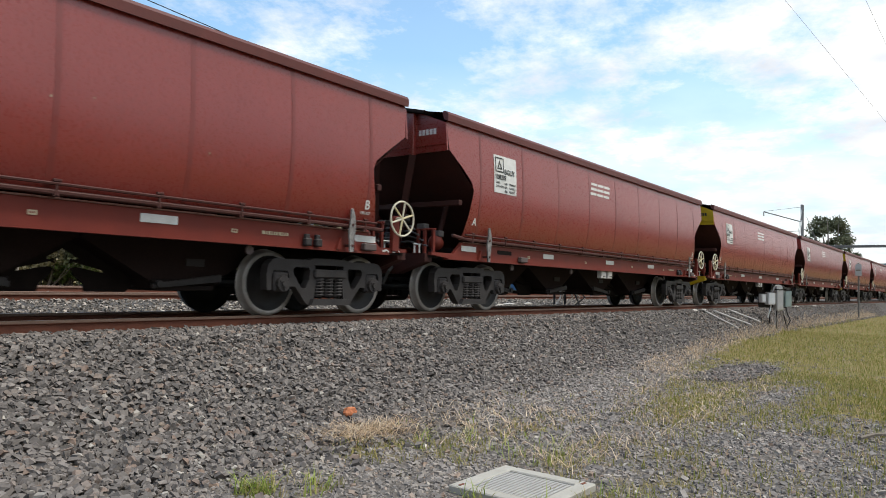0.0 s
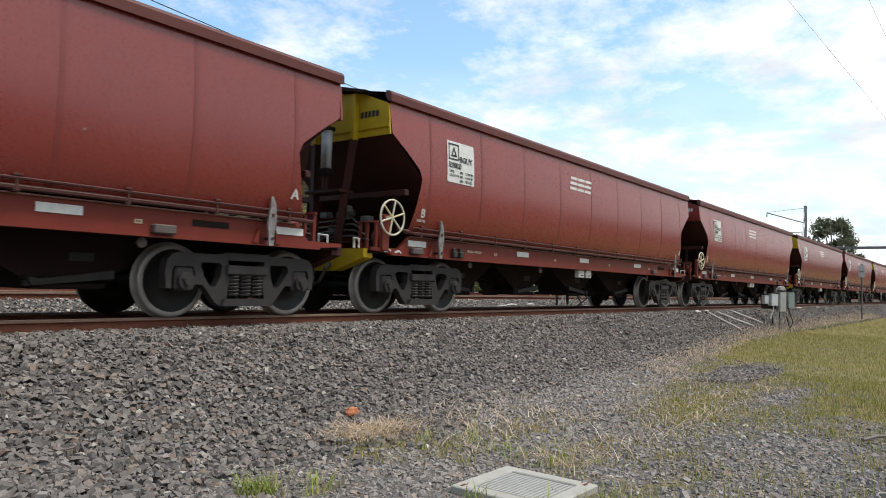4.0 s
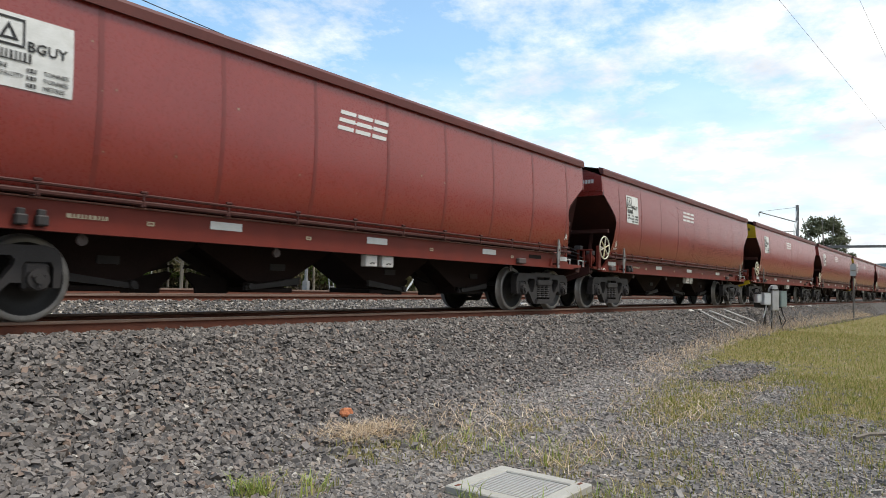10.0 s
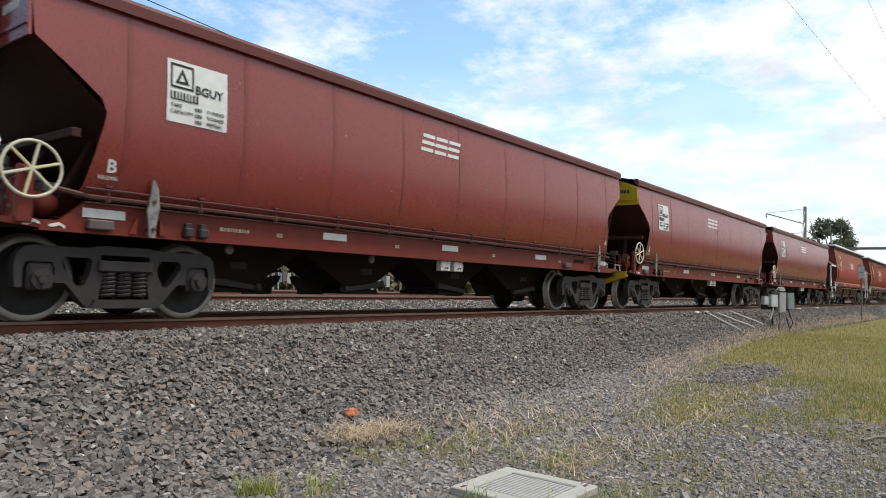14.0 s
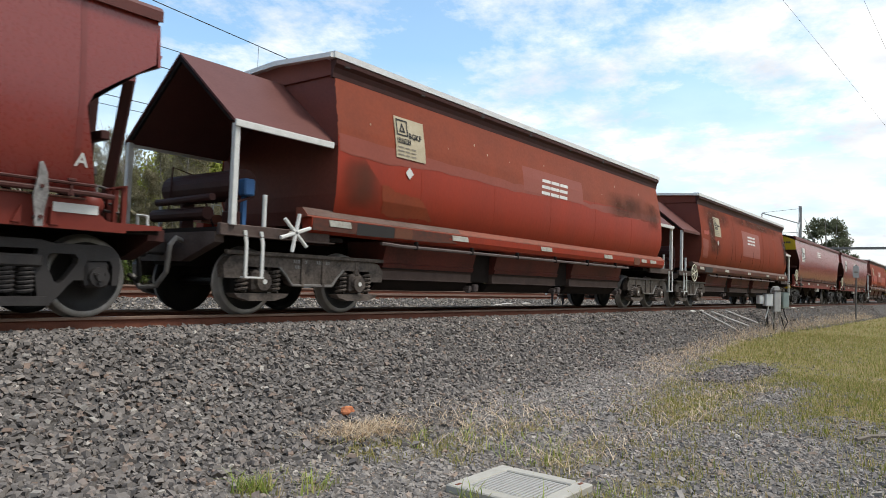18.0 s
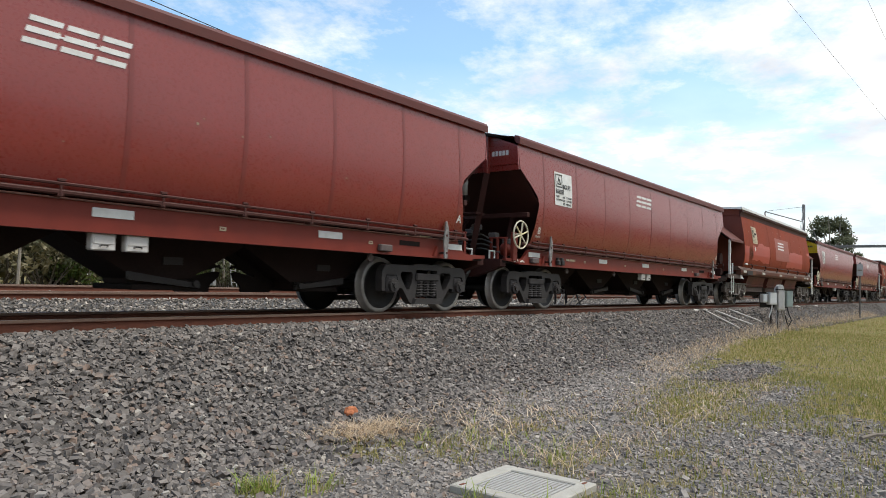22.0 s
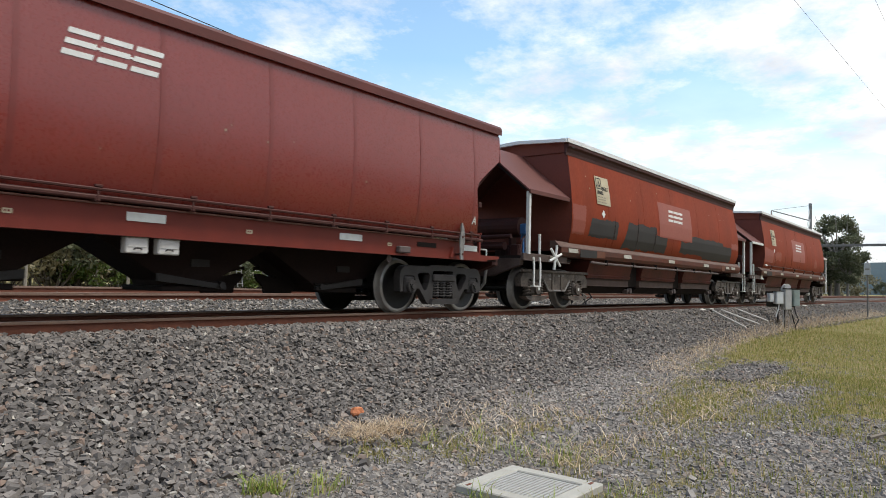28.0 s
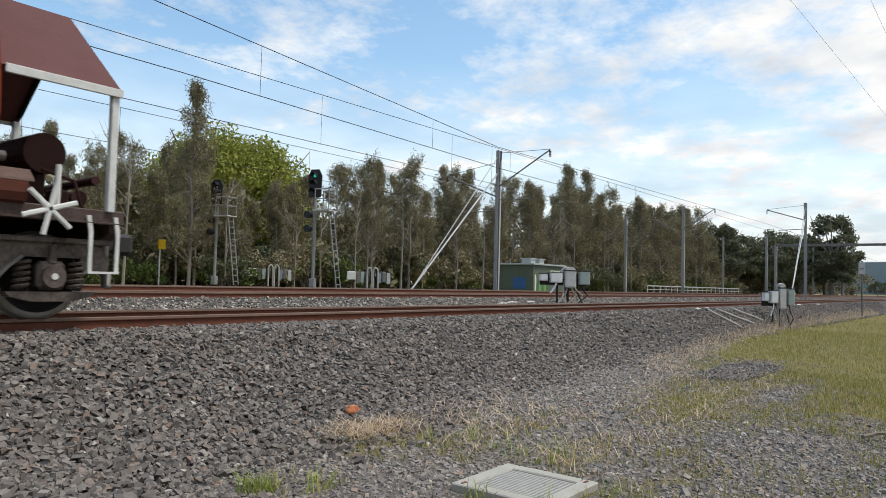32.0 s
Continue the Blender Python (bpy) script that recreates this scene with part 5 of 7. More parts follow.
def stain(name, c1, c2, strength, scale=2.2, stretch=(1, 1, 1)):
    """Thin dirt over the paint: blotchy, and fading out towards its edges."""
    m = mat(name, c1, c2, 0.65, 0, 3, 30, 0.0, spec=0.12)
    N, L = m.node_tree.nodes, m.node_tree.links
    tc = N.new("ShaderNodeTexCoord")
    sep = N.new("ShaderNodeSeparateXYZ"); L.new(tc.outputs["Generated"], sep.inputs[0])
    def mth(op, a, b):
        n = N.new("ShaderNodeMath"); n.operation = op
        for i, v in enumerate((a, b)):
            if isinstance(v, (int, float)):
                n.inputs[i].default_value = v
            else:
                L.new(v, n.inputs[i])
        return n.outputs[0]
    domes = [mth("MULTIPLY", mth("MULTIPLY", sep.outputs[a], 4.0), mth("SUBTRACT", 1.0, sep.outputs[a])) for a in (0, 2)]
    inner = mth("MULTIPLY", *domes)
    mp = N.new("ShaderNodeMapping"); mp.inputs["Scale"].default_value = stretch
    L.new(tc.outputs["Object"], mp.inputs[0])
    ns = N.new("ShaderNodeTexNoise"); ns.inputs["Scale"].default_value, ns.inputs["Detail"].default_value = scale, 6
    L.new(mp.outputs[0], ns.inputs["Vector"])
    r = N.new("ShaderNodeMapRange")
    r.inputs[1].default_value, r.inputs[2].default_value, r.inputs[4].default_value = 0.15, 1.0, strength
    L.new(mth("MULTIPLY", inner, mth("MULTIPLY", ns.outputs["Fac"], 1.9)), r.inputs[0])
    L.new(r.outputs[0], N["Principled BSDF"].inputs["Alpha"])
    return m


SOOT = stain("black_soot", (0.03, 0.024, 0.02), (0.055, 0.036, 0.026), 0.8)
HAZE = stain("brown_grime", (0.1, 0.045, 0.028), (0.075, 0.036, 0.024), 0.6, 1.9)
DRIP = stain("dark_drip", (0.035, 0.022, 0.018), (0.06, 0.03, 0.02), 0.6, 3.0, (1, 1, 0.35))

# repainted and weathered patches on the sides: upper edge, lower edge, paint
PATCHWORK = {
    13: [(((2.28, 3.6), (15.4, 3.6)), ((2.26, 2.65), (5.2, 2.62), (8.4, 2.5), (10.2, 2.6), (11.9, 2.66), (15.45, 2.6)), BROWN), (((2.28, 2.68), (7.4, 2.6), (9.5, 2.56), (15.3, 2.66)), ((2.28, 2.4), (3.3, 2.36), (4.6, 2.46), (7.4, 2.42), (9.46, 2.52), (11.9, 2.42), (15.3, 2.5)), DULL),
         (((11.4, 3.0), (13.4, 3.1), (15.3, 3.15)), ((11.4, 2.35), (13.2, 2.45), (14.5, 2.45), (15.3, 2.2)), HAZE), (((2.28, 2.45), (2.8, 2.4), (3.2, 2.0)), ((2.3, 1.56), (3.3, 1.58)), HAZE), (((14.3, 3.0), (15.4, 3.05)), ((14.3, 2.2), (15.4, 2.15)), HAZE), (((3.2, 2.02), (4.2, 1.9)), ((3.3, 1.56), (4.6, 1.58)), BROWN)],
    14: [(((2.28, 3.62), (6.2, 3.62)), ((2.26, 2.8), (3.6, 2.85), (6.2, 3.0)), HAZE), (((5.5, 3.62), (15.4, 3.62)), ((5.5, 3.2), (15.4, 3.2)), HAZE), (((2.58, 2.66), (3.2, 2.68)), ((2.58, 2.53), (3.16, 2.53)), FRESH), (((2.4, 2.36), (3.0, 2.35)), ((2.45, 1.7), (3.0, 1.72)), DULL),
         (((3.05, 3.1), (3.5, 3.25), (3.95, 2.9)), ((3.05, 2.3), (3.5, 2.2), (3.95, 2.25)), SOOT), (((3.1, 2.5), (4.5, 2.3)), ((3.1, 1.9), (4.5, 1.8)), HAZE), (((14.55, 3.5), (15.44, 3.55)), ((14.55, 1.75), (15.44, 1.7)), HAZE), (((14.95, 3.3), (15.62, 3.3)), ((14.95, 1.9), (15.62, 1.9)), SOOT)],
    17: [(((3.53, 2.42), (4.3, 2.44), (4.7, 2.6), (5.2, 2.6), (5.5, 2.53), (6.41, 2.52)), ((3.44, 1.82), (4.6, 1.87), (5.2, 1.78), (6.29, 1.78)), FRESH), (((10.2, 2.37), (10.9, 2.52), (11.6, 2.54), (13.48, 2.5)), ((9.7, 1.74), (11.28, 1.77), (13.35, 1.77)), FRESH), (((2.3, 2.37), (2.99, 2.38)), ((2.31, 1.68), (2.93, 1.7)), FRESH), (((2.8, 2.4), (3.7, 2.4)), ((2.8, 1.75), (3.7, 1.75)), HAZE),
         (((14.71, 2.68), (15.38, 2.69)), ((14.68, 2.53), (15.35, 2.54)), FRESH)],
    20: [(((3.25, 2.16), (4.77, 2.18)), ((3.11, 1.71), (4.71, 1.73)), SCORCH), (((5.41, 2.22), (6.6, 2.24), (7.35, 2.22), (7.38, 2.03), (8.19, 2.01)), ((5.07, 1.54), (8.14, 1.56)), SCORCH), (((9.35, 1.97), (10.1, 2.0), (10.15, 2.2), (13.58, 2.18), (13.6, 2.05), (14.58, 2.06)), ((9.3, 1.64), (11.5, 1.62), (11.55, 1.53), (14.6, 1.54)), SCORCH), (((2.28, 2.4), (2.96, 2.4)), ((2.3, 1.72), (2.88, 1.72)), DULL),
         (((14.58, 2.22), (15.36, 2.22)), ((14.55, 2.0), (15.35, 2.0)), DULL)],
    21: [(((3.9, 2.18), (4.6, 2.3), (5.25, 2.26)), ((3.94, 1.8), (4.6, 1.95), (5.18, 1.84)), BROWN), (((2.28, 2.42), (3.8, 2.28)), ((2.3, 1.8), (3.75, 1.75)), DULL), (((12.7, 2.1), (13.05, 2.35), (13.35, 2.1)), ((12.6, 1.82), (13.4, 1.86)), BROWN)],
}


def side_patch(root, top, bottom, material, layer, seed):
    """A patch of other paint that follows the bulge, with slightly uneven edges."""
    n, rows = 48, []
    r = random.Random(seed)
    def at(edge, u):
        x = edge[0][0] + (edge[-1][0] - edge[0][0]) * u
        return x, lin(x, list(edge)) + r.uniform(-0.012, 0.012) + 0.05 * noise.noise((x * 2.3, seed, 0)) + 0.025 * noise.noise((x * 7, seed, 4))
    tops, bots = [at(top, i / n) for i in range(n + 1)], [at(bottom, i / n) for i in range(n + 1)]
    y = -1.4175 - 0.0008 * layer
    m = 26
    for j in range(m + 1):
        v = j / m
        rows.append([(a[0] + (b[0] - a[0]) * v + (r.uniform(-0.015, 0.015) if 0 in (i, n - i) else 0), y, a[1] + (b[1] - a[1]) * v) for i, (a, b) in enumerate(zip(tops, bots))])
    bm = B()
    grid(bm, rows)
    ob = part("paint_patch", bm, material, root, smooth=True)
    wrap(ob, b_half, 1.415)


def patchwork(root, k):
    for i, (top, bottom, m) in enumerate(PATCHWORK[k]):
        side_patch(root, top, bottom, m, i + 1, k * 10 + i)
    r = random.Random(k)
    # dark runs down the lower half of the side
    for i in range({14: 6, 20: 3, 21: 4}.get(k, 0)):
        x, z = 4.3 + i * 1.55 + r.uniform(-0.3, 0.3), r.uniform(2.0, 2.5)
        side_patch(root, ((x, z), (x + 0.06, z)), ((x - 0.09, 1.5), (x - 0.03, 1.5)), DRIP, 10, k * 50 + i)
    for i in range(9):
        x, z = r.uniform(2.8, 14.5), r.uniform(2.8, 3.25)
        bm = B()
        w, h = r.uniform(0.012, 0.03), r.uniform(0.02, 0.06)
        plate(bm, [(x, z), (x + w, z + 0.01), (x + w * 0.9, z + h), (x + 0.004, z + h * 0.9)], 1, -1.4265, -1.4225)
        ob = part("scuff", bm, CREAM, root)
        wrap(ob, b_half, 1.415)

PROTO = {"r": wagon_a(RED, "a red end panel"), "y": wagon_a(YELLOW, "a yellow end panel"), "rt": wagon_a(RED, "its handbrake at the rear", True), "yt": wagon_a(YELLOW, "yellow end and rear handbrake", True)}
NOTES = {13: (True, "a white star handbrake"), 14: (False, "brown stains"), 17: (True, "bright red patches"), 20: (True, "black painted patches"), 21: (True, "a clean side")}
# kind of each wagon and where its front coupling stands along the track at the start
ORDER = [(-2, "rt", -21.51), (-1, "yt", -6.11), (0, "rt", 9.25), (1, "y", 24.9), (2, "r", 40.19), (3, "y", 55.51), (4, "r", 70.9), (5, "y", 86.43), (6, "r", 101.81), (7, "y", 117.43),
         (8, "r", 132.8), (9, "y", 148.42), (10, "r", 163.8), (11, "y", 179.26), (12, "r", 194.84), (13, "b", 210.19), (14, "b", 227.21), (15, "y", 244.66), (16, "r", 260.1),
         (17, "b", 275.41), (18, "y", 292.84), (19, "r", 308.5), (20, "b", 323.92), (21, "b", 341.04)]
# metres that the train has rolled at each full second
ROLLED = [0.0, 12.18, 24.2, 36.08, 47.84, 59.51, 71.11, 82.64, 94.14, 105.54, 116.87, 128.12, 139.3, 150.41, 161.46, 172.48, 183.46,
          194.4, 205.32, 216.19, 227.0, 237.76, 248.47, 259.13, 269.75, 280.35, 290.93, 301.47, 312.0, 322.49, 332.97, 343.43, 353.87]


def travelled(t):
    """A smooth curve through the full seconds."""
    i = min(31, max(0, int(t)))
    u = t - i
    a, b = ROLLED[i], ROLLED[i + 1]
    m0 = (b - ROLLED[i - 1]) / 2 if i > 0 else b - a
    m1 = (ROLLED[i + 2] - a) / 2 if i < 31 else b - a
    return a * (2 * u ** 3 - 3 * u * u + 1) + m0 * (u ** 3 - 2 * u * u + u) + b * (3 * u * u - 2 * u ** 3) + m1 * (u ** 3 - u * u)


TRAIN = []
used = set()
for k, kind, x0 in ORDER:
    if kind == "b":
        ob = wagon_b(FADED if k == 13 else DARKFADED, NOTES[k][0], NOTES[k][1], WHITE if k in (13, 21) else HOOD, {17: 15.9, 21: 15.95}.get(k, 1.5), k in (17, 21), WHITE if k in (13, 14, 21) else HOOD, k in (13, 20), {13: FADED}.get(k, LEDGE))
        patchwork(ob, k)
    else:
        ob = PROTO[kind] if kind not in used else copy_thing(PROTO[kind], Matrix())
        used.add(kind)
    ob.matrix_basis = pose(x0, TRACK_Y, 0)
    TRAIN.append((ob, x0))


# ---- ballast, gravel, grass ----
def mesh_np(name, verts, tris, material, label, category):
    me = bpy.data.meshes.new(name)
    me.vertices.add(len(verts)); me.vertices.foreach_set("co", verts.astype(np.float32).ravel())
    me.loops.add(tris.size); me.loops.foreach_set("vertex_index", tris.astype(np.int32).ravel())
    me.polygons.add(len(tris))
    me.polygons.foreach_set("loop_start", np.arange(0, tris.size, 3, dtype=np.int32))
    me.polygons.foreach_set("use_smooth", np.zeros(len(tris), dtype=bool))
    me.update(calc_edges=True)
    me.validate()
    me.materials.append(material)
    return tagged(new(name, me), label, category, kind="stuff")


def island_mat(name, cols, rough=0.9, trans=0.0):
    m = bpy.data.materials.new(name)
    m.use_nodes = True
    N, L = m.node_tree.nodes, m.node_tree.links
    b = N["Principled BSDF"]
    b.inputs["Roughness"].default_value = rough
    b.inputs["Specular IOR Level"].default_value = 0.25
    g = N.new("ShaderNodeNewGeometry")
    r = N.new("ShaderNodeValToRGB")
    els = r.color_ramp.elements
    for i, (p, c) in enumerate(cols):
        e = els[i] if i < 2 else els.new(p)
        e.position, e.color = p, (*c, 1)
    L.new(g.outputs["Random Per Island"], r.inputs[0])
    tc = N.new("ShaderNodeTexCoord")
    n = N.new("ShaderNodeTexNoise"); n.inputs["Scale"].default_value = 45; n.inputs["Detail"].default_value = 3
    L.new(tc.outputs["Object"], n.inputs["Vector"])
    mr = N.new("ShaderNodeMapRange"); mr.inputs[3].default_value, mr.inputs[4].default_value = 0.75, 1.25
    L.new(n.outputs["Fac"], mr.inputs[0])
    h = N.new("ShaderNodeHueSaturation"); L.new(r.outputs[0], h.inputs["Color"]); L.new(mr.outputs[0], h.inputs["Value"])
    L.new(h.outputs[0], b.inputs["Base Color"])
    if trans:
        t = N.new("ShaderNodeBsdfTranslucent"); L.new(h.outputs[0], t.inputs[0])
        mx = N.new("ShaderNodeMixShader"); mx.inputs[0].default_value = trans
        L.new(b.outputs[0], mx.inputs[1]); L.new(t.outputs[0], mx.inputs[2])
        L.new(mx.outputs[0], N["Material Output"].inputs[0])
    return m


GRAVELM = island_mat("fine_gravel", [(0.0, (0.13, 0.117, 0.108)), (1.0, (0.54, 0.486, 0.421)), (0.3, (0.194, 0.176, 0.16)), (0.6, (0.248, 0.221, 0.197)), (0.83, (0.302, 0.27, 0.238)), (0.93, (0.259, 0.184, 0.135)), (0.985, (0.324, 0.292, 0.248))], 0.9)
PALESTONE = island_mat("pale_ballast_stone", [(0.0, (0.0923, 0.0821, 0.0718)), (1.0, (0.513, 0.451, 0.38)), (0.45, (0.175, 0.154, 0.131)), (0.8, (0.277, 0.241, 0.205))], 0.9)
STONE = island_mat("crushed_stone", [(0.0, (0.0886, 0.0788, 0.0724)), (1.0, (0.432, 0.389, 0.335)), (0.3, (0.135, 0.12, 0.109)), (0.6, (0.173, 0.153, 0.138)), (0.83, (0.216, 0.191, 0.171)), (0.93, (0.205, 0.146, 0.113)), (0.985, (0.259, 0.243, 0.221))], 0.85)
GRASSM = island_mat("grass_blades", [(0.0, (0.149, 0.184, 0.0345)), (1.0, (0.506, 0.391, 0.218)), (0.3, (0.23, 0.241, 0.0517)), (0.6, (0.345, 0.299, 0.0978))], 0.7, 0.35)
TUFTM = island_mat("tuft_blades", [(0.0, (0.2, 0.28, 0.05)), (1.0, (0.5, 0.42, 0.22)), (0.5, (0.3, 0.36, 0.08)), (0.8, (0.38, 0.36, 0.12))], 0.7, 0.35)
DRYM = island_mat("dry_grass", [(0.0, (0.448, 0.314, 0.19)), (1.0, (0.672, 0.56, 0.414)), (0.5, (0.538, 0.414, 0.28))], 0.8, 0.25)
rng = np.random.default_rng(11)


def scatter(n, x0, x1, y0, y1, keep=None):
    pts = np.column_stack([rng.uniform(x0, x1, n), rng.uniform(y0, y1, n)])
    if keep is not None:
        pts = pts[[bool(keep(x, y)) for x, y in pts]]
    return pts


CUBE = np.array([[-1, -1, -1], [1, -1, -1], [1, 1, -1], [-1, 1, -1], [-1, -1, 1], [1, -1, 1], [1, 1, 1], [-1, 1, 1]], float)
CTRI = np.array([[0, 2, 1], [0, 3, 2], [4, 5, 6], [4, 6, 7], [0, 1, 5], [0, 5, 4], [1, 2, 6], [1, 6, 5], [2, 3, 7], [2, 7, 6], [3, 0, 4], [3, 4, 7]])


def lying(n, tilt):
    """Turns that leave a slab lying roughly flat."""
    a, b, c = rng.uniform(0, 2 * np.pi, n), rng.normal(0, tilt, n), rng.normal(0, tilt, n)
    o, i = np.zeros(n), np.ones(n)
    rz = np.stack([np.stack([np.cos(a), -np.sin(a), o], 1), np.stack([np.sin(a), np.cos(a), o], 1), np.stack([o, o, i], 1)], 1)
    rx = np.stack([np.stack([i, o, o], 1), np.stack([o, np.cos(b), -np.sin(b)], 1), np.stack([o, np.sin(b), np.cos(b)], 1)], 1)
    ry = np.stack([np.stack([np.cos(c), o, np.sin(c)], 1), np.stack([o, i, o], 1), np.stack([-np.sin(c), o, np.cos(c)], 1)], 1)
    return rx @ ry @ rz


def stones(name, sets, label, material):
    vs, ts, k = [], [], 0
    for pts, lo, hi, up, tilt in sets:
        n = len(pts)
        size = (lo + (hi - lo) * rng.uniform(0, 1, (n, 1, 1)) ** 1.6) * np.array([1.0, 0.72, 0.46]) * rng.uniform(0.75, 1.2, (n, 1, 3)) / 2
        v = CUBE[None] * rng.uniform(0.55, 1.12, (n, 8, 3)) * size
        v[:, 4:, :2] *= rng.uniform(0.45, 0.95, (n, 1, 1))
        v = np.einsum("nij,nkj->nki", lying(n, tilt), v)
        z = np.array([ground_z(x, y) for x, y in pts]) + rng.uniform(-0.006, up, n)
        v += np.column_stack([pts, z])[:, None, :]
        vs.append(v.reshape(-1, 3)); ts.append((CTRI[None] + 8 * np.arange(n)[:, None, None]).reshape(-1, 3) + k)
        k += 8 * n
    return mesh_np(name, np.vstack(vs), np.vstack(ts), material, label, "stones")


def coarse(x, y):
    """How much of the ground here is large ballast stone, fading out below the slope."""
    e = foot(x) - 0.55 * smooth(9, 3, x) - 0.9 * smooth(3.6, 1.8, x)
    heap = math.exp(-((x - 13.1) / 1.5) ** 4 - ((y - 3.4) / 0.42) ** 4)
    return max(heap, 0) if heap > 0.3 else smooth(e - 0.75, e + 0.45, y + 0.5 * noise.noise((x * 0.6, y * 0.6, 2)) + 0.25 * noise.noise((x * 2.1, y * 2.1, 7)))


def in_plan(x, y):
    """The wedge of ground that lies open to the path beside the line."""
    a = min(y - 0.05 * x, 3.1 * x + 0.4 - y) + 0.35 * noise.noise((x * 1.3, y * 1.3, 4))
    return rng.random() < smooth(-0.5, 0.15, a)


def big(x, y):
    return in_plan(x, y) and rng.random() < coarse(x, y)


def bare(x, y):
    return in_plan(x, y) and rng.random() > 0.95 * cover(x, y) and rng.random() > 0.85 * coarse(x, y) and not (3.95 < x < 4.8 and 2.15 < y < 3.02)


stones("ballast", [(scatter(2600, 11.4, 14.8, 2.9, 3.9, lambda x, y: coarse(x, y) > 0.3 and y < 4), 0.05, 0.1, 0.05, 0.45), (scatter(47000, 0.5, 14, 2.5, 8.02, big), 0.045, 0.1, 0.035, 0.45), (scatter(15000, 14, 34, 4.6, 8.0, big), 0.065, 0.12, 0.03, 0.5), (scatter(5000, 34, 70, 5.6, 8.0), 0.08, 0.13, 0.03, 0.5), (scatter(11000, -22, 2.5, 4.2, 8.0, lambda x, y: rng.random() < coarse(max(x, 0.5), y)), 0.06, 0.12, 0.035, 0.45),
                   (scatter(3000, -3, 20, 8.15, 9.5), 0.05, 0.08, 0.02, 0.5)], "loose grey crushed stone ballast along the track", STONE)
def bare_any(x, y):
    return rng.random() > 0.95 * cover(x, y) and not (3.95 < x < 4.8 and 2.15 < y < 3.02)


stones("pale_ballast", [(scatter(16000, 2, 40, 10.0, 15.6), 0.05, 0.11, 0.04, 0.5), (scatter(4000, 40, 80, 10.0, 15.6), 0.08, 0.15, 0.04, 0.5), (scatter(5000, 4, 50, 17.4, 19.7), 0.06, 0.12, 0.03, 0.5)], "pale crushed stone between the tracks", PALESTONE)
stones("gravel", [(scatter(22000, -7, 14, -7, 5.6, bare_any), 0.025, 0.07, 0.01, 0.35), (scatter(94000, 0.4, 15, 0.0, 6.0, bare), 0.018, 0.05, 0.008, 0.35), (scatter(9000, 1.0, 13, 0.3, 5.6, bare), 0.045, 0.085, 0.012, 0.35),
                  (scatter(12000, 6, 16, 3.2, 6.2, bare), 0.04, 0.085, 0.015, 0.4), (scatter(9000, 12, 26, 2.0, 6.2, bare), 0.03, 0.07, 0.01, 0.35)], "scattered grey gravel over bare earth", GRAVELM)


def blades(name, pts, h0, h1, w, lean, material, label, per=1):
    pts = np.repeat(pts, per, 0)
    n = len(pts)
    pts = pts + rng.normal(0, 0.03, (n, 2))
    h = rng.uniform(h0, h1, n)
    a = rng.uniform(0, 2 * np.pi, n)
    ln = rng.uniform(0.1, lean, n) * h
    d = np.column_stack([np.cos(a), np.sin(a)])
    side = np.column_stack([-d[:, 1], d[:, 0]]) * w
    z = np.array([ground_z(x, y) for x, y in pts]) - 0.01
    b0 = np.column_stack([pts - side, z]); b1 = np.column_stack([pts + side, z])
    m0 = np.column_stack([pts + d * ln[:, None] * 0.4 - side * 0.7, z + h * 0.6]); m1 = np.column_stack([pts + d * ln[:, None] * 0.4 + side * 0.7, z + h * 0.6])
    tip = np.column_stack([pts + d * ln[:, None], z + h * rng.uniform(0.75, 1.0, n)])
    v = np.stack([b0, b1, m1, m0, tip], 1).reshape(-1, 3)
    t = (np.array([[0, 1, 2], [0, 2, 3], [3, 2, 4]])[None] + 5 * np.arange(n)[:, None, None]).reshape(-1, 3)
    return mesh_np(name, v, t, material, label, "grass")


def grassy(k):
    return lambda x, y: rng.random() < k * cover(x, y) ** 1.3


blades("grass", np.vstack([scatter(34000, 3, 14, -1, 5.2, grassy(0.9)), scatter(30000, 12, 30, -3, 6.3, grassy(0.8)), scatter(18000, 26, 70, -6, 6.3, grassy(0.8))]), 0.035, 0.11, 0.004, 0.9, GRASSM, "short green and yellow grass over gravel", 3)
weeds = scatter(5000, 8, 45, 0.3, 6.0, lambda x, y: in_plan(x, y) and rng.random() < cover(x, y) ** 3)
blades("grass_weeds", weeds, 0.09, 0.26, 0.0035, 0.8, GRASSM, "taller seeding grass stalks in the field", 2)
tufts = np.vstack([np.array([[3.09, 3.95]]) + rng.normal(0, 0.06, (26, 2)), np.array([[3.4, 3.66]]) + rng.normal(0, 0.09, (6, 2)), np.array([[4.05, 2.25]]) + rng.normal(0, 0.03, (6, 2)), np.array([[3.9, 2.7]]) + rng.normal(0, 0.05, (8, 2)), np.array([[5.5, 3.0]]) + rng.normal(0, 0.28, (20, 2)), np.array([[5.3, 3.9]]) + rng.normal(0, 0.34, (16, 2)), np.array([[4.7, 2.0]]) + rng.normal(0, 0.12, (6, 2))])
blades("grass_tufts", tufts, 0.05, 0.19, 0.0045, 1.5, TUFTM, "bright green grass tufts in the gravel", 5)
dry = np.vstack([np.array([[4.92, 4.62]]) + rng.normal(0, (0.26, 0.13), (420, 2)), np.array([[6.0, 4.6]]) + rng.normal(0, (0.7, 0.22), (130, 2)), scatter(900, 5, 13, 2.4, 4.6, lambda x, y: cover(x, y) > 0.12), scatter(9000, 12, 60, 4.2, 6.8, lambda x, y: abs(y - lin(x, [(12, 4.5), (14.3, 5.0), (22, 6.0), (30, 6.3), (60, 6.3)])) < 0.45)])
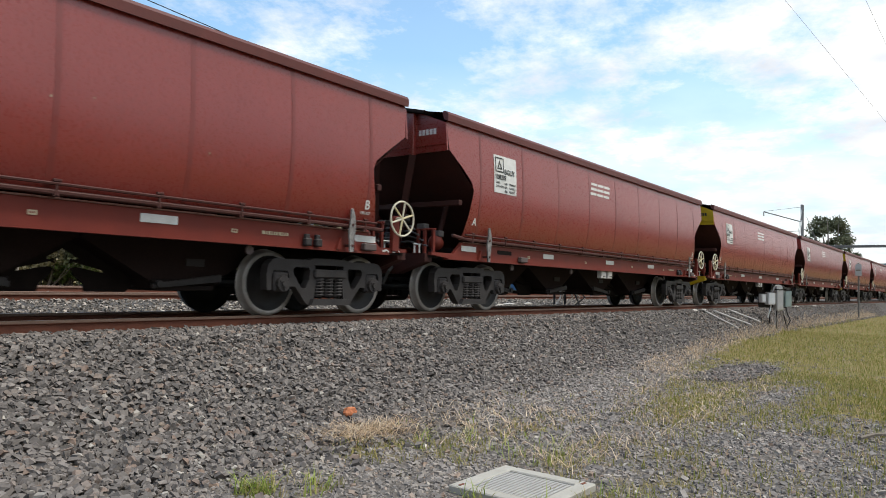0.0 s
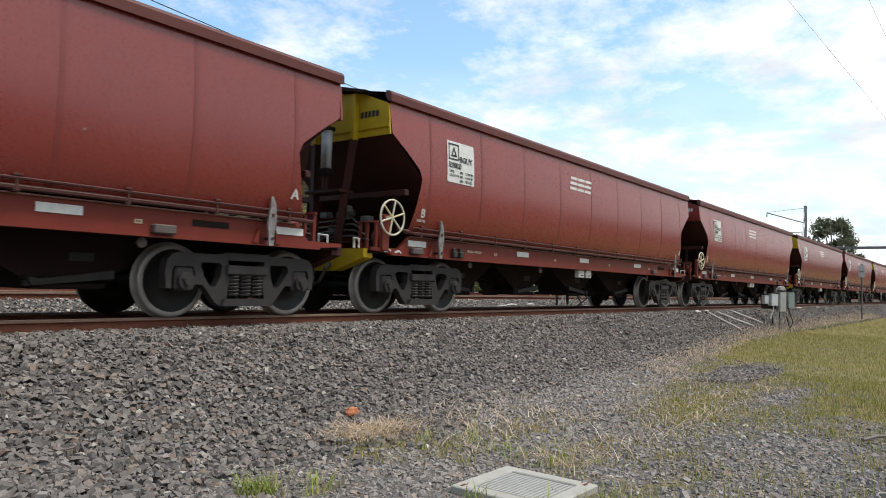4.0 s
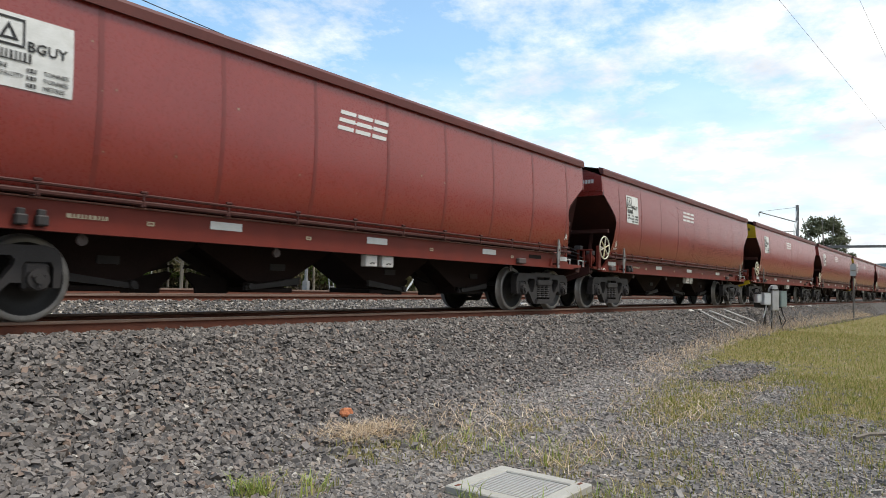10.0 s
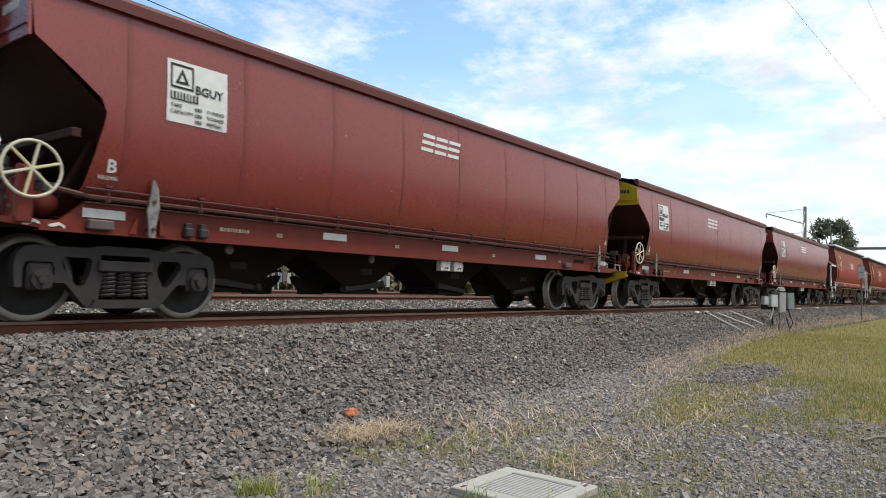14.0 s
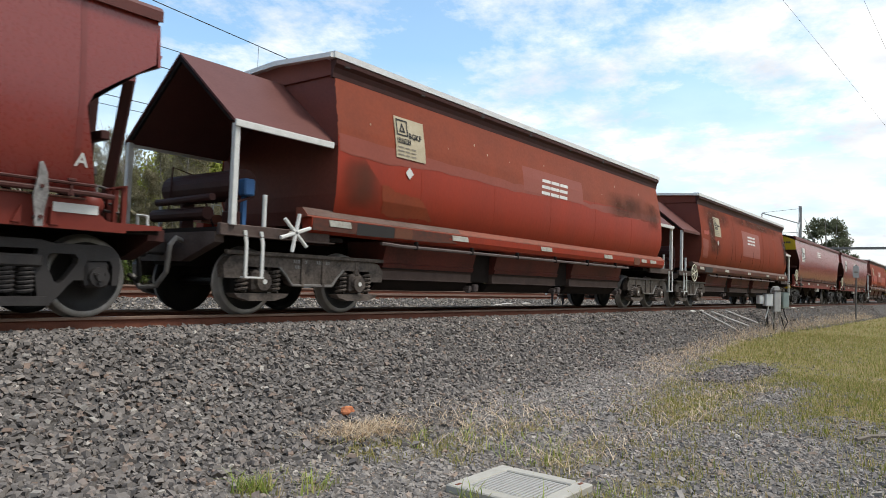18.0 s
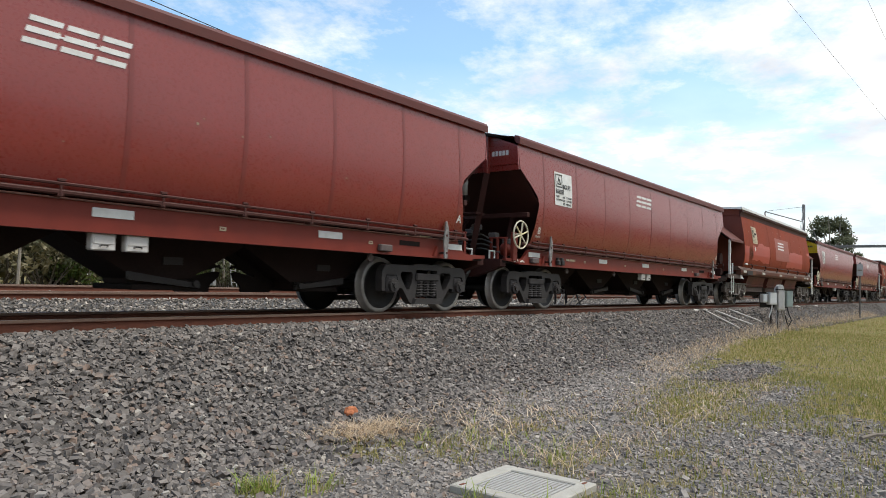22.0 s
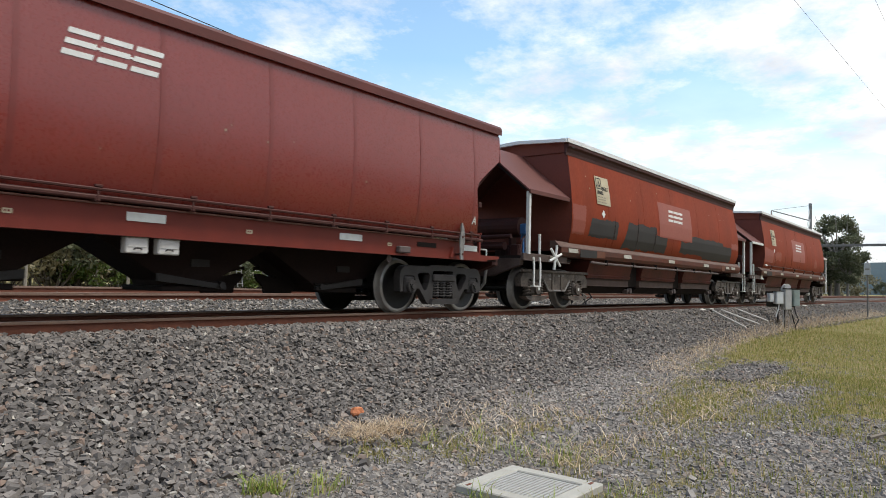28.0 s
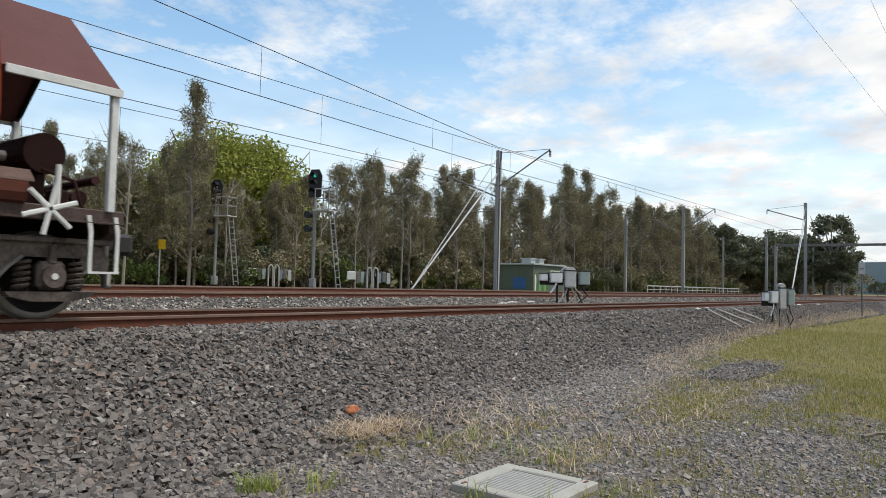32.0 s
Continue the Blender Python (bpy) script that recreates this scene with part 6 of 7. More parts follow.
blades("dry_grass", dry, 0.03, 0.13, 0.0045, 4.0, DRYM, "straw-coloured dry grass at the foot of the ballast", 3)

fringe = scatter(9000, 15, 60, 3.8, 6.9, lambda x, y: rng.random() < math.exp(-((y - lin(x, [(12, 4.4), (14.3, 4.9), (22, 5.95), (30, 6.2), (60, 6.25)])) / 0.3) ** 2) * (0.35 + 0.5 * smooth(20, 27, x)))
blades("straw_fringe", fringe, 0.1, 0.36, 0.0045, 0.9, DRYM, "standing straw along the edge of the grass", 2)


# ---- small things on the near ground ----
DUSTYSTEEL = mat("dusty_galvanised_plate", (0.4, 0.39, 0.37), (0.3, 0.29, 0.27), 0.6, 0.0, 9, 60, 0.08)


def pit_lid():
    root = tagged(new("pit_lid"), "pale concrete pit lid with a ribbed steel centre set in gravel", "cover")
    z = -0.985
    bm = B()
    for a, b in (((4.0, 2.2), (4.74, 2.31)), ((4.0, 2.86), (4.74, 2.97)), ((4.0, 2.31), (4.11, 2.86)), ((4.63, 2.31), (4.74, 2.86))):
        box(bm, (*a, z), (*b, z + 0.09), 0.008)
    part("surround", bm, CONC, root, "weathered concrete surround")
    bm = B()
    box(bm, (4.112, 2.312, z), (4.628, 2.858, z + 0.075))
    part("centre_plate", bm, DUSTYSTEEL, root, "grey ribbed metal plate")
    for i in range(16):
        y = 2.33 + i * 0.034
        bm = B()
        box(bm, (4.13, y, z + 0.074), (4.61, y + 0.016, z + 0.083))
        part("rib", bm, DUSTYSTEEL, root)
    for x, y in ((4.06, 2.9), (4.68, 2.27)):
        bm = B()
        box(bm, (x - 0.03, y - 0.012, z + 0.088), (x + 0.03, y + 0.012, z + 0.094), 0.004)
        part("lifting_slot", bm, RUST, root)


CABLEC = mat("pale_concrete_fragment", (0.55, 0.52, 0.47), (0.4, 0.37, 0.33), 0.8)


def lump(name, at, size, material, label, cat, seed):
    bm = B()
    bmesh.ops.create_icosphere(bm, subdivisions=3, radius=1)
    for v in bm.verts:
        k = 1 + 0.28 * noise.noise(v.co * 1.4 + Vector((seed, 0, 0))) + 0.12 * noise.noise(v.co * 4 + Vector((seed, 3, 0)))
        v.co = Vector((v.co.x * size[0], v.co.y * size[1], v.co.z * size[2])) * k
    ob = link(bm, name, material)
    ob.location = at
    return tagged(ob, label, cat)


pit_lid()
lump("brick_fragment", (5.2, 5.14, ground_z(5.2, 5.14) + 0.05), (0.075, 0.06, 0.06), mat("broken_brick", (0.52, 0.21, 0.1), (0.36, 0.11, 0.05), 0.85, 0, 14, 80, 0.4), "broken orange brick lying on the ballast", "brick", 2)
for x, y, s in ((6.9, 2.55, 0.03), (7.4, 1.9, 0.035), (9.0, 4.3, 0.03), (4.3, 5.9, 0.035)):
    lump("white_stone", (x, y, ground_z(x, y) + 0.02), (s, s * 0.8, s * 0.7), CONC, "pale stone lying in the gravel", "stone", x)
for x, y, a in ((21.0, 13.1, 0.34), (22.6, 13.3, 0.26), (24.6, 12.0, 0.3), (19.6, 12.6, 0.22), (26.8, 10.9, 0.3), (28.4, 10.8, 0.24), (23.4, 7.45, 0.2), (24.5, 7.5, 0.16), (39.0, 7.4, 0.3), (43.5, 7.3, 0.25)):
    lump("concrete_fragment", (x, y, ground_z(x, y) + 0.04), (a, a * 0.35, 0.045), CABLEC, "pale flat fragment lying on the ballast", "debris", x)
bm = B()
pipe(bm, [(8.0, 0.95, -0.89), (8.25, 0.86, -0.88), (8.5, 0.7, -0.89)], 0.02)
tagged(link(bm, "stick", mat("grey_stick", (0.2, 0.17, 0.14), None, 0.9)), "weathered grey stick on the grass", "stick")


# ---- trackside equipment ----
def cable(name, pts, r, material, label):
    bm = B()
    pipe(bm, pts, r, 6)
    return tagged(link(bm, name, material, smooth=True), label, "cable")


CABLE = mat("pale_conduit", (0.42, 0.41, 0.39), (0.3, 0.29, 0.27), 0.6)
for a, b in (((23.6, 7.2), (25.6, 6.0)), ((24.6, 7.2), (28.4, 6.15)), ((26.4, 7.2), (30.0, 6.3))):
    pts = []
    for i in range(9):
        u = 0.62 * i / 8
        x, y = a[0] + (b[0] - a[0]) * u ** 1.15, a[1] + (b[1] - a[1]) * u
        pts.append((x, y, ground_z(x, y) + 0.05))
    cable("conduit", pts, 0.035, CABLE, "pale flexible conduit running down the ballast")


def equipment_cabinet(x, y, z, s=1.0, turn=0, wide=0.82):
    root = tagged(new("equipment_cabinet"), "grey trackside junction boxes with looped pale conduits", "junction box", "trackside boxes")
    bm = B()
    rod(bm, (0.05, 0, 0), (0.05, 0, 1.3 * s), 0.05, 8)
    rod(bm, (-0.3, 0.1, 0), (-0.3, 0.1, 1.2 * s), 0.04, 8)
    box(bm, (-0.6, 0.0, 1.15 * s), (0.6, 0.06, 1.22 * s))
    box(bm, (-0.9, 0.16, 0.9 * s), (0.75, 0.2, 1.5 * s))
    part("stand", bm, STEEL, root, "grey steel stand")
    for (a, b, m) in (((-0.95, -0.2, 1.1), (-0.68, 0.1, 1.45), CABWHITE), ((-0.58, -0.25, 1.02), (-0.18, 0.1, 1.52), CABWHITE), ((-0.08, -0.22, 0.8), (0.3, 0.15, 1.62), PALEBOX), ((0.42, -0.2, 0.95), (0.78, 0.15, 1.6), PALEGREEN)):
        bm = B()
        box(bm, (a[0], a[1], a[2] * s), (b[0], b[1], b[2] * s), 0.02)
        bx = part("box", bm, m, root)
        bm = B()
        box(bm, (a[0] + 0.03, a[1] - 0.015, a[2] * s + 0.04), (b[0] - 0.03, a[1] - 0.002, b[2] * s - 0.04), 0.006)
        part("box_door", bm, m, bx)
        bm = B()
        box(bm, (a[0] - 0.015, a[1] - 0.02, b[2] * s), (b[0] + 0.015, b[1] + 0.02, b[2] * s + 0.02))
        part("box_roof", bm, STEEL, bx)
    for dx in (-0.02, 0.1):
        bm = B()
        pipe(bm, [(dx - 0.2 + 0.35 * (1 - math.cos(t)) / 2 * 1.2, -0.05 + dx, (1.5 + 0.28 * math.sin(t)) * s) for t in [math.pi * i / 8 for i in range(9)]], 0.035, 6)
        part("conduit_loop", bm, CABLE, root, "looped pale conduit")
    bm = B()
    plate(bm, [(0.11 + 0.17 * math.cos(t), (1.66 + 0.17 * math.sin(t)) * s) for t in [math.pi * i / 10 for i in range(11)]], 1, -0.18, 0.1)
    part("rounded_hood", bm, PALEBOX, root, "pale grey rounded hood")
    for dx, bow, foot_x, r0, m in ((0.02, -0.1, -0.06, 0.03, TANPIPE), (0.14, 0.16, 0.02, 0.036, TANPIPE), (0.22, 0.3, 0.3, 0.036, TANPIPE), (0.3, 0.1, 0.5, 0.03, RUBBER), (0.5, 0.2, 0.3, 0.03, RUBBER), (-0.12, -0.02, -0.32, 0.026, CABLE)):
        bm = B()
        pipe(bm, [(dx, -0.1, 0.95 * s), (dx + bow * 0.3, -0.16, 0.68 * s), (dx + bow, -0.2, 0.42 * s), ((dx + bow + foot_x) / 2, -0.24, 0.2 * s), (foot_x, -0.28, 0.02)], r0, 7)
        part("conduit", bm, m, root, "flexible conduit hanging to the ground")
    bm = B()
    pipe(bm, [(-0.36, -0.12, 1.02 * s), (-0.42, -0.14, 0.82 * s), (-0.58, -0.18, 0.52 * s)], 0.034, 7)
    part("conduit", bm, CABWHITE, root, "short white pipe end")
    root.matrix_basis = pose(x, y, z, 0, 0, turn) @ Matrix.Diagonal((wide, 1, 1, 1))
    return root


TANPIPE = mat("dusty_tan_conduit", (0.34, 0.3, 0.25), (0.22, 0.19, 0.155), 0.7)
CABWHITE = mat("white_box_paint", (0.82, 0.82, 0.8), (0.66, 0.66, 0.64), 0.5, 0, 4, 40, 0.02)
PALEGREEN = mat("pale_green_paint", (0.36, 0.42, 0.39), (0.27, 0.32, 0.3), 0.5)
GREENBOX = mat("green_paint", (0.115, 0.145, 0.105), (0.085, 0.107, 0.078), 0.55, 0, 2, 30, 0.03)
equipment_cabinet(29.6, 6.32, ground_z(29.6, 6.32) - 0.05, 0.97, turn=-55, wide=0.66)
equipment_cabinet(24.4, 12.8, ground_z(24.4, 12.8), 0.78, turn=-50, wide=1.12)


def equipment_rack(x, y, z, turn):
    """A low frame of cable terminals with a white box at one end."""
    root = tagged(new("equipment_rack"), "low rack of grey cable terminals with white box and conduit loops", "junction box", "trackside boxes")
    for dx in (-0.9, -0.3, 0.35, 0.95):
        bm = B()
        box(bm, (dx - 0.03, -0.03, 0), (dx + 0.03, 0.03, 1.15), 0.005)
        part("rack_post", bm, STEEL, root)
    bm = B()
    for zz in (0.45, 0.95):
        box(bm, (-1.0, 0.03, zz), (1.0, 0.08, zz + 0.06))
    part("rack_rail", bm, GALVD, root)
    bm = B()
    box(bm, (-1.25, -0.2, 0.55), (-0.8, 0.1, 1.0), 0.02)
    part("white_box", bm, WHITE, root, "white painted box")
    for i, (dx, m) in enumerate(((-0.65, GALVD), (-0.42, PALEGREEN), (-0.15, GALVD), (0.1, STEEL), (0.5, BLUEGREY), (0.75, GALVD), (1.0, GALV))):
        bm = B()
        box(bm, (dx - 0.1, -0.12, 0.35 + 0.05 * (i % 3)), (dx + 0.1, 0.02, 0.95 + 0.04 * (i % 2)), 0.015)
        part("terminal_box", bm, m, root)
    for dx in (-0.05, 0.28):
        bm = B()
        pipe(bm, [(dx - 0.12, -0.2, 0.0), (dx - 0.12, -0.2, 0.95)] + [(dx - 0.12 * math.cos(t), -0.2, 1.02 + 0.2 * math.sin(t)) for t in [math.pi * i / 6 for i in range(7)]] + [(dx + 0.12, -0.2, 0.95), (dx + 0.14, -0.2, 0.0)], 0.045, 6)
        part("conduit_loop", bm, CABLE, root, "looped pale conduit")
    root.matrix_basis = pose(x, y, z, 0, 0, turn)


BLUEGREY = mat("blue_grey_paint", (0.25, 0.32, 0.4), (0.18, 0.23, 0.3), 0.5)
equipment_rack(27.7, 26.4, 0.0, -40)
equipment_rack(25.6, 32.1, 0.05, -40)


def sign_post():
    root = tagged(new("track_sign"), "narrow pale sign board on a thin grey post beside the track", "sign")
    x, y = 50.0, 5.96
    z = ground_z(x, y)
    bm = B()
    rod(bm, (x, y, z), (x, y, 2.54), 0.05, 8)
    part("post", bm, GALVD, root)
    bm = B()
    plate(bm, [(y - 0.17, 1.72), (y + 0.17, 1.72), (y + 0.17, 2.38), (y + 0.1, 2.46), (y - 0.1, 2.46), (y - 0.17, 2.38)], 0, x - 0.075, x - 0.052)
    board = part("sign_board", bm, GALV, root, "pale grey board with clipped corners")
    bm = B()
    box(bm, (x - 0.085, y - 0.12, 2.02), (x - 0.076, y + 0.12, 2.1))
    part("sign_bar", bm, GREYPRINT, board)


sign_post()


def signal(x, y, z, h, ladder):
    root = tagged(new("railway_signal"), "grey signal post with black three-lamp head and ladder cage", "signal", "signals")
    bm = B()
    rod(bm, (0, 0, 0), (0, 0, h - 1.2), 0.075, 12)
    box(bm, (-0.13, -0.13, 0), (0.13, 0.13, 0.45), 0.02)
    part("post", bm, GREYPOST, root, "grey round post")
    bm = B()
    plate(bm, [(-0.32, h - 1.3), (0.32, h - 1.3), (0.36, h - 0.3), (0.2, h), (-0.2, h), (-0.36, h - 0.3)], 1, -0.1, -0.04)
    hd = part("signal_head", bm, BLACK, root, "black backing board")
    for i in range(3):
        zc = h - 0.3 - 0.36 * i
        bm = B()
        n = 12
        grid(bm, [[(0.15 * math.cos(a), yy, zc + 0.15 * math.sin(a)) for a in [math.pi * (k / n) * 1.1 - 0.15 for k in range(n + 1)]] for yy in (-0.1, -0.36)])
        part("hood", bm, BLACK, hd)
        bm = B()
        rod(bm, (0, -0.115, zc), (0, -0.1, zc), 0.075, 12)
        part("lens", bm, LENS if i == 0 and ladder else DARKGLASS, hd)
    for zc in (h - 2.1, h - 2.75):
        bm = B()
        rod(bm, (-0.3, -0.2, zc), (-0.3, 0.05, zc), 0.17, 12)
        pipe(bm, [(-0.3, 0, zc), (0, 0, zc - 0.1)], 0.03)
        part("marker_light", bm, BLACK, root)
    bm = B()
    box(bm, (0.1, -0.4, h - 1.95), (0.95, 0.4, h - 1.9))
    part("platform", bm, GALV, root)
    for xx in (0.2, 0.92):
        for yy in (-0.38, 0.38):
            bm = B()
            rod(bm, (xx, yy, h - 1.9), (xx, yy, h - 0.95), 0.025, 6)
            part("cage_post", bm, GREYPOST, root)
    for zz in (h - 0.95, h - 1.4):
        bm = B()
        pipe(bm, [(0.2, -0.38, zz), (0.92, -0.38, zz), (0.92, 0.38, zz), (0.2, 0.38, zz)], 0.025)
        part("cage_rail", bm, GREYPOST, root)
    for yy in (-0.2, 0.2):
        bm = B()
        rod(bm, (0.85, yy, h - 1.9), (1.35, yy, 0), 0.03, 6)
        part("ladder_rail", bm, GREYPOST, root)
    for i in range(11):
        u = i / 11
        bm = B()
        rod(bm, (1.35 - 0.5 * u, -0.2, 0.2 + (h - 2.1) * u), (1.35 - 0.5 * u, 0.2, 0.2 + (h - 2.1) * u), 0.018, 5)
        part("rung", bm, GREYPOST, root)
    root.matrix_basis = pose(x, y, z, 0, 0, -72)


GREYPOST = mat("weathered_grey_post", (0.3, 0.3, 0.3), (0.2, 0.2, 0.19), 0.6, 0.1, 8, 60, 0.05)
LENS = mat("green_lens", (0.02, 0.5, 0.4), None, 0.2, bump=0)
LENS.node_tree.nodes["Principled BSDF"].inputs["Emission Color"].default_value = (0.05, 0.9, 0.7, 1)
LENS.node_tree.nodes["Principled BSDF"].inputs["Emission Strength"].default_value = 0.35
DARKGLASS = mat("dark_lens", (0.01, 0.01, 0.012), None, 0.15, bump=0)
signal(21.93, 24.53, 0.1, 5.5, True)
signal(21.64, 31.77, 0.1, 5.5, False)


def yellow_sign():
    root = tagged(new("marker_sign"), "small yellow marker board on a grey post", "sign")
    bm = B()
    rod(bm, (19.59, 33.59, 0), (19.59, 33.59, 2.3), 0.04, 6)
    part("post", bm, GALV, root)
    bm = B()
    box(bm, (19.39, 33.4, 1.85), (19.8, 33.5, 2.35), 0.01)
    part("board", bm, YELLOW, root)


yellow_sign()


def relay_hut():
    root = tagged(new("relay_hut"), "low green metal relay hut with pale roof and vents", "hut")
    bm = B()
    box(bm, (-2.3, -1.6, 0), (2.3, 1.6, 1.95), 0.01)
    part("wall", bm, GREENBOX, root, "green wall panels with faded spray paint")
    bm = B()
    box(bm, (-2.45, -1.75, 1.95), (2.45, 1.75, 2.07), 0.02)
    part("roof", bm, PALEGREEN, root, "pale roof")
    for x in (-0.3, 1.0):
        bm = B()
        box(bm, (x - 0.35, -0.4, 2.07), (x + 0.35, 0.4, 2.45), 0.02)
        v = part("roof_vent", bm, GALV, root)
        bm = B()
        box(bm, (x - 0.42, -0.48, 2.45), (x + 0.42, 0.48, 2.52), 0.01)
        part("vent_cap", bm, GALV, v)
    bm = B()
    box(bm, (-2.32, -1.0, 0.25), (-2.3, 0.05, 1.05))
    part("blue_panel", bm, BLUE, root, "blue painted patch")
    for i in range(8):
        bm = B()
        x = 0.1 + i * 0.26
        pipe(bm, [(x, -1.612, 0.75), (x + 0.06, -1.612, 1.55), (x + 0.16, -1.612, 1.62), (x + 0.24, -1.612, 1.5), (x + 0.15, -1.612, 0.95)], 0.04, 4)
        part("spray_stroke", bm, SPRAY, root)
    for x in (-1.5, -0.8):
        bm = B()
        plate(bm, [(x, 0.1), (x + 0.35, 0.1), (x + 0.4, 0.7), (x + 0.25, 1.0), (x + 0.2, 0.75), (x + 0.05, 0.95)], 1, -1.61, -1.6)
        part("spray_patch", bm, SPRAYGREEN, root, "bright green sprayed patch")
    bm = B()
    plate(bm, [(-2.05, 0.1), (-1.9, 0.1), (-1.85, 0.9), (-1.95, 1.3), (-2.1, 1.2)], 1, -1.61, -1.6)
    part("spray_patch", bm, SPRAY, root)
    root.matrix_basis = pose(45.7, 27.0, 0.0, 0, 0, 0)


SPRAY = mat("spray_paint", (0.55, 0.66, 0.42), (0.68, 0.7, 0.6), 0.6)
SPRAYGREEN = mat("green_spray_paint", (0.1, 0.3, 0.06), (0.15, 0.36, 0.1), 0.6)
relay_hut()


# ---- overhead line ----
def mast(x, y, z, h, arms=(), stay=None, label="grey steel overhead line mast with cantilever arms", pale=True):
    root = tagged(new("overhead_mast"), label, "mast", "overhead line masts")
    bm = B()
    box(bm, (x - 0.16, y - 0.11, z - 0.3), (x - 0.13, y + 0.11, z + h))
    box(bm, (x + 0.13, y - 0.11, z - 0.3), (x + 0.16, y + 0.11, z + h))
    box(bm, (x - 0.13, y - 0.015, z - 0.3), (x + 0.13, y + 0.015, z + h))
    part("mast_post", bm, WOODPOLE, root, "rolled steel mast")
    if pale:
        bm = B()
        box(bm, (x + 0.0, y - 0.13, z), (x + 0.12, y - 0.112, z + h * 0.93))
        part("cable_duct", bm, GALV, root, "pale cable duct on the mast")
    for ty, z0, z1, zt in arms:
        bm = B()
        rod(bm, (x, y, z0), (x, ty, z1), 0.045, 6)
        a = part("cantilever_arm", bm, GALVD, root)
        bm = B()
        rod(bm, (x, y, zt), (x, ty, z1 + 0.03), 0.015, 5)
        part("tie_wire", bm, STEEL, a)
        bm = B()
        for k in range(4):
            rod(bm, (x, ty, z1 - 0.08 - 0.09 * k), (x, ty, z1 - 0.13 - 0.09 * k), 0.07, 8)
        part("insulator", bm, RUST, a)
        bm = B()
        rod(bm, (x, y, z0 - 0.8), (x, ty + (1.0 if ty < y else -1.0), z0 - 0.85), 0.03, 6)
        part("registration_arm", bm, GALVD, a)
    if stay:
        bm = B()
        rod(bm, stay, (x, y, z + h * 0.85), 0.05, 6)
        rod(bm, stay, (x, y, z + h * 0.97), 0.025, 6)
        part("stay", bm, GALV, root, "raking stay rod")
    return root


mast(35.3, 23.2, 0.0, 8.6, [(19.7, 6.4, 8.33, 8.45), (27.1, 5.75, 7.33, 7.9)], (27.5, 23.27, 0.1))
mast(70.9, 24.1, 0.0, 8.9, [(21.0, 6.6, 8.53, 8.6), (27.3, 6.0, 7.74, 8.0)])
mast(106.5, 24.4, 0.0, 8.7, [(21.0, 6.4, 8.4, 8.5)])
mast(142, 24.6, 0.0, 8.7, [(21.0, 6.4, 8.4, 8.5)])
mast(74.8, 31.9, 0.0, 8.6, [(27.5, 5.5, 7.2, 7.4)])
mast(112, 31.9, 0.0, 8.6, [(27.5, 5.5, 7.2, 7.4)])
mast(70.8, 12.9, 0.0, 8.7, [(16.2, 7.1, 8.2, 8.5)], (64.5, 12.9, -0.2), pale=False)


def gantry():
    root = tagged(new("line_gantry"), "grey steel gantry beam across the tracks", "gantry")
    for y in (27.9, 4.6):
        bm = B()
        box(bm, (128.0, y - 0.2, -0.5), (128.4, y + 0.2, 8.4), 0.02)
        part("gantry_post", bm, WOODPOLE, root)
    bm = B()
    box(bm, (128.0, -12, 8.1), (128.3, 27.9, 8.5), 0.02)
    part("gantry_beam", bm, GALVD, root)


gantry()


def wires():
    def run(pts, r):
        root = tagged(new("overhead_wire"), "thin dark overhead wire above the tracks", "wire", "overhead wires")
        xs = [a[0] for a in pts]
        for a, b in zip(pts, pts[1:]):
            bm = B()
            n = 10
            sag = 0.0
            pipe(bm, [(a[0] + (b[0] - a[0]) * i / n, a[1] + (b[1] - a[1]) * i / n, a[2] + (b[2] - a[2]) * i / n - sag * 4 * (i / n) * (1 - i / n)) for i in range(n + 1)], r, 5)
            part("wire_span", bm, STEEL, root)
        return root
    posts = [71, 106.5, 142, 178, 214]
    m2 = run([(-36, 16.5, 10.0), (2, 16.5, 7.9), (25, 16.5, 6.4), (52, 16.5, 6.75)] + [(x, 16.5, 7.0) for x in posts], 0.0125)
    run([(-36, 16.5, 6.0), (10, 16.5, 5.8), (25, 16.5, 5.5), (52, 16.5, 5.4)] + [(x, 16.5, 5.4) for x in posts], 0.012)
    m3 = run([(-36, 20.6, 7.7), (35, 20.3, 7.7)] + [(x, 20.8, 7.9) for x in posts], 0.0125)
    run([(-36, 20.6, 5.85), (35, 20.3, 5.75)] + [(x, 20.8, 5.7) for x in posts], 0.012)
    m4 = run([(-36, 27.6, 7.3), (35.3, 27.1, 7.1)] + [(x, 27.3, 7.4) for x in posts], 0.0125)
    run([(-36, 27.6, 5.9), (35.3, 27.1, 5.6)] + [(x, 27.3, 5.6) for x in posts], 0.012)
    # a power line passes high above
    run([(-60, 12.9, 16.9), (20, 9.5, 16.9), (100, 5.9, 17.0), (300, -3.0, 17.0)], 0.008)
    run([(-60, 7.0, 17.0), (20, 5.4, 17.0), (100, 3.8, 17.0), (300, -0.2, 17.0)], 0.008)
    for root, y, spots in ((m2, 16.5, ((2.5, 7.85, 5.83), (12.5, 7.18, 5.75), (20.5, 6.67, 5.58), (26.0, 6.42, 5.5), (40.0, 6.6, 5.44))), (m3, 20.5, ((9.0, 7.7, 5.8), (18.5, 7.7, 5.78), (27.0, 7.7, 5.76), (30.5, 7.7, 5.75), (50, 7.78, 5.74))), (m4, 27.4, ((14, 7.2, 5.7), (17, 7.2, 5.7), (24, 7.15, 5.65), (31, 7.1, 5.6)))):
        for x, z1, z0 in spots:
            bm = B()
            rod(bm, (x, y, z0), (x, y, z1), 0.008, 4)
            part("dropper", bm, STEEL, root)


wires()


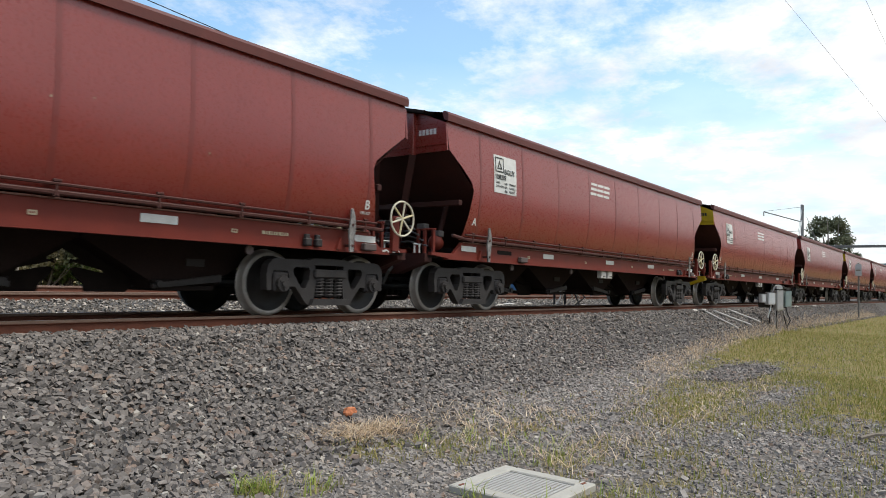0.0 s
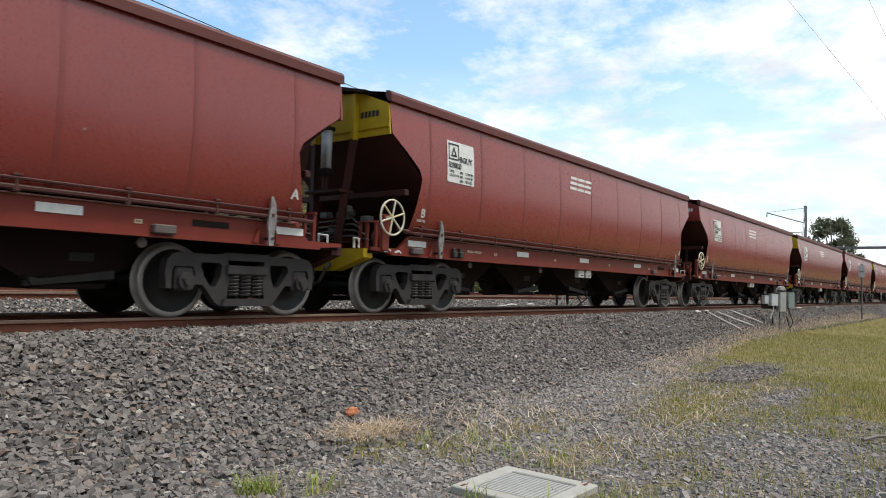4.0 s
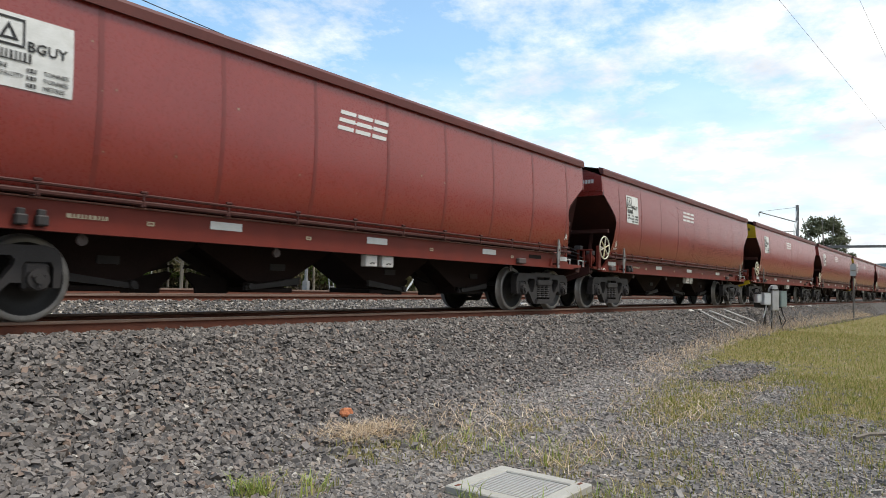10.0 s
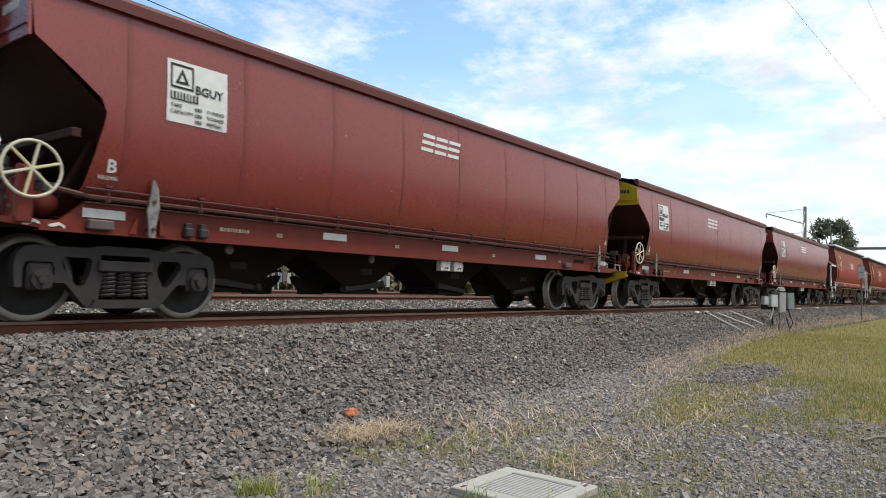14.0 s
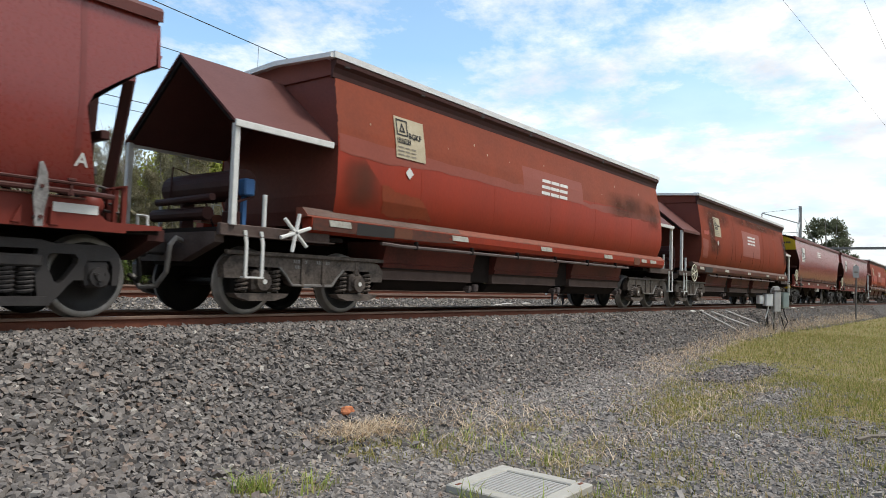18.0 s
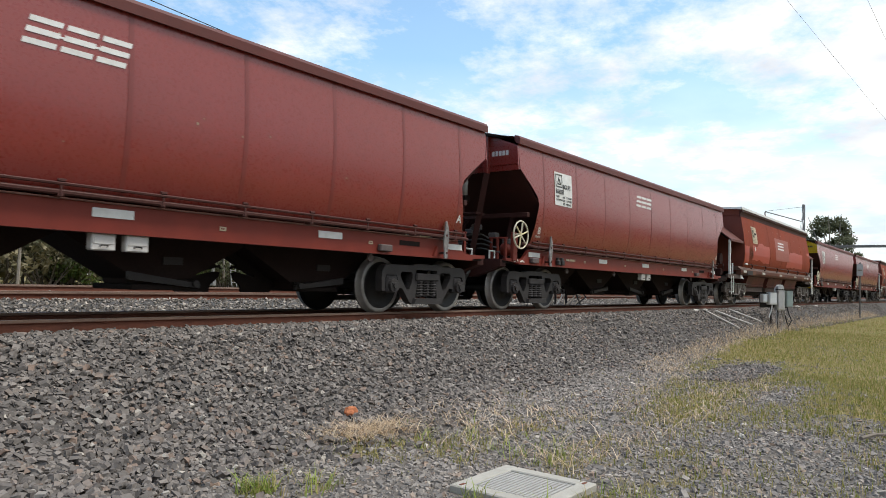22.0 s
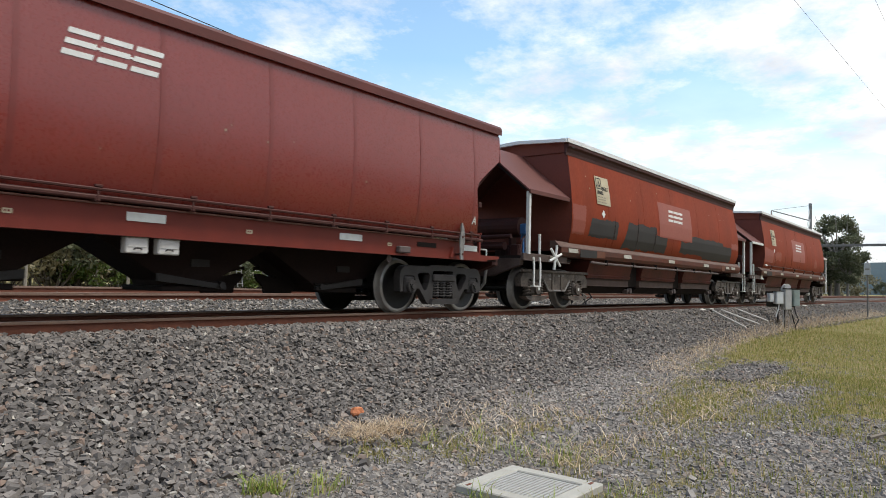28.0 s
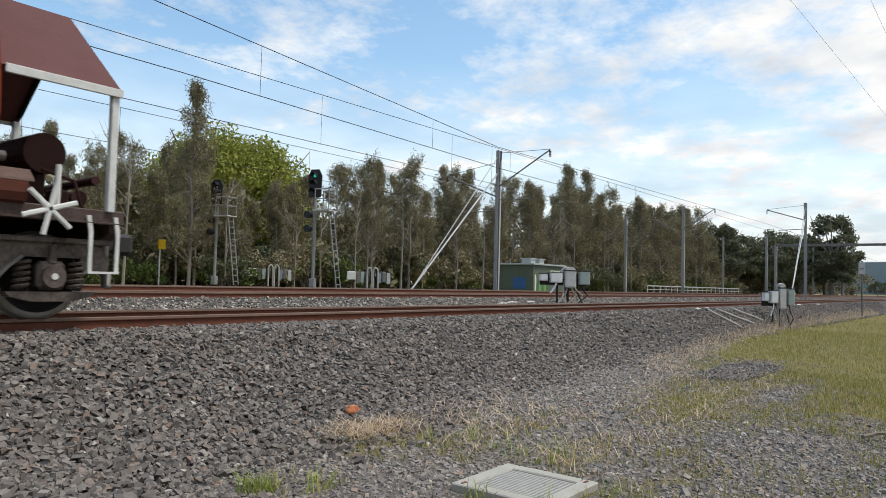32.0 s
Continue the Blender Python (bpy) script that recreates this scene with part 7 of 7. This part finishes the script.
def guard_rail():
    root = tagged(new("guard_rail"), "low white guard rail beyond the far track", "fence")
    bm = B()
    box(bm, (79, 31.0, 0.75), (118, 31.08, 0.87))
    box(bm, (79, 31.0, 0.35), (118, 31.08, 0.42))
    part("rail", bm, GALV, root)
    for i in range(20):
        bm = B()
        box(bm, (79 + i * 2, 30.95, -0.2), (79.12 + i * 2, 31.0, 0.85))
        part("post", bm, GALV, root)


guard_rail()


# ---- trees ----
def leaf_mat(name, a, b, c):
    return island_mat(name, [(0.0, a), (1.0, c), (0.5, b)], 0.75, 0.25)


LEAF = leaf_mat("sheoak_needles", (0.14, 0.126, 0.068), (0.21, 0.186, 0.105), (0.3, 0.262, 0.17))
LEAF2 = leaf_mat("gum_leaves", (0.075, 0.085, 0.045), (0.11, 0.12, 0.066), (0.17, 0.175, 0.11))
LIME = leaf_mat("lime_leaves", (0.18, 0.2, 0.03), (0.26, 0.28, 0.05), (0.35, 0.36, 0.085))
BUSH = leaf_mat("bush_leaves", (0.05, 0.085, 0.016), (0.09, 0.13, 0.03), (0.15, 0.17, 0.06))
BARK = mat("pale_bark", (0.3, 0.27, 0.23), (0.16, 0.14, 0.12), 0.9, 0, 5, 40, 0.2)
BARKD = mat("dark_bark", (0.1, 0.08, 0.065), (0.06, 0.05, 0.04), 0.9, 0, 5, 40, 0.2)


def leaf_cloud(centres, radii, per, size, thin, material, name, parent, droop=0.3, seed=0):
    """Small leaf blades scattered round the twig ends."""
    r = np.random.default_rng(seed)
    c = np.repeat(np.array(centres), per, 0)
    rad = np.repeat(np.array(radii), per, 0)
    n = len(c)
    d = r.normal(size=(n, 3)); d /= np.linalg.norm(d, axis=1)[:, None]
    p = c + d * rad * (r.uniform(0.15, 1, (n, 1)) ** 0.6)
    ax = r.normal(size=(n, 3)); ax[:, 2] -= droop * 2
    ax /= np.linalg.norm(ax, axis=1)[:, None]
    sd = np.cross(ax, r.normal(size=(n, 3))); sd /= np.linalg.norm(sd, axis=1)[:, None]
    ln = r.uniform(0.6, 1.3, (n, 1)) * size
    v = np.stack([p - ax * ln / 2, p + sd * ln * thin, p + ax * ln / 2, p - sd * ln * thin], 1).reshape(-1, 3)
    t = (np.array([[0, 1, 2], [0, 2, 3]])[None] + 4 * np.arange(n)[:, None, None]).reshape(-1, 3)
    me = bpy.data.meshes.new(name)
    me.vertices.add(len(v)); me.vertices.foreach_set("co", v.astype(np.float32).ravel())
    me.loops.add(t.size); me.loops.foreach_set("vertex_index", t.astype(np.int32).ravel())
    me.polygons.add(len(t)); me.polygons.foreach_set("loop_start", np.arange(0, t.size, 3, dtype=np.int32))
    me.update(calc_edges=True)
    me.materials.append(material)
    ob = new(name, me)
    ob.parent = parent
    return ob


def sheoak(seed, h, label, lean=0.02, leafy=1.0, low=0.3):
    """A slender tree: thin pale trunk, rising limbs, tufted drooping foliage."""
    r = random.Random(seed)
    root = tagged(new("she_oak"), label, "tree", "trees behind the tracks")
    bm = B()
    pts = [Vector((lean * h * (i / 9) * r.uniform(-1, 1) * 0.6, lean * h * (i / 9) * r.uniform(-1, 1) * 0.6, h * i / 9)) for i in range(10)]
    tube(bm, pts, [0.009 * h * (1 - i / 9.5) + 0.015 for i in range(10)], 7)
    part("trunk", bm, BARK, root, "thin pale trunk")
    cs, rs = [], []
    bm = B()
    for i in range(int(26 * leafy) + 8):
        u = r.uniform(low, 0.99)
        j = min(8, int(u * 9))
        base = pts[j].lerp(pts[j + 1], u * 9 - j)
        a = r.uniform(0, 2 * math.pi)
        ln = h * (0.025 + 0.17 * (1 - u) ** 0.75) * r.uniform(0.6, 1.25)
        tip = base + Vector((math.cos(a) * ln, math.sin(a) * ln, ln * r.uniform(0.5, 1.2)))
        rod(bm, base, tip, 0.004 * h * (1.1 - u) + 0.008, 4, 0.006)
        for k in range(3):
            cs.append(base.lerp(tip, 0.5 + 0.25 * k) + Vector((r.uniform(-0.2, 0.2), r.uniform(-0.2, 0.2), r.uniform(-0.1, 0.25))))
            rs.append((0.34, 0.34, 0.55) if k else (0.3, 0.3, 0.45))
    cs.append(pts[9]); rs.append((0.3, 0.3, 0.9))
    tagged(part("branchwork", bm, BARK, root), kind="stuff")
    leaf_cloud(cs, np.array(rs) * h / 10, 60, 0.27, 0.075, LEAF, "crown", root, 0.25, seed)
    return root


def broad_tree(seed, h, wd, label, leaf, bark, clumps=60, per=60, size=0.4, trunk=0.35, spread=0.55, name="broad_tree"):
    r = random.Random(seed)
    root = tagged(new(name), label, "tree", "trees behind the tracks")
    bm = B()
    rod(bm, (0, 0, 0), (0.1, 0, h * trunk), 0.03 * h, 9, 0.02 * h)
    cs, rs = [], []
    for i in range(9):
        a = 2 * math.pi * i / 9 + r.uniform(-0.3, 0.3)
        m = Vector((math.cos(a) * wd * 0.25, math.sin(a) * wd * 0.25, h * r.uniform(0.5, 0.7)))
        rod(bm, (0.1, 0, h * trunk), m, 0.013 * h, 6, 0.008 * h)
        e = Vector((math.cos(a) * wd * r.uniform(0.3, 0.48), math.sin(a) * wd * r.uniform(0.3, 0.48), h * r.uniform(0.65, 0.92)))
        rod(bm, m, e, 0.008 * h, 5, 0.002 * h)
    part("trunk", bm, bark, root)
    for i in range(clumps):
        a, u = r.uniform(0, 2 * math.pi), r.random()
        el = math.asin(r.uniform(-0.25, 1))
        k = r.uniform(0.72, 1.0)
        cs.append(Vector((math.cos(a) * math.cos(el) * wd / 2 * k, math.sin(a) * math.cos(el) * wd / 2 * k, h * (1 - spread) + math.sin(el) * h * spread * 0.86 * k)))
        s = wd * r.uniform(0.08, 0.15)
        rs.append((s, s, s * 0.75))
    leaf_cloud(cs, rs, per, size, 0.3, leaf, "crown", root, 0.1, seed)
    return root


def shrub(seed, h, wd, leaf, label):
    r = random.Random(seed)
    root = tagged(new("shrub"), label, "shrub", "shrubs below the trees")
    cs, rs = [], []
    bm = B()
    for i in range(16):
        a = r.uniform(0, 2 * math.pi)
        e = Vector((math.cos(a) * wd * r.uniform(0.1, 0.5), math.sin(a) * wd * r.uniform(0.1, 0.5), h * r.uniform(0.3, 0.9)))
        rod(bm, (e.x * 0.2, e.y * 0.2, 0), e, 0.025, 4, 0.01)
        cs.append(e); rs.append((wd * 0.17, wd * 0.17, h * 0.2))
    tagged(part("stemwork", bm, BARKD, root), kind="stuff")
    leaf_cloud(cs, rs, 70, 0.26, 0.22, leaf, "foliage", root, 0.0, seed)
    return root


def bare_tree(seed, h):
    r = random.Random(seed)
    root = tagged(new("bare_tree"), "leafless pale dead tree with forked limbs", "tree", "trees behind the tracks")
    bm = B()
    rod(bm, (0, 0, 0), (0.1, 0, h * 0.55), 0.1, 7, 0.06)
    rod(bm, (0.1, 0, h * 0.55), (0.0, 0.1, h), 0.06, 6, 0.015)
    part("trunk", bm, BARK, root)
    for i in range(9):
        z = h * r.uniform(0.25, 0.85)
        a = r.uniform(0, 6.28)
        e = Vector((math.cos(a) * h * 0.2, math.sin(a) * h * 0.2, z + h * r.uniform(0.08, 0.25)))
        bm = B()
        rod(bm, (0.08, 0, z), e, 0.035, 5, 0.012)
        for k in range(3):
            rod(bm, Vector((0.08, 0, z)).lerp(e, 0.5 + 0.2 * k), e + Vector((r.uniform(-0.5, 0.5), r.uniform(-0.5, 0.5), r.uniform(0.2, 0.8))), 0.014, 4, 0.005)
        part("limb", bm, BARK, root)
    return root


def plant(proto, spots, seed):
    r = random.Random(seed)
    for i, (x, y, s) in enumerate(spots):
        k = i % len(proto)
        ob = proto[k] if i < len(proto) else copy_thing(proto[k], Matrix())
        ob.matrix_basis = pose(x, y, ground_z(x, y) - 0.1, 0, 0, r.uniform(0, 360)) @ Matrix.Diagonal((s, s, s * r.uniform(0.92, 1.08), 1))


def forest():
    r = random.Random(3)
    protos = [sheoak(i + 1, 10, t, 0.03, f, lo) for i, (t, f, lo) in enumerate((("tall slender she-oak with dark drooping foliage", 1.2, 0.25), ("slender she-oak with a pale thin trunk", 1.0, 0.4), ("dense dark she-oak among the others", 1.6, 0.15), ("sparse she-oak with foliage near the top", 0.7, 0.5), ("bushy olive she-oak tree", 1.8, 0.12), ("narrow she-oak with a tufted crown", 1.1, 0.3)))]
    spots = []
    def height(x):
        return lin(x, [(0, 7.6), (17, 7.4), (22, 8.2), (25, 7.2), (31, 7.4), (36, 9.6), (40, 10.2), (54, 10.6), (70, 12.6), (96, 13), (140, 13)]) / 10
    for i in range(52):
        u = i / 51
        x = 6 + 112 * u ** 1.25 + r.uniform(-1, 1)
        spots.append((x, 36 + r.uniform(-1.5, 1.5), r.uniform(0.7, 1.02) * height(x)))
    for i in range(50):
        u = i / 49
        x = 8 + 122 * u ** 1.2 + r.uniform(-1.5, 1.5)
        spots.append((x, 41 + r.uniform(-2, 2), r.uniform(0.8, 1.12) * height(x * 0.88)))
    for i in range(34):
        x = 8 + 150 * (i / 33) ** 1.15
        spots.append((x, 47 + r.uniform(-2, 2), r.uniform(0.85, 1.15) * height(x * 0.78)))
    spots += [(20.8, 32.8, 0.97), (22.0, 36, 0.68), (24.0, 36.5, 0.62), (25.6, 36, 0.66), (27.2, 36.3, 0.58), (28.8, 36, 0.66), (30.4, 36.6, 0.66)]
    plant(protos, spots, 8)
    lime = broad_tree(21, 11.9, 13.0, "broad bright lime-green leafy tree", LIME, BARKD, 340, 300, 0.25, spread=0.75, name="lime_green_tree")
    lime.matrix_basis = pose(30.2, 43.6, 0)
    gums = [broad_tree(31, 14, 13, "dark spreading gum tree with clumped crown", LEAF2, BARK, 90, 130, 0.42, 0.35, 0.62, "gum_tree"), broad_tree(32, 15, 11, "tall dark gum tree with gaps in its crown", LEAF2, BARK, 60, 150, 0.42, 0.42, 0.55, "gum_tree"), broad_tree(33, 15.4, 8.6, "tall gum tree with layered dark crown", LEAF2, BARK, 95, 130, 0.4, 0.38, 0.6, "gum_tree")]
    plant(gums, [(143, 31.5, 1.0), (137, 36.5, 0.9), (146, 22.2, 1.1), (152, 29, 0.85), (128, 40, 0.9), (150, 24.0, 0.8), (170, 30, 0.8), (118, 44, 1.0), (128, 36.5, 0.85), (144, 27, 0.66), (139, 32, 0.62), (145, 20.4, 0.55), (165, 17, 0.26), (176, 15.6, 0.28), (190, 14.6, 0.3), (205, 13.5, 0.3), (220, 16, 0.35), (235, 13, 0.3), (185, 12.5, 0.24)], 4)
    shr = [shrub(41, 2.2, 3.4, LEAF2, "dense dark green shrub below trees"), shrub(42, 1.8, 3.0, BUSH, "bright green leafy shrub by the tracks"), shrub(43, 2.6, 3.2, LEAF, "olive scrubby bush below trees")]
    sp = []
    for i in range(66):
        u = i / 65
        sp.append((8 + 120 * u ** 1.25 + r.uniform(-1, 1), 34.5 + r.uniform(-1.2, 3.5), r.uniform(0.8, 1.5)))
    sp += [(23.5, 33.5, 0.9), (25.0, 33.0, 0.8), (26.5, 33.4, 0.9)]
    plant(shr, sp, 5)
    dead = bare_tree(51, 8)
    plant([dead], [(17.5, 33.2, 0.85), (30.5, 33.4, 0.8), (38.5, 33.6, 0.9), (23.8, 33.9, 0.75), (62, 33.9, 0.9), (74, 34.0, 0.9), (28.2, 33.2, 0.6), (33.5, 33.3, 0.75), (35.0, 33.6, 0.6), (45.0, 33.4, 0.65), (49, 33.6, 0.8), (55, 33.7, 0.7), (13, 33.5, 0.8), (66, 33.9, 1.0), (82, 34.2, 1.0)], 6)


forest()


def undergrowth():
    """Dense dark scrub that closes the wood behind the front trees."""
    r = np.random.default_rng(77)
    root = tagged(new("undergrowth"), "dense dark scrub filling the wood behind the trees", "scrub", kind="stuff")
    n = 1500
    u = r.uniform(0, 1, n)
    cs = np.column_stack([-4 + 165 * u ** 1.2, r.uniform(36.5, 54, n), r.uniform(0.1, 6.4, n) * (0.7 + 0.6 * u)])
    far = np.column_stack([r.uniform(120, 175, 260), np.zeros(260), r.uniform(0.2, 5.5, 260)])
    far[:, 1] = 34 - (far[:, 0] - 136) * 0.45 + r.uniform(0, 12, 260)
    leaf_cloud(np.vstack([cs, far]), [(1.5, 1.3, 1.1)] * (n + 260), 60, 0.55, 0.3, SCRUB, "foliage", root, 0.1, 5)


BELT = leaf_mat("dark_tree_leaves", (0.022, 0.026, 0.02), (0.036, 0.041, 0.03), (0.055, 0.06, 0.045))


def wood_behind():
    """A belt of trees that closes the place across the field."""
    r = np.random.default_rng(19)
    root = tagged(new("tree_belt"), "dense belt of dark trees across the field", "wood", kind="stuff")
    n = 700
    x = r.uniform(-70, 330, n)
    cs = np.column_stack([x, r.uniform(-38, -30, n), r.uniform(0.2, 13.2, n) * (0.85 + 0.15 * np.sin(x * 0.31) * np.sin(x * 0.13))])
    leaf_cloud(cs, [(2.6, 1.8, 1.5)] * n, 60, 0.9, 0.35, BELT, "foliage", root, 0.1, 6)


wood_behind()
SCRUB = leaf_mat("scrub_leaves", (0.14, 0.128, 0.072), (0.2, 0.182, 0.105), (0.28, 0.25, 0.16))
undergrowth()


def far_hill():
    bm = B()
    n = 40
    rows = [[], [], []]
    for i in range(n + 1):
        u = i / n
        x, y = 1040 + 60 * u, 420 - 920 * u
        hh = 46 + 7 * noise.noise((u * 5, 1, 0)) + 3 * noise.noise((u * 20, 2, 0))
        rows[0].append((x, y, -2)); rows[1].append((x + 40, y, hh)); rows[2].append((x + 200, y, -2))
    grid(bm, rows)
    # the blue-grey of the hill is distance haze put into its colour
    tagged(link(bm, "hill", mat("haze_tinted_hill", (0.05, 0.075, 0.085), (0.07, 0.095, 0.105), 1.0, 0, 0.02, 0.2, 0.0), smooth=True), "distant wooded hill with haze tinted into its colour", "hill", kind="structure")


far_hill()


def motions():
    times = [i * 1.0 for i in range(33)]
    for ob, x0 in TRAIN:
        walk(ob, [(t, pose(x0 - travelled(t), TRACK_Y, 0)) for t in times])
        # wheels turn while their wagon is near; a quarter metre of track is about half a radian
        inside = [i / 20 for i in range(641) if -22 < x0 - travelled(i / 20) < 75]
        ts = sorted({0.0, 32.0, *inside}) if inside else [0.0, 32.0]
        for ws in [c for c in ob.children if c.name.startswith("wheelset")]:
            p = ws.location.copy()
            a0 = travelled(inside[0]) if inside else 0
            a1 = travelled(inside[-1]) if inside else 0
            walk(ws, [(t, pose(p.x, p.y, p.z, 0, -math.degrees((min(max(travelled(t), a0), a1) - a0) / WHEEL_R), 0)) for t in ts])


motions()
